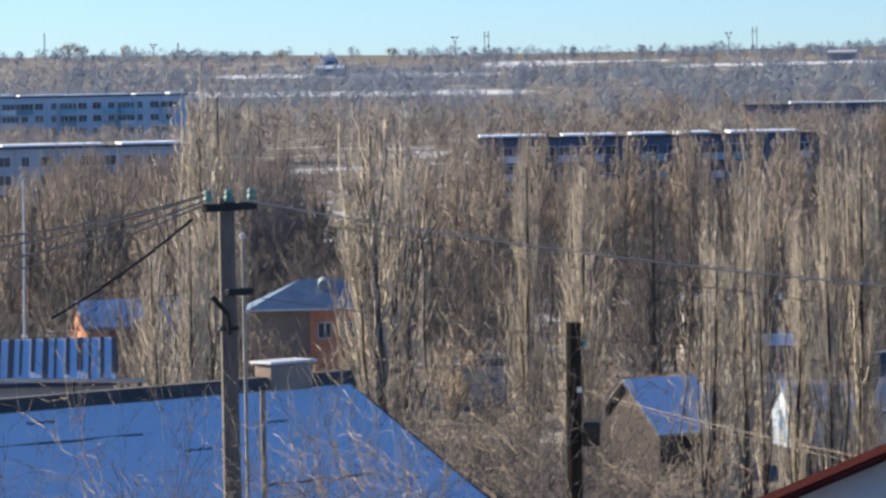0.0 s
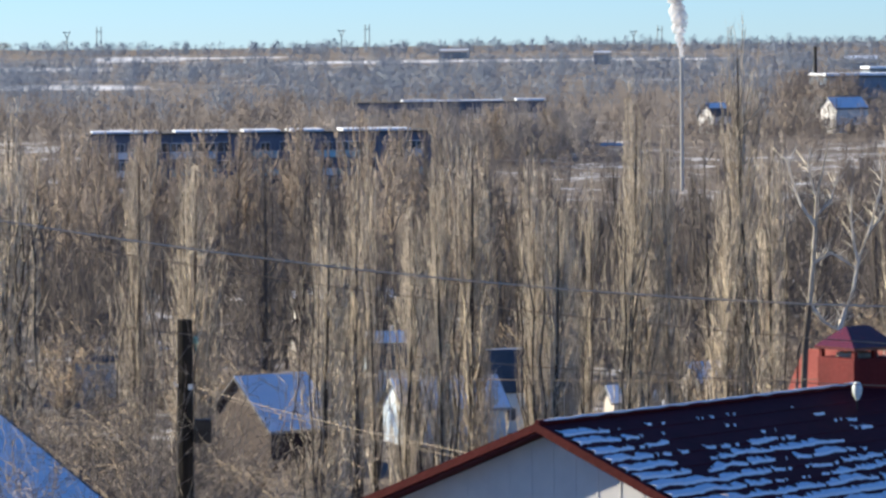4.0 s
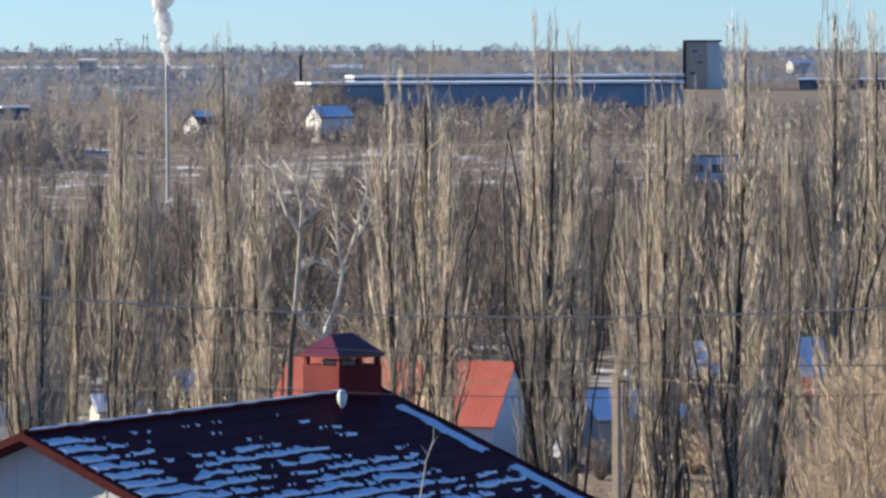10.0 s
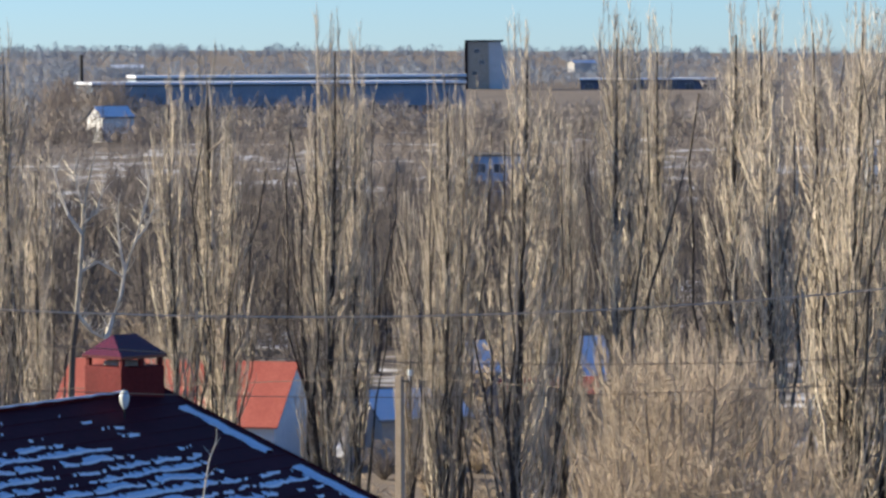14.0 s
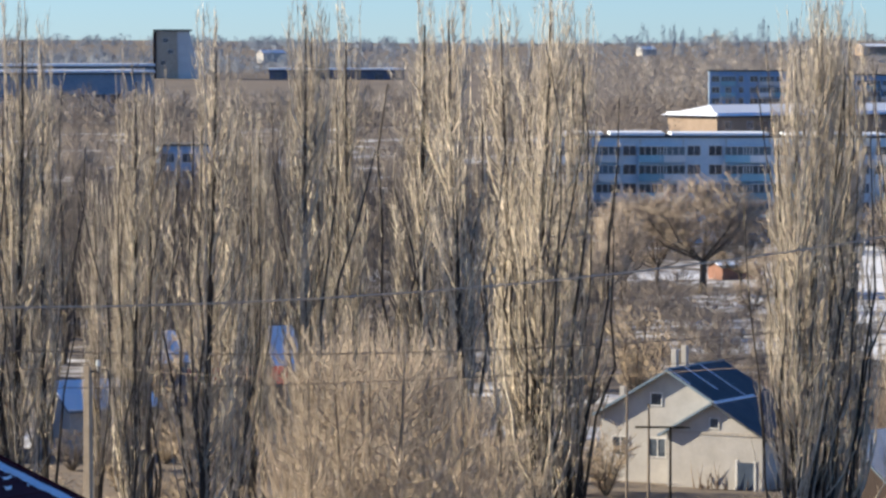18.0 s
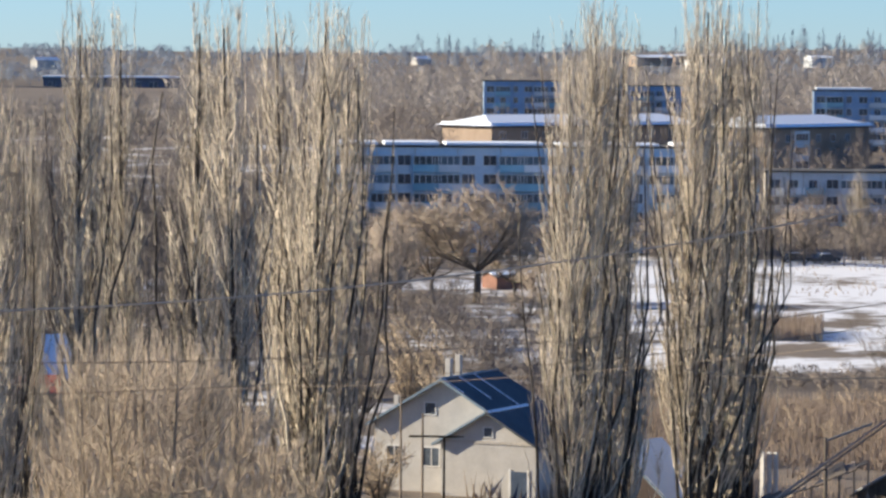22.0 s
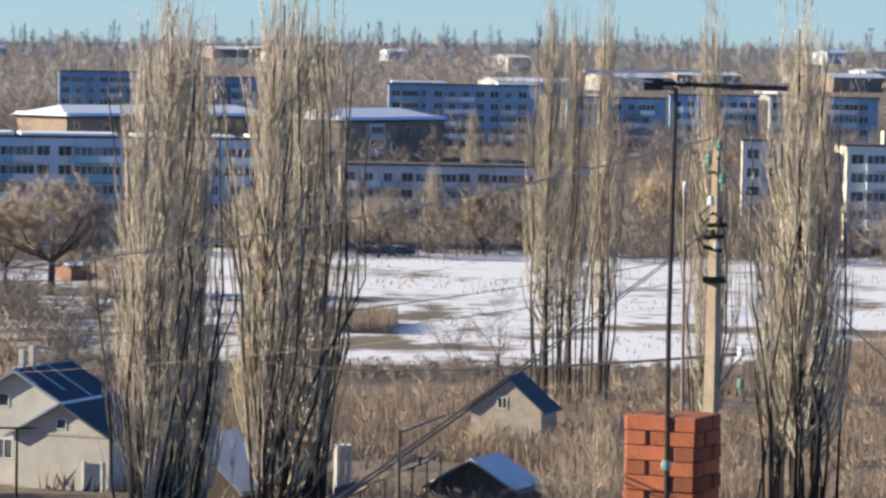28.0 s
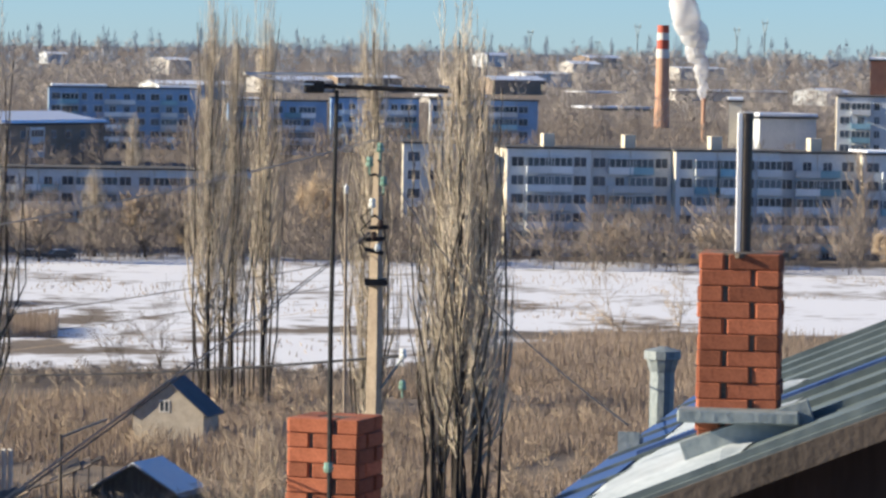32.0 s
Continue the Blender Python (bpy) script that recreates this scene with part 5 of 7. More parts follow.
def reeds():
    r = np.random.default_rng(9)
    n = 62000
    b = r.uniform(425, 735, n) / 1000
    d = np.sqrt(r.uniform(262 ** 2, 425 ** 2, n))
    clump = np.array([0.6 * noise.noise((math.sin(x) * y / 24, math.cos(x) * y / 24, 1)) + 0.5 * noise.noise((math.sin(x) * y / 7, math.cos(x) * y / 7, 4)) for x, y in zip(b, d)])
    keep = (clump > -0.16) & (d < 350 + 75 * np.clip((b * 1000 - 590) / 60, 0, 1))
    b, d, clump = b[keep], d[keep], clump[keep]
    z = np.array([ground_z(y * math.sin(x), y * math.cos(x)) for x, y in zip(b, d)])
    h = r.uniform(0.9, 2.2, len(b)) * (0.9 + 0.6 * clump)
    p0 = np.stack([d * np.sin(b), d * np.cos(b), z], 1)
    p1 = p0 + np.stack([r.normal(0, 0.25, len(b)), r.normal(0, 0.25, len(b)), h], 1)
    v, f = prongs(p0, p1, np.full(len(b), 0.07))
    tagged(new("reed_bed", fast_mesh("reed_bed", v, f, REED)), "broad bed of dry golden reeds", "reeds", kind="stuff")


    # an island of reeds and the tufts that stand out of the snow
    b = np.concatenate([r.uniform(490, 515, 1600), r.uniform(440, 735, 5200)]) / 1000
    d = np.concatenate([r.uniform(412, 430, 1600), np.sqrt(r.uniform(378 ** 2, 580 ** 2, 5200))])
    keep = np.array([i < 1600 or noise.noise((math.sin(x) * y / 22, math.cos(x) * y / 22, 5)) > 0.12 for i, (x, y) in enumerate(zip(b, d))])
    low = np.where(np.arange(len(b)) < 1600, 2.3, 0.6)[keep]
    b, d = b[keep], d[keep]
    p0 = np.stack([d * np.sin(b), d * np.cos(b), 0 * d], 1)
    p1 = p0 + np.stack([r.normal(0, 0.2, len(b)), r.normal(0, 0.2, len(b)), low * r.uniform(0.6, 1.2, len(b))], 1)
    v, f = prongs(p0, p1, np.full(len(b), 0.08))
    tagged(new("grass_tufts", fast_mesh("grass_tufts", v, f, REED)), "dry grass tufts standing out of the snow", "grass", kind="stuff")


reeds()
woods("yard_scrub", "low bare scrub on the snowy bank", 260, 394, 452, 335, 470, 1.5, 5.5, 60, TWIG_BROWN, 0.6, 18, 1.0, None, 18)
woods("block_front_trees", "bare trees before the dark block", 130, -5, 130, 530, 604, 8, 17, 80, TWIG_BROWN, 0.2, 19, 1.1, None, 9)
woods("block_front_trees", "bare trees before the far dark block", 260, 68, 135, 800, 890, 7, 13, 50, TWIG_HAZE, 0.3, 41, 0.9)
woods("block_front_trees", "bare trees before the far blue-grey block", 300, -118, -52, 770, 870, 5, 12.5, 50, TWIG_HAZE, 0.4, 42, 0.9)
woods("block_front_trees", "bare trees before the low white block", 260, -101, -40, 500, 592, 12, 19.5, 80, TWIG_BROWN, 0.3, 39, 1.1)
woods("block_front_trees", "low bare trees before the white block", 60, -118, -98, 480, 592, 6, 11, 80, TWIG_BROWN, 0.45, 40, 1.1)
woods("stand_trees", "bare brown trees behind the poplars", 330, 190, 385, 540, 632, 8, 15, 80, TWIG_DARK, 0.3, 43, 1.0)
woods("bank_trees", "bare brown trees behind the far bank", 110, 540, 628, 600, 660, 5, 11, 80, TWIG_BROWN, 0.4, 44, 1.0)
woods("far_block_trees", "bare brown trees before the far blue blocks", 150, 500, 640, 780, 872, 5, 11.5, 60, TWIG_BROWN, 0.32, 46, 0.9, None, 14)
woods("far_house_scrub", "low bare scrub before the far white houses", 70, 158, 216, 925, 948, 2.5, 5.5, 60, TWIG_BROWN, 0.5, 47, 1.0)
woods("hall_side_trees", "bare trees beside the factory hall", 60, 184, 203, 985, 1034, 9, 16, 60, TWIG_BROWN, 0.4, 45, 1.0)
woods("hall_front_trees", "bare trees before the factory hall", 260, 186, 352, 965, 1036, 4, 9.5, 60, TWIG_HAZE, 0.45, 29, 1.0)
woods("block_front_scrub", "bare brown trees before the blocks", 80, 380, 500, 555, 588, 5, 9, 90, TWIG_BROWN, 0.5, 16, 1.0)
woods("reed_scrub", "low bare scrub among the reeds", 200, 430, 735, 262, 335, 1.2, 3.4, 60, TWIG_SUN, 0.7, 17, 1.0, None, 25)
woods("near_bank_scrub", "dark low scrub along the near bank", 300, 440, 620, 352, 368, 0.8, 2.0, 60, TWIG_BROWN, 0.7, 15, 1.0)


def forked_tree():
    """The pale-barked tree with open forks before the stand."""
    at = spot(189.0, 90)
    z = ground_z(at.x, at.y)
    e = base("forked_tree", pose(at.x, at.y, z, 0, 0, -10.8), "open forked tree with pale bark and few twigs", "tree")
    k, zr = 0.01286, EYE - 0.0872 * 90 - z
    at_ = lambda x, y: Vector((x * k, 0.1 * math.sin(x), zr + y * k))
    part("lower_trunk", tube(bmesh.new(), [(-0.06, 0, -0.4), at_(0, 0), at_(4, 90), at_(11, 150)], [0.085, 0.075, 0.068, 0.062], 8), BARK_DARK, e, "dark rough lower trunk")
    part("trunk", tube(bmesh.new(), [at_(11, 149), at_(17, 220), at_(22, 290), at_(25, 340), at_(34, 385), at_(46, 440)], [0.055, 0.05, 0.046, 0.042, 0.028, 0.012], 8), BARK_SUN, e)
    limbs = ((((22, 290), (-2, 325), (-18, 365), (-27, 410)), 0.036), (((18, 225), (50, 242), (92, 215)), 0.034), (((62, 105), (72, 135), (88, 180), (96, 225), (116, 280), (130, 330), (139, 365), (140, 405)), 0.046),
             (((96, 225), (88, 265), (84, 310), (86, 350)), 0.03), (((25, 335), (14, 375), (10, 410)), 0.024), (((116, 280), (134, 300), (152, 345)), 0.024), (((11, 150), (38, 118), (62, 105)), 0.04), (((24, 310), (48, 330), (60, 372)), 0.022))
    r = np.random.default_rng(5)
    feet, tips = [], []
    for pts, rad in limbs:
        part("limb", tube(bmesh.new(), [at_(*p) for p in pts], [1.35 * rad * (1 - 0.72 * i / (len(pts) - 1)) for i in range(len(pts))], 6), BIRCH, e)
        for _ in range(26):
            i = r.integers(0, len(pts) - 1)
            p = at_(*pts[i]).lerp(at_(*pts[i + 1]), r.uniform(0, 1))
            feet.append(np.array(p))
            tips.append(np.array(p) + np.array([r.normal(0, 0.25), r.normal(0, 0.2), r.uniform(0.1, 0.6)]))
    v, f = prongs(np.array(feet), np.array(tips), r.uniform(0.007, 0.015, len(feet)))
    link("crown", fast_mesh("crown", v, f, BIRCH), e)


forked_tree()


def dry_stem():
    """A single dry weed stalk before the red roof."""
    at = spot(222, 43)
    z = ground_z(at.x, at.y)
    top, u = EYE - 0.0945 * 43 - z, 0.043
    e = base("dry_stalk", pose(at.x, at.y, z, 0, 0, -12.7), "thin dry stalk standing before the red roof", "plant")
    low = top - 22 * u
    part("stem", tube(bmesh.new(), [(-0.06, 0, -0.2), (-0.02, 0, low), (0.03, 0.02, low + 7 * u), (0.07, 0, low + 13 * u), (0.15, 0.01, low + 18 * u), (0.16, 0, top)], [0.014, 0.012, 0.011, 0.009, 0.007, 0.003], 6), BIRCH, e)
    for x, zz, dx in ((0.05, 9, 0.09), (0.09, 14.5, -0.08), (0.14, 17, 0.07)):
        part("twig", tube(bmesh.new(), [(x, 0, low + zz * u), (x + dx, 0.02, low + (zz + 2.5) * u)], [0.006, 0.002], 5), BIRCH, e)


dry_stem()
# brush round the sheds
for b, d, h in ((50, 268, 2.6), (60, 270, 2.2), (66, 272, 3), (88, 276, 3), (97, 276, 2.4), (140, 290, 2.4), (150, 288, 2), (268, 276, 3), (281, 276, 3.4), (466, 224, 2.4), (478, 226, 3), (500, 214, 2.4), (506, 212, 2), (514, 216, 3), (526, 224, 3), (533, 222, 2.2), (541, 224, 2.6), (549, 226, 3), (556, 236, 3.4), (308, 300, 3), (316, 304, 3.4), (403, 246, 1.3), (408, 244, 1.6), (413, 243, 1.3), (417, 242, 1.6), (422, 240, 1.4), (426, 242, 1.7), (430, 242, 1.3), (434, 244, 1.7), (438, 246, 1.4), (443, 248, 1.6), (531, 228, 3.6), (538, 226, 3.2), (545, 230, 3.6), (503, 218, 3), (510, 220, 3.2)):
    grown(BUSHES, b, d, h, h * 1.3, 9, 6)
for k in range(14):
    grown(BUSHES, screen.uniform(276, 310), screen.uniform(262, 300), screen.uniform(2.5, 4.5), screen.uniform(3, 5), 9, 6)
for k in range(30):
    b = screen.uniform(250, 312)
    grown(BUSHES, b, screen.uniform(165, 250), screen.uniform(1.8, 4), screen.uniform(3, 4.6), 9, 6)
for b, d, h in ((512, 222, 2.4), (519, 224, 2.0), (525, 222, 2.6), (506, 226, 2.2), (530, 226, 2.2)):
    grown(SAPLINGS, b, d, h, h, 6, 2.4)

for kind in POPLARS + BIG_POPLARS + MID_POPLARS + FAR_POPLARS + BUSHES + THICKETS + SHRUBS + SAPLINGS + GOLD + ROUND + BOUGHS + DARK_BOUGHS:
    if kind not in USED:
        for o in (*kind.children, kind):
            bpy.data.objects.remove(o)


# ---- snow and tile courses on the red roof ----
def streaks(bm, x0, x1, rows, width, top, tan_p, step=0.04, drift=0.07, side=-1):
    """Ragged streaks of snow lying along the courses of a slope."""
    for k, y in enumerate(rows):
        last = None
        for i in range(int((x1 - x0) / step) + 1):
            x = x0 + step * i
            w = width(x, k)
            if w < 0.012:
                last = None
                continue
            yl = y + 0.02 + drift * noise.noise((x * 1.9, k, 11)) + 0.03 * noise.noise((x * 9, k * 2.1, 13))
            yu = yl - w
            ring = [bm.verts.new((x, side * yl, top - yl * tan_p + 0.012)), bm.verts.new((x, side * (yl - 0.012), top - yl * tan_p + 0.05)), bm.verts.new((x, side * yu, top - yu * tan_p + 0.026))]
            if last:
                bm.faces.new((last[0], ring[0], ring[1], last[1])), bm.faces.new((last[1], ring[1], ring[2], last[2]))
            last = ring


def red_roof_courses():
    half, p, length = 8.4 / 2 + 0.4, radians(21), 7.0 + 0.6
    n = int(half / 0.33)
    for k in range(n):
        y0, y1 = 0.06 + 0.33 * k, 0.06 + 0.33 * (k + 1)
        m = Matrix(((0, 1, 0, -length / 2), (-1, 0, 0, 0), (0, 0, 1, 0), (0, 0, 0, 1)))
        z0, z1 = RED_TOP - y0 * math.tan(p), RED_TOP - y1 * math.tan(p)
        part("tile_course", solid(bmesh.new(), [(y0, z0 + 0.008), (y1 + 0.01, z1 + 0.014), (y1 + 0.01, z1 - 0.01), (y0, z0 - 0.01)], length, m), METAL_RED, RED)
    def width(x, k):
        """How broad the streak of course k is at x; nothing where it is negative."""
        y = 0.12 + 0.235 * k
        f = y / half
        v = 0.55 * noise.noise((x * 0.8, k * 0.35, 2)) + 0.4 * noise.noise((x * 2.3, k * 1.7, 7)) + 0.36 * noise.noise((x * 7, k * 3.1, 4)) + 0.36 * noise.noise((x * 15, k * 5.3, 9))
        bare = 0.5 * step_in(x, length / 2 - 2.6, length / 2 - 1.3)
        lee = 0.75 * (1 - step_in(x, -length / 2 + 0.2, -length / 2 + 1.3))
        return min(0.145, 0.3 * (v + lee - bare + 0.62 * step_in(f, 0.08, 0.48) - 0.15))

    bm = bmesh.new()
    t = math.tan(p)
    streaks(bm, -length / 2 + 0.08, length / 2 - 0.5, [0.12 + 0.235 * k for k in range(1, int(half / 0.235))], width, RED_TOP, t, step=0.03)
    last = None
    for k in range(4, int((half - 0.25) / 0.05)):
        y = 0.05 * k
        if noise.noise((y * 1.6, 3, 3)) < -0.18:
            last = None
            continue
        x1 = length / 2 - 0.24 + 0.07 * noise.noise((y * 2.4, 1, 8))
        x0 = x1 - 0.2 - 0.16 * noise.noise((y * 3.1, 4, 8)) - 0.09 * noise.noise((y * 11, 6, 8))
        z = RED_TOP - y * t
        ring = [bm.verts.new((x0, -y, z + 0.015)), bm.verts.new((x0 + 0.03, -y, z + 0.045)), bm.verts.new((x1 - 0.02, -y, z + 0.05)), bm.verts.new((x1, -y, z + 0.012))]
        if last:
            for i in range(3):
                bm.faces.new((last[i], last[i + 1], ring[i + 1], ring[i]))
        last = ring
    bmesh.ops.recalc_face_normals(bm, faces=bm.faces)
    part("ridge_frost", tube(bmesh.new(), [(-length / 2 + 0.1 + 0.25 * i, -0.03, RED_TOP + 0.052 + 0.006 * math.sin(i * 2.7)) for i in range(29)], [0.008 + 0.011 * abs(math.sin(i * 1.3)) for i in range(29)], 6), SNOW, RED, "thin line of frost along the ridge")
    tagged(part("snow_streak", bm, SNOW, RED, "broken streaks of snow"), kind="stuff")
    for k in range(24):
        x = -8.4 / 2 + 0.35 * k
        h = (8.4 / 2 - abs(x)) * math.tan(p)
        if h > 0.06:
            wt = RED["wall_top"]
            part("siding_rib", box(bmesh.new(), -3.5 - 0.006, x - 0.015, wt - 1.2, -3.5 + 0.01, x + 0.015, wt + h), SIDING, RED)


red_roof_courses()
at = spot(202.4, 52.2, 87.0)
kn = base("porcelain_knob", pose(at.x, at.y, at.z - 0.1), "small white porcelain insulator on a roof bracket", "insulator")
bm = bmesh.new()
lathe(bm, [(0.02, -0.05), (0.05, 0.0), (0.065, 0.05), (0.07, 0.11), (0.05, 0.17), (0.03, 0.19)], 10)
part("insulator", bm, PORCELAIN, kn)
part("bracket", tube(bmesh.new(), [(0, 0, -0.22), (0, 0, -0.04)], 0.015, 6), IRON, kn)


# ---- near roof: flashing, frost, vent, flue ----
def near_roof_things():
    at = spot(687.5, 18.25)
    e = base("chimney_tray", pose(at.x, at.y, EYE - 0.0895 * 18.25, 0, 0, -42), "grey sheet-metal flashing tray round the chimney", "flashing")
    part("tray", box(bmesh.new(), -0.28, -0.1, -0.03, 0.28, 0.1, 0.03, bevel=0.008), ZINC, e)
    part("apron", box(bmesh.new(), -0.3, -0.02, -0.16, 0.32, 0.1, -0.03, m=Matrix.Rotation(-0.35, 4, "Y")), ZINC, e)
    at = spot(687.8, 18.5)
    top = EYE - 0.0118 * 18.5
    fl = base("steel_flue", pose(at.x, at.y, EYE - 0.048 * 18.5 - 0.02), "steel flue on a brick chimney, its shaded and lit sides in two colours", "flue")
    h = top - (EYE - 0.048 * 18.5)
    turn = Matrix.Rotation(radians(-39), 4, "Z")
    # Dark pipe and added bright strip stand for the flue's shaded and lit sides.
    bm = bmesh.new()
    lathe(bm, [(0.03, 0), (0.03, h * 0.95), (0.033, h * 0.95), (0.033, h)], 14, (0.012, 0.009, 0))
    part("flue_pipe", bm, FLUE_SHADE, fl, "flue pipe in a colour darkened for shade")
    strip = box(bmesh.new(), -0.04, -0.012, 0, -0.014, 0.012, h, m=turn, bevel=0.004)
    part("steel_guide", strip, FLUE, fl, "bright strip standing for the flue's lit side")
    part("collar", box(bmesh.new(), -0.15, -0.15, 0.0, 0.15, 0.15, 0.02), MORTAR, fl)
    at = spot(668, 28.5, 73.4)
    v = base("vent_stack", pose(at.x, at.y, ground_z(at.x, at.y)), "dull zinc vent stack with a flared cap", "vent")
    h = at.z - ground_z(at.x, at.y)
    part("duct", lathe(bmesh.new(), [(0.09, 0), (0.09, h - 0.12)], 12), ZINC, v)
    part("cap", lathe(bmesh.new(), [(0.095, h - 0.15), (0.12, h - 0.06), (0.135, h - 0.06), (0.135, h), (0.02, h + 0.03)], 12), ZINC, v)
    # frost left on the cold lower half of the slope
    p, e, nrm = math.tan(radians(22.4)), Vector((0.707, 0.707)), Vector((0.707, -0.707))
    bm = bmesh.new()
    for x0, x1, y0, y1 in ((0.5, 3.35, 0.34, 1.15), (3.72, 5.5, 0.34, 1.0)):
        n = 8
        grid = []
        for i in range(n + 1):
            row = []
            for j in range(n + 1):
                x, y = x0 + (x1 - x0) * i / n, y0 + (y1 - y0) * j / n
                x += 0.08 * noise.noise((x * 3, y * 3, 1))
                y += 0.12 * noise.noise((x * 2, y * 3, 5))
                c = Vector((10.1, 14.15)) + e * x + nrm * y
                rim = 0 if i in (0, n) or j in (0, n) else 1
                row.append(bm.verts.new((c.x, c.y, 27.77 + y * p + 0.006 + 0.03 * rim)))
            grid.append(row)
        for i in range(n):
            for j in range(n):
                bm.faces.new((grid[i][j], grid[i + 1][j], grid[i + 1][j + 1], grid[i][j + 1]))
    bmesh.ops.recalc_face_normals(bm, faces=bm.faces)
    tagged(new("roof_frost", mesh_of("roof_frost", bm, FROST)), "thin patches of frost on the metal roof", "frost", kind="stuff")
    at = spot(663, 22.0, 97.5)
    b = base("roof_hood", pose(at.x, at.y, at.z, 0, 0, 45), "small triangular sheet-metal roof hood", "vent")
    part("hood", solid(bmesh.new(), [(-0.1, -0.08), (0.1, -0.03), (0.1, 0.02), (-0.09, 0.08)], 0.12, Matrix.Identity(4)), ZINC, b)


near_roof_things()


# ---- poles, aerials and wires ----
def insulator(parent, p, material):
    bm = bmesh.new()
    lathe(bm, [(0.012, -0.1), (0.012, 0), (0.04, 0.0), (0.05, 0.03), (0.035, 0.06), (0.045, 0.08), (0.03, 0.12)], 8, p)
    return part("insulator", bm, material, parent, "small glass insulator")


def pole_left():
    at = spot(-54.6, 41)
    z0 = ground_z(at.x, at.y)
    h = EYE - 0.0345 * 41 - z0
    e = base("utility_pole", pose(at.x, at.y, z0, 0, 0, 50), "grey wooden utility pole with crossarm and glass insulators", "utility pole")
    part("shaft", tube(bmesh.new(), [(0, 0, -0.5), (0.01, 0, h * 0.5), (0, 0, h)], [0.12, 0.1, 0.085], 9), WOOD_GREY, e)
    part("crossarm", box(bmesh.new(), -0.42, -0.12, h - 0.14, 0.36, -0.05, h - 0.06, bevel=0.01), IRON, e)
    for x in (-0.36, -0.05, 0.3):
        insulator(e, (x, -0.085, h - 0.04), GLASS_GREEN)
    part("lower_arm", box(bmesh.new(), -0.12, -0.13, h - 1.02, 0.25, -0.06, h - 0.95, bevel=0.01), IRON, e)
    part("brace", tube(bmesh.new(), [(-0.36, -0.1, h - 1.0), (-0.12, -0.1, h - 1.2), (-0.1, -0.1, h - 1.42)], 0.028, 6), IRON, e)
    part("clamp", tube(bmesh.new(), [(0, 0, h - 1.38), (0, 0, h - 1.34)], 0.115, 9), IRON, e)
    at2 = spot(-50.6, 43)
    e2 = base("lamp_post", pose(at2.x, at2.y, ground_z(at2.x, at2.y)), "thin pale steel post beside the wooden pole", "post")
    h2 = EYE - 0.045 * 43 - ground_z(at2.x, at2.y)
    part("shaft", tube(bmesh.new(), [(0, 0, -0.3), (0, 0, h2)], [0.028, 0.018], 8), CONCRETE, e2)
    part("finial", lathe(bmesh.new(), [(0.03, h2), (0.035, h2 + 0.04), (0.01, h2 + 0.06)], 8), STEEL, e2)
    at3 = spot(-46.4, 42)
    e3 = base("pipe_post", pose(at3.x, at3.y, ground_z(at3.x, at3.y)), "thin pale pipe post before the snowy roof", "post")
    h3 = EYE - 0.0835 * 42 - ground_z(at3.x, at3.y)
    part("shaft", tube(bmesh.new(), [(0, 0, -0.3), (0, 0, h3)], [0.03, 0.028], 8), WOOD, e3)
    part("cap", tube(bmesh.new(), [(0, 0, h3), (0, 0, h3 + 0.03)], 0.035, 8), IRON, e3)
    at4 = spot(-106.5, 330)
    e4 = base("lamp_post", pose(at4.x, at4.y, 0), "tall pale lamp post among the houses", "post")
    part("shaft", tube(bmesh.new(), [(0, 0, 0), (0.4, 0, EYE - 0.029 * 330)], [0.13, 0.08], 8), STEEL, e4)
    part("lamp_head", box(bmesh.new(), 0.1, -0.15, EYE - 0.029 * 330, 0.7, 0.15, EYE - 0.029 * 330 + 0.12), STEEL, e4)
    return at, h + z0


PA, PA_TOP = pole_left()


def post_dark():
    at = spot(32.6, 60)
    z0 = ground_z(at.x, at.y)
    h = EYE - 0.068 * 60 - z0
    e = base("tarred_post", pose(at.x, at.y, z0), "black tarred wooden post with a meter box", "utility pole")
    part("shaft", tube(bmesh.new(), [(-0.06, 0, -0.5), (0.0, 0, h)], [0.15, 0.118], 9), WOOD_DARK, e)
    part("meter_box", box(bmesh.new(), 0.12, -0.14, h - 1.88, 0.38, 0.1, h - 1.52, bevel=0.015), IRON, e)
    part("bracket", box(bmesh.new(), 0.06, -0.03, h - 1.75, 0.12, 0.03, h - 1.65), WOOD, e)
    part("cable_clamp", tube(bmesh.new(), [(0, 0, h - 1.06), (0, 0, h - 0.98)], 0.12, 9), STEEL, e)
    part("hook", tube(bmesh.new(), [(-0.02, 0, h - 1.0), (-0.16, -0.05, h - 1.0), (-0.17, -0.05, h - 0.94)], 0.02, 6), STEEL, e)
    insulator(e, (0.16, 0, h - 0.38), GLASS_GREEN)
    return at, h + z0


PB, PB_TOP = post_dark()


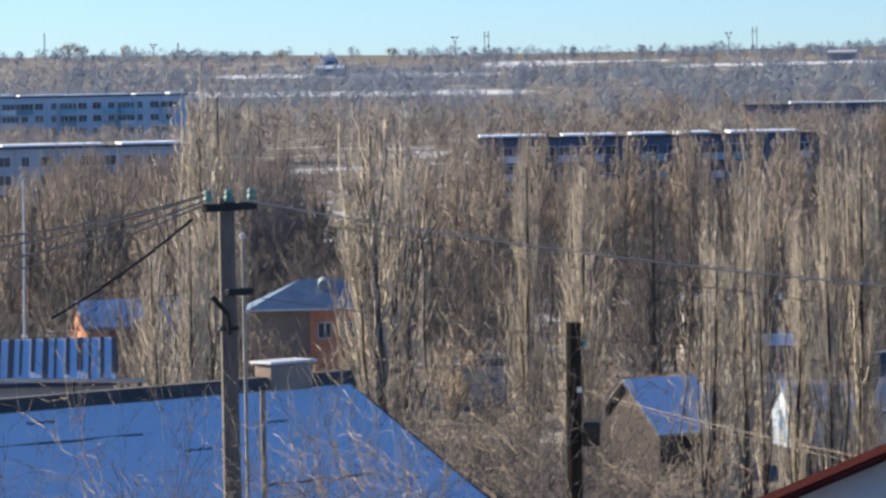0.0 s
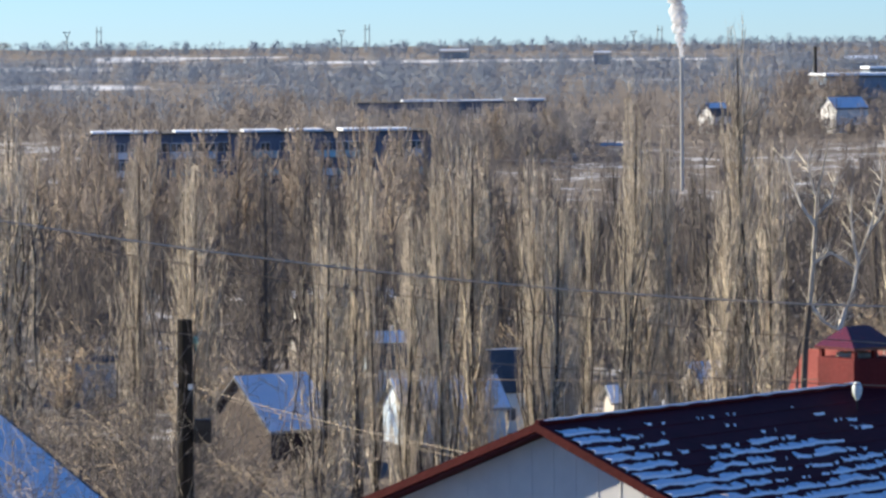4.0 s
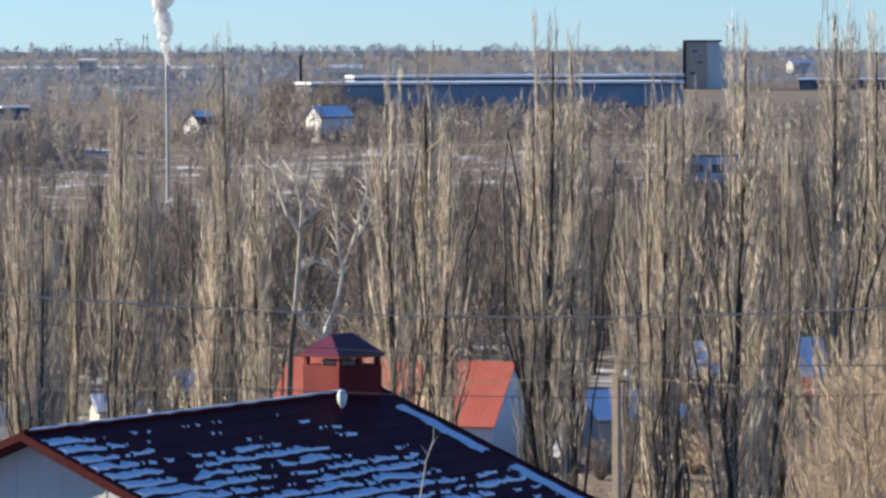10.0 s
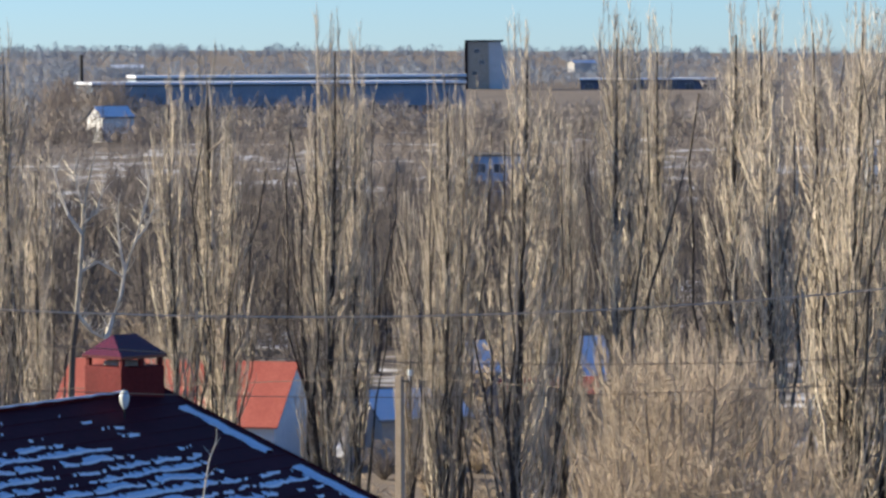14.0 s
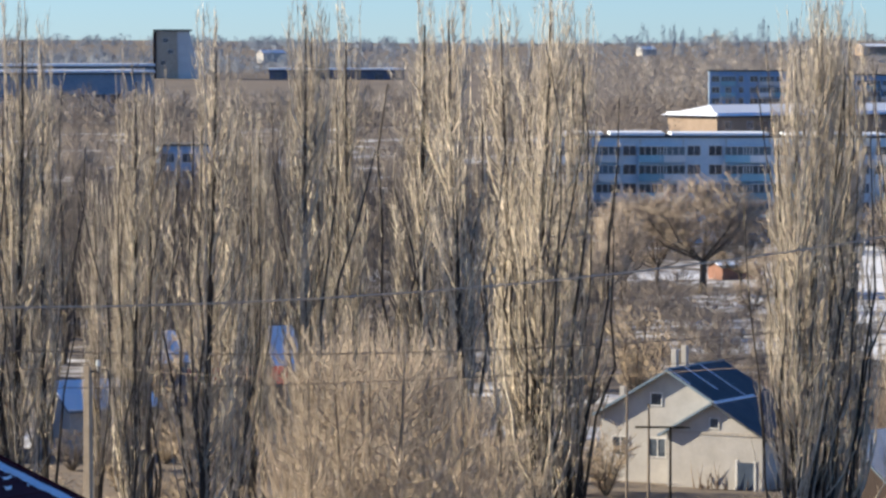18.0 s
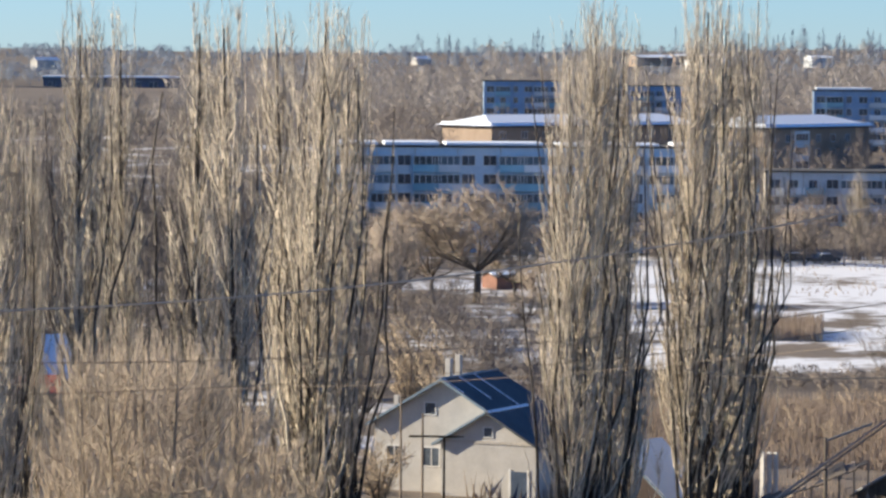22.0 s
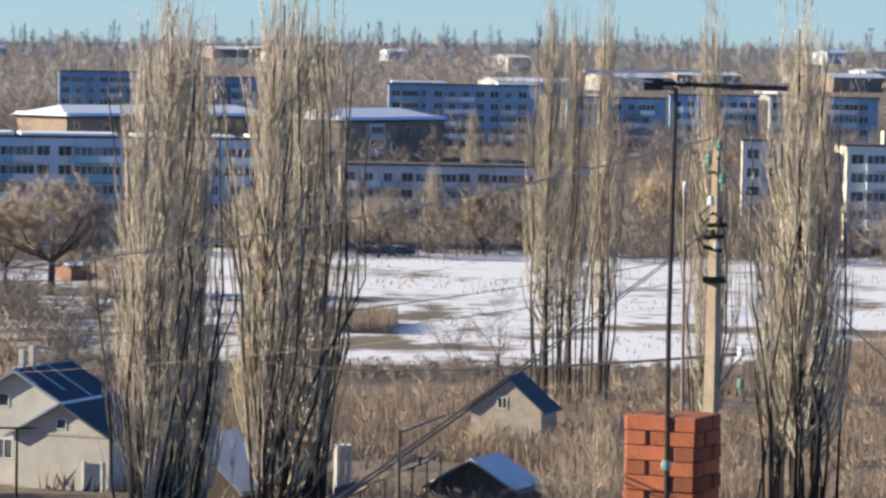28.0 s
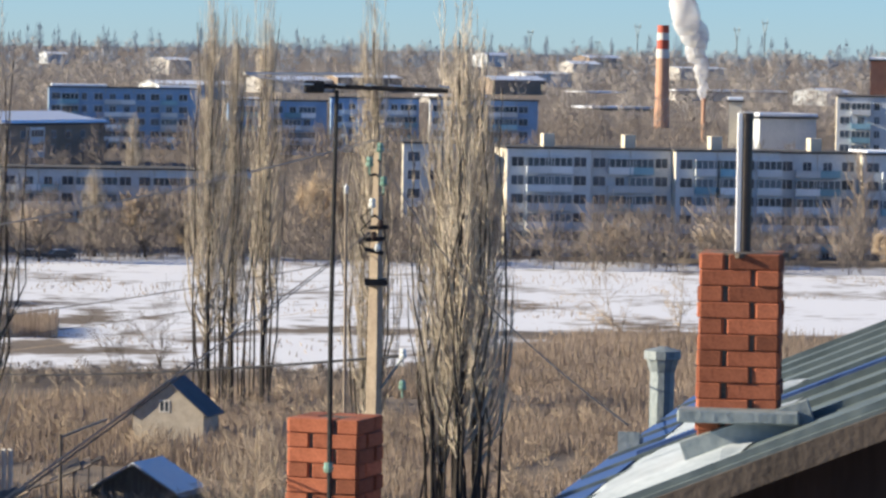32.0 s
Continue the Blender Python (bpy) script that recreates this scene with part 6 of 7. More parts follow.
def pole_concrete(b, d, drop, label, fittings):
    at = spot(b, d)
    z0 = ground_z(at.x, at.y)
    h = EYE - drop * d / 1000 - z0
    e = base("concrete_pole", pose(at.x, at.y, z0, 0, 0, -b * 0.0573), label, "utility pole")
    bm = bmesh.new()
    tube(bm, [(0, 0, -0.5), (0, 0, h - 2.2), (0, 0, h)], [0.13, 0.1, 0.085 if not fittings else 0.05], 4)
    bmesh.ops.rotate(bm, cent=(0, 0, 0), matrix=Matrix.Rotation(radians(14), 3, "Z"), verts=bm.verts)
    part("shaft", bm, POLE_CONCRETE, e)
    if fittings:
        for z, x in ((0.0, 0.03), (-0.18, -0.1), (-0.42, 0.08), (-0.7, -0.06)):
            insulator(e, (x, -0.12, h + z), GLASS_GREEN if z > -0.5 else PORCELAIN)
            part("hook", tube(bmesh.new(), [(0, 0, h + z - 0.1), (x, -0.12, h + z - 0.11)], 0.018, 6), IRON, e)
        for z in (-0.95, -1.1, -1.25):
            tilt = Matrix.Translation((0.03 * math.sin(z * 31), -0.12, h + z)) @ Matrix.Rotation(0.5 * math.sin(z * 23), 4, "Y")
            part("switch_blade", box(bmesh.new(), -0.13, -0.04, -0.025, 0.12, 0.04, 0.03, m=tilt, bevel=0.01), IRON, e)
            part("switch_cap", lathe(bmesh.new(), [(0.02, h + z), (0.045, h + z + 0.03), (0.03, h + z + 0.1)], 7, (0.07 * math.cos(z * 19), -0.16, 0)), PORCELAIN if z < -1.2 else BROWN_DARK, e)
            part("jumper", tube(bmesh.new(), [(-0.12, -0.14, h + z), (-0.2, -0.18, h + z + 0.12), (-0.08, -0.14, h + z + 0.24)], 0.012, 5), IRON, e)
        part("clamp_band", box(bmesh.new(), -0.14, -0.14, h - 1.68, 0.14, 0.14, h - 1.6), IRON, e)
        part("bracket_arm", tube(bmesh.new(), [(0.08, 0, h - 3.0), (0.34, -0.1, h - 2.62)], 0.018, 6), ZINC, e)
        insulator(e, (0.36, -0.1, h - 2.6), PORCELAIN)
        insulator(e, (0.36, -0.1, h - 3.0), GLASS_GREEN)
    else:
        part("hook", tube(bmesh.new(), [(0, 0, h - 0.1), (0.2, -0.1, h - 0.1), (0.2, -0.1, h)], 0.018, 6), IRON, e)
        insulator(e, (0.2, -0.1, h), PORCELAIN)
    return at, h + z0


PC, PC_TOP = pole_concrete(595, 50, 24.5, "pale concrete pole with insulators, switch gear and hooks", True)
PD, PD_TOP = pole_concrete(272, 77, 82, "pale concrete pole among the poplars", False)


def aerial():
    at = spot(583.8, 19.55)
    z0, z1 = EYE - 0.13 * 19.55, EYE - 0.009 * 19.55
    e = base("aerial_mast", pose(at.x, at.y, z0, 0, 0, -33.5), "tall thin steel mast carrying a dark television aerial", "aerial")
    h = z1 - z0
    part("mast", tube(bmesh.new(), [(0.01, 0, 0), (0.0, 0, h * 0.5), (0.012, 0, h)], [0.014, 0.012, 0.01], 8), IRON, e)
    part("boom", tube(bmesh.new(), [(-0.14, 0.02, h + 0.02), (0.56, -0.03, h + 0.005)], 0.012, 8), IRON, e)
    part("balun_box", box(bmesh.new(), -0.15, -0.03, h - 0.015, -0.05, 0.05, h + 0.045, bevel=0.006), IRON, e)
    for x, w in ((-0.1, 0.46), (0.05, 0.3), (0.18, 0.28), (0.3, 0.27), (0.42, 0.26), (0.54, 0.25)):
        part("element", tube(bmesh.new(), [(x - w * 0.12, -w * 0.7, h + 0.03), (x + w * 0.12, w * 0.7, h + 0.02)], 0.005, 6), STEEL, e)
    part("reflector_rod", tube(bmesh.new(), [(-0.44, -0.2, h + 0.075), (0.14, 0.12, h + 0.08)], 0.006, 6), FRAME, e)
    part("stay", tube(bmesh.new(), [(-0.42, -0.2, h + 0.07), (-0.12, 0.0, h + 0.02)], 0.004, 6), STEEL, e)
    part("mast_clip", lathe(bmesh.new(), [(0.02, 0.47), (0.026, 0.49), (0.02, 0.52)], 8), GLASS_GREEN, e)
    at = spot(589, 20.5)
    e = base("pale_rod", pose(at.x, at.y, EYE - 0.1 * 20.5, 0, 0, 0), "thin pale wooden rod standing behind the chimney", "rod")
    part("rod", tube(bmesh.new(), [(0.03, 0, -6), (-0.045, 0, EYE - 0.035 * 20.5 - (EYE - 0.1 * 20.5))], [0.012, 0.008], 6), WOOD, e)
    part("tip", lathe(bmesh.new(), [(0.008, 1.33), (0.012, 1.36), (0.004, 1.38)], 6, (-0.045, 0, 0)), STEEL, e)


aerial()


def low_house():
    """The house whose chimney carries the mast: only the chimney rises into view."""
    at = spot(585.5, 21.5)
    gable_house("tiled_house", (at.x, at.y), 45, 7.0, 5.2, 26.9, 24, "low house with grey sheet roof under the chimney", PLASTER, SLATE, foot=20.5)


low_house()


def wire(name, p0, p1, sag, r, label, material=None, n=14):
    p0, p1 = Vector(p0), Vector(p1)
    pts = [p0.lerp(p1, k / n) - Vector((0, 0, 4 * sag * (k / n) * (1 - k / n))) for k in range(n + 1)]
    ob = new(name, mesh_of(name, tube(bmesh.new(), pts, r, 5), material or WIRE))
    tagged(ob, label, "cable", "overhead wires")


def wires():
    pale = "pale aluminium overhead wire sagging between poles"
    a, c = Vector((PA.x, PA.y, PA_TOP)), Vector((PC.x, PC.y, PC_TOP))
    wire("overhead_wire", a, c + Vector((0, 0, 0.16)), 1.62, 0.01, pale, PALE_WIRE, n=24)
    wire("overhead_wire", a - Vector((0, 0, 0.1)), c - Vector((0, 0, 1.3)), 1.4, 0.006, pale, n=24)
    wire("overhead_wire", a - Vector((0, 0, 1.0)), c - Vector((0, 0, 1.6)), 1.15, 0.005, pale, n=24)
    wire("overhead_wire", Vector((PD.x, PD.y, PD_TOP)), Vector((PC.x, PC.y, PC_TOP - 1.9)), 0.6, 0.003, pale)
    wire("overhead_wire", Vector((PD.x, PD.y, PD_TOP)), spot(-20, 95, 76), 0.4, 0.008, pale)
    a = Vector((PA.x, PA.y, PA_TOP + 0.03))
    for drop, r, dz in ((41.9, 0.011, 0), (50.4, 0.011, -0.06), (46, 0.01, 0.0), (55, 0.009, -0.1)):
        wire("overhead_wire", a + Vector((-0.2, 0, dz)), spot(-140, 36, drop + 3), 0.1, r, pale)
    wire("overhead_wire", a + Vector((-0.35, 0, -0.25)), spot(-99, 42, 64), 0.05, 0.016, "dark twisted cable running down to a house", IRON)
    wire("overhead_wire", Vector((PB.x - 0.15, PB.y, PB_TOP - 1.0)), spot(-35, 52, 98), 0.15, 0.008, "pale service cable running to a house")
    wire("overhead_wire", Vector((PB.x + 0.05, PB.y, PB_TOP - 1.0)), spot(170, 47, 114), 0.15, 0.005, "pale service cable running to the red house")
    wire("overhead_wire", Vector((PB.x + 0.05, PB.y, PB_TOP - 1.05)), spot(215, 50, 122), 0.25, 0.005, "pale service cable running to the red house")
    wire("overhead_wire", Vector((PC.x - 0.1, PC.y, PC_TOP - 1.0)), spot(488, 14, 124), 0.02, 0.006, "thick twisted cable running down from the pole", WOOD)
    wire("overhead_wire", Vector((PC.x - 0.1, PC.y, PC_TOP - 1.02)), spot(488.6, 14.1, 124.9), 0.03, 0.0045, "thick twisted cable running down from the pole", IRON)
    wire("overhead_wire", Vector((PC.x + 0.1, PC.y, PC_TOP - 0.15)), spot(659.5, 21.4, 92.5), 0.25, 0.006, "dark service cable running to the metal roof", IRON)
    wire("overhead_wire", Vector((PC.x + 0.36, PC.y, PC_TOP - 2.6)), spot(480, 160, 80), 0.3, 0.02, "dark service cable crossing the valley", IRON)


wires()


# ---- houses of the valley ----
def cottage(b, d, drop, heading, length, width, pitch, label, wall, roof, snow=(0, 0), windows=(), gable=None, chimneys=(), name="village_house", trim=None):
    at = spot(b, d)
    h = gable_house(name, (at.x, at.y), heading, length, width, EYE - drop * d / 1000, pitch, label, wall, roof, snow, gable=gable, trim=trim)
    g = h.matrix_basis.translation.z
    for side, along, z, w, hh in windows:
        if side == "gable":
            m = Matrix.Translation((-length / 2 - 0.004, along, z + 0.3)) @ Matrix.Rotation(-math.pi / 2, 4, "Z")
        else:
            m = Matrix.Translation((along, -width / 2 - 0.004, z + 0.3))
        put_window(h, m, w, hh, 2)
    top = EYE - drop * d / 1000 - g
    for x, y, hh in chimneys:
        stovepipe(h, x, y, top - abs(y) * math.tan(radians(pitch)) - 0.4, top + hh, 0.22, WHITE_BRICK, "chimney")
    return h


def white_house():
    """The white brick house with a wing whose gable stands beside the main one."""
    d, hd = 266, 40.0
    at = spot(419, d)
    u, w = Vector((math.cos(radians(hd)), math.sin(radians(hd)))), 10.4
    mid = Vector((at.x, at.y)) + u * 4.2
    h = gable_house("white_brick_house", mid, hd, 8.0, w, EYE - 0.083 * d, 30, "white brick house with two gables and dark blue roof", WHITE_BRICK, ROOF_DARK, (0, 0), eave=0.5, verge=0.5, trim=ROOF_BLUE)
    g = ground_z(mid.x, mid.y) - 0.3
    top = EYE - 0.083 * d - g
    # the wing: a lower gable to the right, its face 0.6 m proud
    wing_w, wing_top, x0 = 7.0, EYE - 0.0902 * d - g, -5.4
    yc = -4.0
    wt = wing_top - wing_w / 2 * math.tan(radians(30))
    m = Matrix(((0, 1, 0, x0), (1, 0, 0, yc), (0, 0, 1, 0), (0, 0, 0, 1)))
    part("wing_wall", solid(bmesh.new(), [(-wing_w / 2, 0), (wing_w / 2, 0), (wing_w / 2, wt), (0, wing_top - 0.12), (-wing_w / 2, wt)], 6.0, m), WHITE_BRICK, h)
    for side in (-1, 1):
        mm = Matrix(((0, 1, 0, x0 - 0.5), (side, 0, 0, yc), (0, 0, 1, 0), (0, 0, 0, 1)))
        half = wing_w / 2 + 0.5
        z = wing_top - half * math.tan(radians(30))
        # Right slope takes the darker sheet: shade painted in by side.
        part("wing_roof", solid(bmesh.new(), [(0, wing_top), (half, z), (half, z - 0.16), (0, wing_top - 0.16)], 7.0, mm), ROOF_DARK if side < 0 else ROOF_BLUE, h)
    turn = Matrix.Rotation(-math.pi / 2, 4, "Z")
    for y, z, ww, hh, x in ((3.7, 2.1, 1.3, 1.35, -4.004), (0.9, 2.1, 1.3, 1.35, -4.004), (1.0, 5.6, 0.9, 0.9, -4.004), (-4.0, 4.4, 0.75, 0.75, x0 - 0.004)):
        put_window(h, Matrix.Translation((x, y, z)) @ turn, ww, hh, 2 if ww > 1 else 1)
    bm = bmesh.new()
    box(bm, x0 - 0.05, -6.9, 0.3, x0 + 0.02, -5.7, 2.25)
    part("door", bm, TEAL, h, "dark teal door in a white frame")
    for y0, y1 in ((-7.05, -6.9), (-5.7, -5.55)):
        part("door_jamb", box(bmesh.new(), x0 - 0.06, y0, 0.3, x0 + 0.02, y1, 2.4), FRAME, h)
    part("string_course", box(bmesh.new(), x0 - 0.05, yc - wing_w / 2, wt - 0.2, x0 + 0.01, yc + wing_w / 2, wt), PLASTER, h)
    for x, y, up in ((-2.2, 0.5, 1.5), (-1.5, 0.1, 1.5), (-2.6, 4.2, 1.0)):
        bm = bmesh.new()
        zr = top - abs(y) * math.tan(radians(30))
        box(bm, x - 0.19, y - 0.19, zr - 0.3, x + 0.19, y + 0.19, zr + up, bevel=0.02)
        part("chimney", bm, WHITE_BRICK, h)
    for k in range(3):
        part("snow_strip", slope_slab(bmesh.new(), -4.3 + 2.4 * k, -4.16 + 2.4 * k, 1.6 + 0.9 * k, radians(30), top + 0.06, 0.05, -1), SNOW, h, "thin strip of snow")
    part("wing_snow", solid(bmesh.new(), [(0, wing_top + 0.05), (0.2, wing_top + 0.05 - 0.2 * math.tan(radians(30))), (0.2, wing_top - 0.2 * math.tan(radians(30))), (0, wing_top)], 6.4, Matrix(((0, 1, 0, x0 - 0.3), (-1, 0, 0, yc), (0, 0, 1, 0), (0, 0, 0, 1)))), SNOW, h)


white_house()


def tee_post(b, d, top, arm, label):
    at = spot(b, d)
    z = ground_z(at.x, at.y)
    h = EYE - top * d / 1000 - z
    e = base("tee_post", pose(at.x, at.y, z, 0, 0, -25), label, "post")
    part("shaft", tube(bmesh.new(), [(0, 0, -0.3), (0, 0, h)], [0.09, 0.07], 7), WOOD_DARK if arm else WOOD, e)
    if arm:
        part("crossarm", box(bmesh.new(), -arm, -0.06, h - 0.12, arm * 0.4, 0.06, h, bevel=0.01), WOOD_DARK, e)
        part("arm_end", box(bmesh.new(), arm * 0.4, -0.05, h - 0.1, arm * 0.55, 0.05, h - 0.02), IRON, e)
    else:
        part("cap", tube(bmesh.new(), [(0, 0, h), (0, 0, h + 0.06)], 0.1, 7), WOOD_GREY, e)


tee_post(419.5, 245, 97.5, 2.2, "dark wooden tee post before the white house")
tee_post(408.5, 250, 86.5, 0, "thin grey post before the white house")
tee_post(414, 250, 92, 0, "thin pale post before the white house")



def hipped_house():
    """The orange brick house with a hipped sheet roof and a plastered wing under the same eaves."""
    at, d = spot(-49.5, 345), 345
    z = ground_z(at.x, at.y) - 0.3
    eave, ridge = EYE - 0.0633 * d - z, EYE - 0.0563 * d - z
    h = base("brick_house", pose(at.x, at.y, z, 0, 0, 2), "two-storey orange brick house with blue hipped sheet roof", "house")
    part("wing_wall", box(bmesh.new(), 0.3, 0.4, 0, 5.3, 8.4, eave - 0.02), BROWN_BRICK, h, "brown wing wall")
    part("wall", box(bmesh.new(), 5.3, 0.1, 0, 10.4, 8.4, eave - 0.02), ORANGE_BRICK, h)
    bm = bmesh.new()
    low = [bm.verts.new(p) for p in ((-0.2, -0.4, eave), (10.9, -0.4, eave), (10.9, 9.0, eave), (-0.2, 9.0, eave))]
    up = [bm.verts.new(p) for p in ((4.6, 4.2, ridge), (8.2, 4.2, ridge))]
    bm.faces.new((low[0], low[1], up[1], up[0])), bm.faces.new((low[1], low[2], up[1])), bm.faces.new((low[2], low[3], up[0], up[1])), bm.faces.new((low[3], low[0], up[0])), bm.faces.new(low[::-1])
    bmesh.ops.recalc_face_normals(bm, faces=bm.faces)
    part("roof", bm, ROOF_BLUE, h)
    part("gutter", tube(bmesh.new(), [(-0.3, -0.5, eave - 0.02), (11.0, -0.5, eave - 0.02)], 0.1, 6), SIDING, h, "white gutter")
    part("dormer", tube(bmesh.new(), [(6.6, 2.0, ridge - 0.5), (6.6, 4.2, ridge - 0.3)], 0.5, 10), ZINC, h, "rounded sheet dormer")
    part("chimney", box(bmesh.new(), 8.6, 3.6, ridge - 0.9, 9.3, 4.2, ridge + 0.9, bevel=0.02), TAR, h)
    for x in (6.6, 8.8):
        put_window(h, Matrix.Translation((x, 0.096, eave - 2.6)), 1.2, 1.4, 2)


hipped_house()
patchy = cottage(-104, 300, 69.5, 4, 12, 11, 27, "low house with patchy snow on its dark roof", PLASTER, ROOF_DARK, (0.93, 0.5), (("front", 0, 1.2, 1.2, 1.2),))
ptop = EYE - 0.0695 * 300 - patchy.matrix_basis.translation.z
for k in range(15):
    x = -6.1 + 0.86 * k
    part("roof_seam", slope_slab(bmesh.new(), x, x + 0.2 + 0.12 * (k % 3), 5.7 - 0.5 * (k % 4), radians(27), ptop + 0.13, 0.1, -1), ROOF_DARK, patchy)


def gas_pipe():
    """A pale gas pipe carried on posts behind the snowy house."""
    p0, p1 = spot(-125, 62, 79), spot(-76, 66, 80.5)
    e = base("gas_pipe", pose(0, 0, 0), "pale yellow overhead gas pipe on thin posts", "pipe")
    part("pipe", tube(bmesh.new(), [p0, p1], 0.035, 8), WHITE_BRICK, e)
    for f in (0.1, 0.62, 0.97):
        p = p0.lerp(p1, f)
        part("post", tube(bmesh.new(), [(p.x, p.y, ground_z(p.x, p.y) - 0.2), (p.x, p.y, p.z)], 0.03, 8), IRON, e)


gas_pipe()
cottage(-85, 390, 60, 20, 6, 6, 38, "small house with orange wall and snowy roof", ORANGE_BRICK, ROOF_BLUE, (0.9, 0))
cottage(-66, 400, 59.5, 30, 5, 6, 45, "steep sheet-roofed house in blue shade", PLASTER, ROOF_BLUE, (0.9, 0))
cottage(-46, 420, 62, 0, 9, 6, 26, "low house with a snowy roof", PLASTER, SLATE, (0.9, 0.9))
cottage(54, 285, 82.4, 30, 5.6, 8.6, 38, "small dark shed with smooth snow on its roof", BROWN_DARK, SLATE, (0.98, 0.9), name="village_shed")
# Bluish walls of the next three hold shade in their colour.
cottage(85, 335, 71.8, 2, 4.2, 6, 40, "bluish house with dark blue sheet roof", PANEL_BLUE, ROOF_DARK, (0.3, 0), chimneys=((0, 0.5, 0.5),))
cottage(98, 300, 83.5, 12, 8, 6, 34, "low bluish shed with snow on its roof", PANEL_BLUE, SLATE, (0.95, 0.9), name="village_shed")
cottage(117, 310, 76.5, 3, 5.6, 6, 42, "bluish house with a steep dark roof", PANEL_BLUE, ROOF_DARK, (0, 0.5), (("front", -1.2, 0.9, 1, 1.1), ("front", 1.2, 0.9, 1, 1.1)))
cottage(145, 300, 86, 5, 3.2, 3.5, 28, "tiny shed with snow on its roof", PLASTER, SLATE, (0.98, 0.9), name="village_shed")
cottage(164, 318, 80, 20, 3, 4, 36, "small shed with snow-blue roof", PLASTER, ROOF_BLUE, (0.9, 0.9), name="village_shed")
# The barn gable's blue is shade put into the wall colour.
cottage(217.5, 290, 77.6, -32, 17, 9.5, 40, "long barn with faded red roof and bluish gable", PANEL_BLUE, ROOF_RED, gable=PANEL_BLUE, name="red_barn")
cottage(274, 290, 85.5, 10, 7, 6, 30, "low house with snow-covered roof", PLASTER, SLATE, (0.95, 0.9))
cottage(319, 330, 72.3, 15, 3.0, 6.5, 45, "small house with snow-blue roof", DARK_WALL, ROOF_BLUE, (0.95, 0.9))
cottage(310, 322, 82.5, 0, 8, 5, 22, "long low shed with brick-red roof", BROWN_BRICK, ROOF_RED, name="village_shed")
cottage(469, 238, 98.5, 28, 4.2, 7.0, 40, "small garage with snow-blue roof and dark board walls", BROWN_DARK, ROOF_BLUE, (0.95, 0.9), name="village_shed")
cottage(545, 300, 82.3, 40, 3.6, 5.6, 40, "weathered grey house with steep dark blue roof", CONCRETE, ROOF_DARK, (0, 0), (("gable", 0.3, 2.8, 0.8, 0.9),))
cottage(538, 240, 103.5, 36, 4.0, 5.6, 30, "tumbledown shed with blue snow on its roof", WOOD_GREY, SLATE, (0.9, 0.9), name="village_shed")
cottage(503, 222, 117.5, 36, 5, 4, 24, "low shed with snow on its roof", WOOD_GREY, SLATE, (0.95, 0.9), name="village_shed")
cottage(435.5, 500, 55.6, 3, 5.5, 4, 14, "small red-brown brick shed by the snowfield", SHED_BRICK, TAR, (0.6, 0.5), name="village_shed")
cottage(73, 430, 60.5, 3, 10, 6, 20, "long pale shed with snow on its roof", WHITE_BRICK, SLATE, (0.9, 0.9), name="village_shed")
cottage(199.5, 955, 13.5, 20, 9, 7, 35, "white far house with snowy roof", SIDING, ROOF_DARK, (0.9, 0.5), (("gable", 0, 2, 1.5, 1.6),))
cottage(167, 955, 14.6, 30, 5.5, 5.5, 45, "white far house with dark steep roof", SIDING, ROOF_DARK, (0.4, 0.5))
for k in range(5):
    cottage(38 + 7 * k, 566, 46 + 0.4 * (k % 2), 3, 3.7, 6, 8, "low garage with snow on its flat roof", (PANEL, DARK_WALL, PANEL_BLUE)[k % 3], SLATE, (0.98, 0.98), name="garage")
cottage(17.5, 345, 76.8, 4, 8.4, 4, 8, "low pale-walled shed with dark flat roof", WHITE_BRICK, TAR, name="village_shed")
cottage(72, 395, 61.2, 3, 9.5, 5, 12, "long pale shed with thin snow on its roof", WHITE_BRICK, SLATE, (0.9, 0.5), name="village_shed")
cottage(289, 320, 73.5, 14, 3, 5, 40, "small shed with snow-blue roof among the poplars", DARK_WALL, SLATE, (0.95, 0.9), name="village_shed")
r2 = random.Random(12)
for k in range(7):
    b, d = r2.uniform(-115, 420), r2.uniform(1150, 2300)
    at = spot(b, d)
    g = ground_z(at.x, at.y)
    cottage(b, d, (EYE - g - r2.uniform(5, 7)) / d * 1000, r2.uniform(-20, 40), r2.uniform(8, 16), r2.uniform(6, 9), r2.uniform(18, 32), "far small house on the slope", (PLASTER, WHITE_BRICK, DARK_WALL)[k % 3], SLATE, (0.95, 0.9) if k % 3 else (0.5, 0), name="far_cottage")
for k in range(16):
    b, d = r2.uniform(430, 740), r2.uniform(1200, 2300)
    at = spot(b, d)
    g = ground_z(at.x, at.y)
    cottage(b, d, (EYE - g - r2.uniform(5, 8)) / d * 1000, r2.uniform(-10, 20), r2.uniform(12, 34), r2.uniform(9, 14), r2.uniform(6, 16), "far low hall on the slope", (PANEL, WHITE_BRICK, BROWN_BRICK)[k % 3], SLATE, (0.95, 0.9), name="far_hall")


def gate_posts():
    at = spot(502.3, 262)
    e = base("gate_posts", pose(at.x, at.y, ground_z(at.x, at.y), 0, 0, -29), "three cream-painted concrete gate slabs", "gate")
    for x in (-0.55, -0.12, 0.31):
        part("slab", box(bmesh.new(), -0.18, -0.08, -0.2, 0.18, 0.08, 3.5, m=Matrix.Translation((x, 0, 0)) @ Matrix.Rotation(radians(-42), 4, "Z"), bevel=0.03), WHITE_BRICK, e)


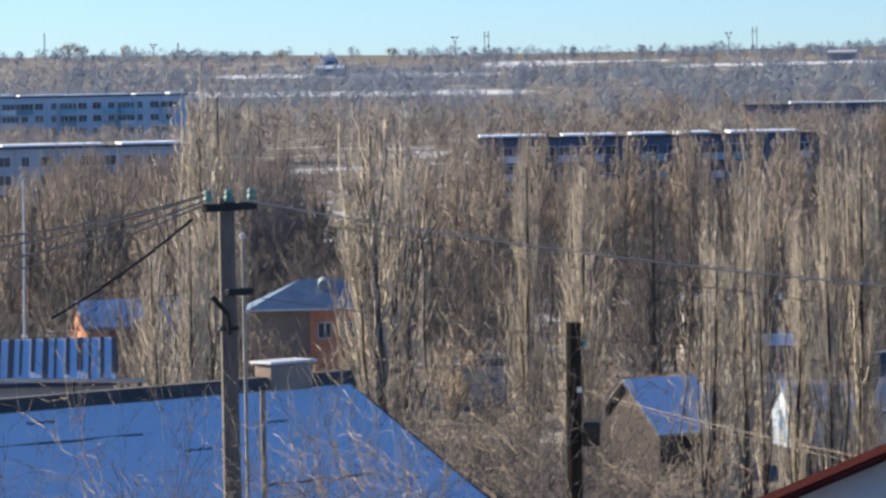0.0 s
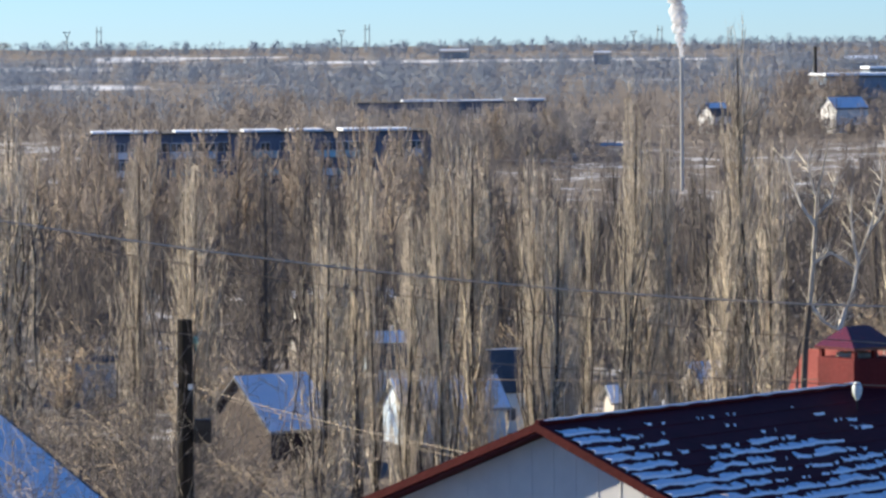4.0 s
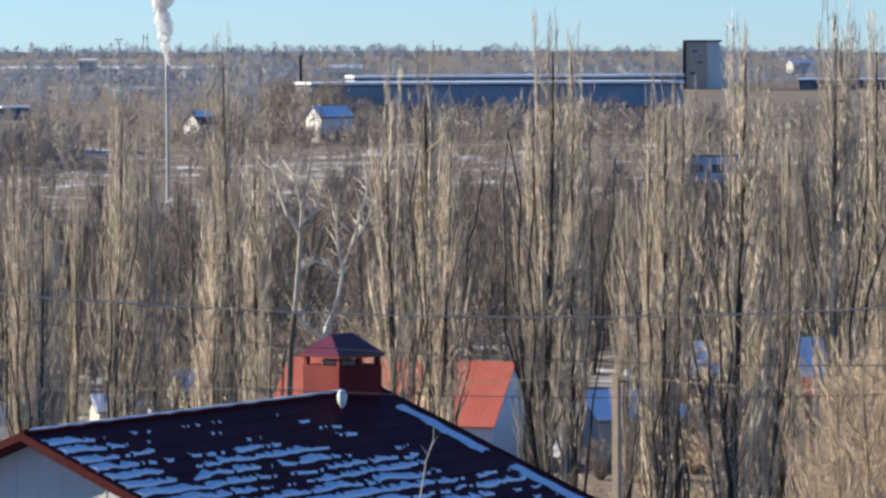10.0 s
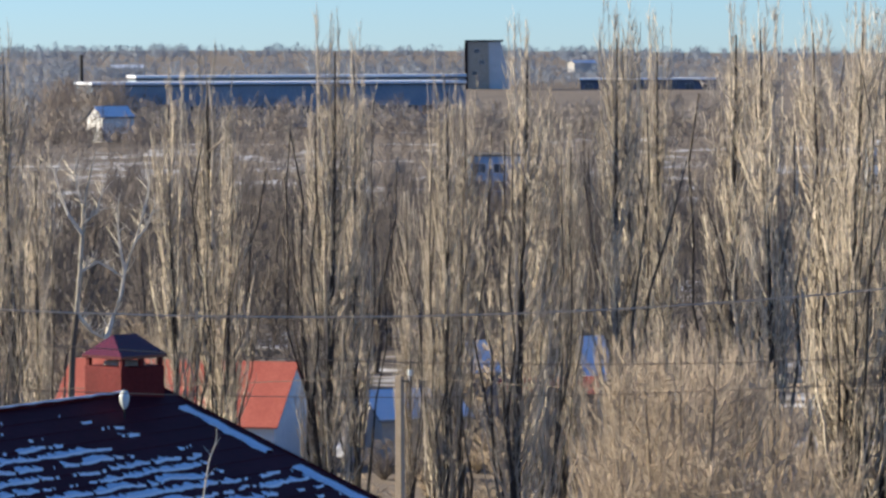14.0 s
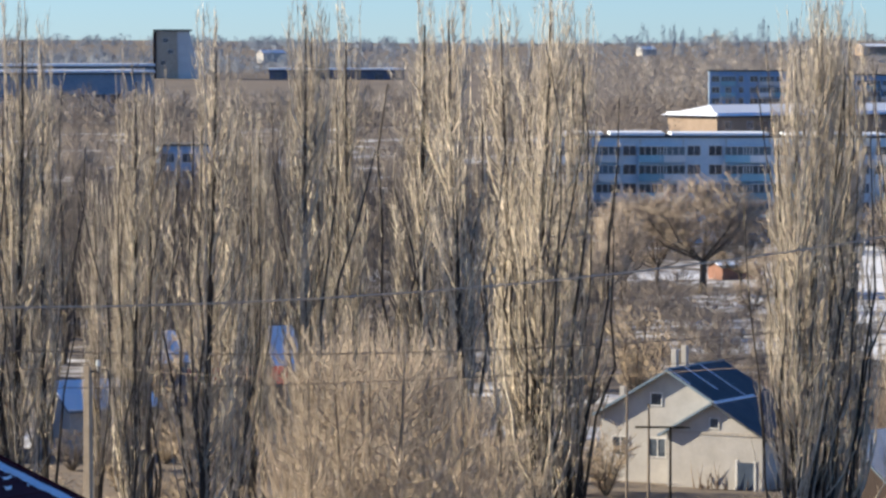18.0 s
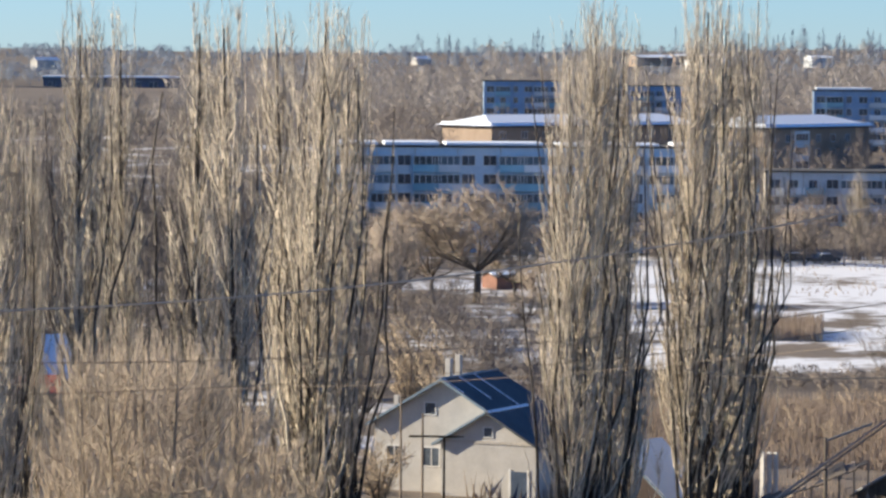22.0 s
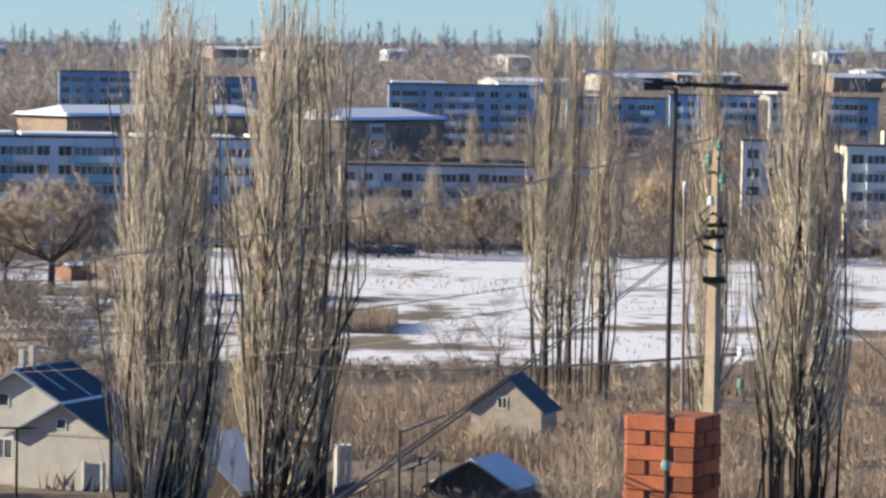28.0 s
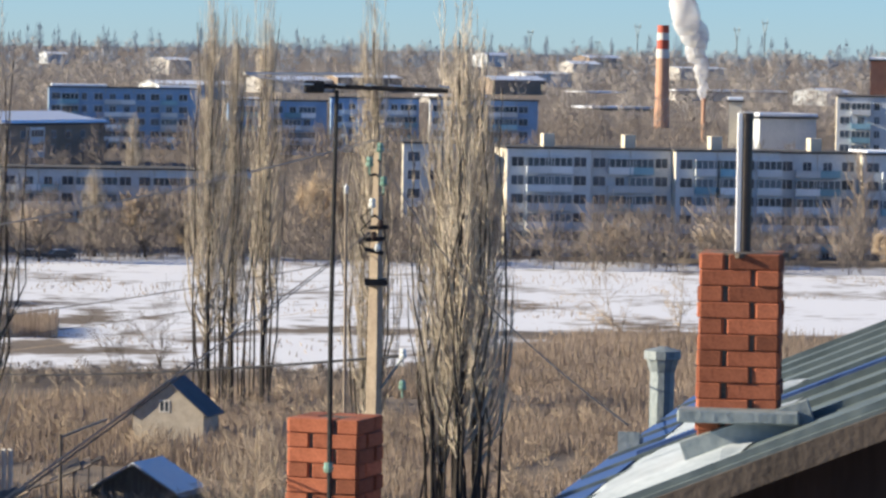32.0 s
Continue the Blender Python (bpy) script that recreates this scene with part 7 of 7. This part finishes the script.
def collapsed_shed():
    """A lean-to of old boards, its roof slid down to one side, with a post and a beam left standing."""
    at = spot(498, 236)
    z = ground_z(at.x, at.y)
    e = base("collapsed_shed", pose(at.x, at.y, z, 0, 0, -29.5), "collapsed grey board lean-to with a sagging roof", "shed")
    top = lambda x: EYE - 0.236 * (116.2 - 0.46 * x / 0.236) - z
    for k in range(11):
        x = 0.2 + 0.62 * k
        sag = 0.16 * math.sin(k * 1.9)
        part("roof_board", box(bmesh.new(), -0.34, -0.3, -0.05, 0.34, 3.2, 0.03, m=Matrix.Translation((x, 0.1 * math.sin(k * 2.3), top(x) + sag * 0.5)) @ Matrix.Rotation(-0.43, 4, "Y") @ Matrix.Rotation(0.1 * math.sin(k), 4, "X")), WOOD_GREY if k % 3 else WOOD, e)
    for k in range(9):
        x = 0.3 + 0.8 * k
        part("rafter", tube(bmesh.new(), [(x, 0.2, -0.2), (x + 0.1 * math.sin(k), 0.3, top(x) - 0.1)], 0.05, 5), WOOD, e)
    part("post", tube(bmesh.new(), [(4.3, -0.5, -0.3), (4.25, -0.5, EYE - 0.0968 * 236 - z)], [0.12, 0.09], 7), WOOD_GREY, e)
    part("beam", tube(bmesh.new(), [(4.25, -0.5, EYE - 0.0975 * 236 - z), (7.0, 1.0, EYE - 0.0935 * 236 - z)], 0.09, 6), CONCRETE, e)


collapsed_shed()
gate_posts()


def parked_car(b, d, turn, label):
    at = spot(b, d)
    e = base("parked_car", pose(at.x, at.y, ground_z(at.x, at.y) + 0.02, 0, 0, turn), label, "car", "cars on the far bank")
    part("body", solid(bmesh.new(), [(-2.1, 0.3), (2.1, 0.3), (2.15, 0.62), (2.0, 0.82), (1.1, 0.92), (-1.9, 0.95), (-2.15, 0.75)], 1.65, Matrix.Translation((0, -0.82, 0))), CAR_PAINT, e)
    part("cabin", solid(bmesh.new(), [(-1.75, 0.94), (1.0, 0.91), (0.4, 1.4), (-1.1, 1.43)], 1.45, Matrix.Translation((0, -0.72, 0))), GLASS, e, "dark glazed cabin")
    part("roof", box(bmesh.new(), -1.12, -0.7, 1.41, 0.42, 0.7, 1.47, bevel=0.02), SNOW, e, "car roof under a little snow")
    for x in (-1.35, 1.35):
        for y in (-0.86, 0.68):
            bm = bmesh.new()
            tube(bm, [(x, y, 0.31), (x, y + 0.18, 0.31)], 0.31, 14)
            w = part("wheel", bm, RUBBER, e)
            bm = bmesh.new()
            tube(bm, [(x, y - 0.01, 0.31), (x, y + 0.19, 0.31)], 0.17, 10)
            part("rim", bm, STEEL, w)
    for y in (-0.62, 0.62):
        part("headlight", box(bmesh.new(), 2.1, y - 0.14, 0.58, 2.17, y + 0.14, 0.72, bevel=0.02), PORCELAIN, e)


parked_car(508, 566, -20, "dark saloon car parked on the far bank")
parked_car(515.5, 566, 8, "dark saloon car parked on the far bank")


# ---- power lines on the skyline ----
def pylon(b, d, top, wide, label, twin=False):
    """A slim mast with a forked head, or a pair of bare posts tied by a bar."""
    at = spot(b, d)
    z = ground_z(at.x, at.y)
    h = EYE - top * d / 1000 - z
    e = base("pylon", pose(at.x, at.y, z, 0, 0, -b * 0.0573), label, "pylon", "power line on the skyline")
    s = 0.2 * d / 1500
    if twin:
        for x in (-1, 1):
            part("leg", tube(bmesh.new(), [(x * wide * 0.8, 0, -2), (x * wide * 0.7, 0, h)], s, 4), ZINC, e)
        part("crossarm", tube(bmesh.new(), [(-wide, 0, h * 0.8), (wide, 0, h * 0.8)], s * 0.7, 4), ZINC, e)
        return
    part("shaft", tube(bmesh.new(), [(0, 0, -2), (0, 0, h * 0.72)], [s * 1.9, s], 5), ZINC, e)
    for x in (-1, 1):
        part("prong", tube(bmesh.new(), [(0, 0, h * 0.6), (x * wide, 0, h)], s * 0.8, 4), ZINC, e)
    part("crossarm", tube(bmesh.new(), [(-wide * 1.3, 0, h * 0.93), (wide * 1.3, 0, h * 0.93)], s * 0.8, 4), ZINC, e)


for k, (b, top) in enumerate(((4, -5.0), (12, -6.0), (73, -4.8), (79.5, -6.0), (146.7, -3.8), (153.3, -5.0), (-72, -4.5))):
    pylon(b, 3000, top, 2.2, "thin grey power pylon far on the skyline", k % 2 == 1)
for b, d, top in ((633, 2500, -7), (660, 2500, -9), (685, 2500, -8.5), (692, 2500, -10.5), (650, 2600, -4.5)):
    pylon(b, d, top, 1.6, "thin grey power pylon on the wooded skyline")
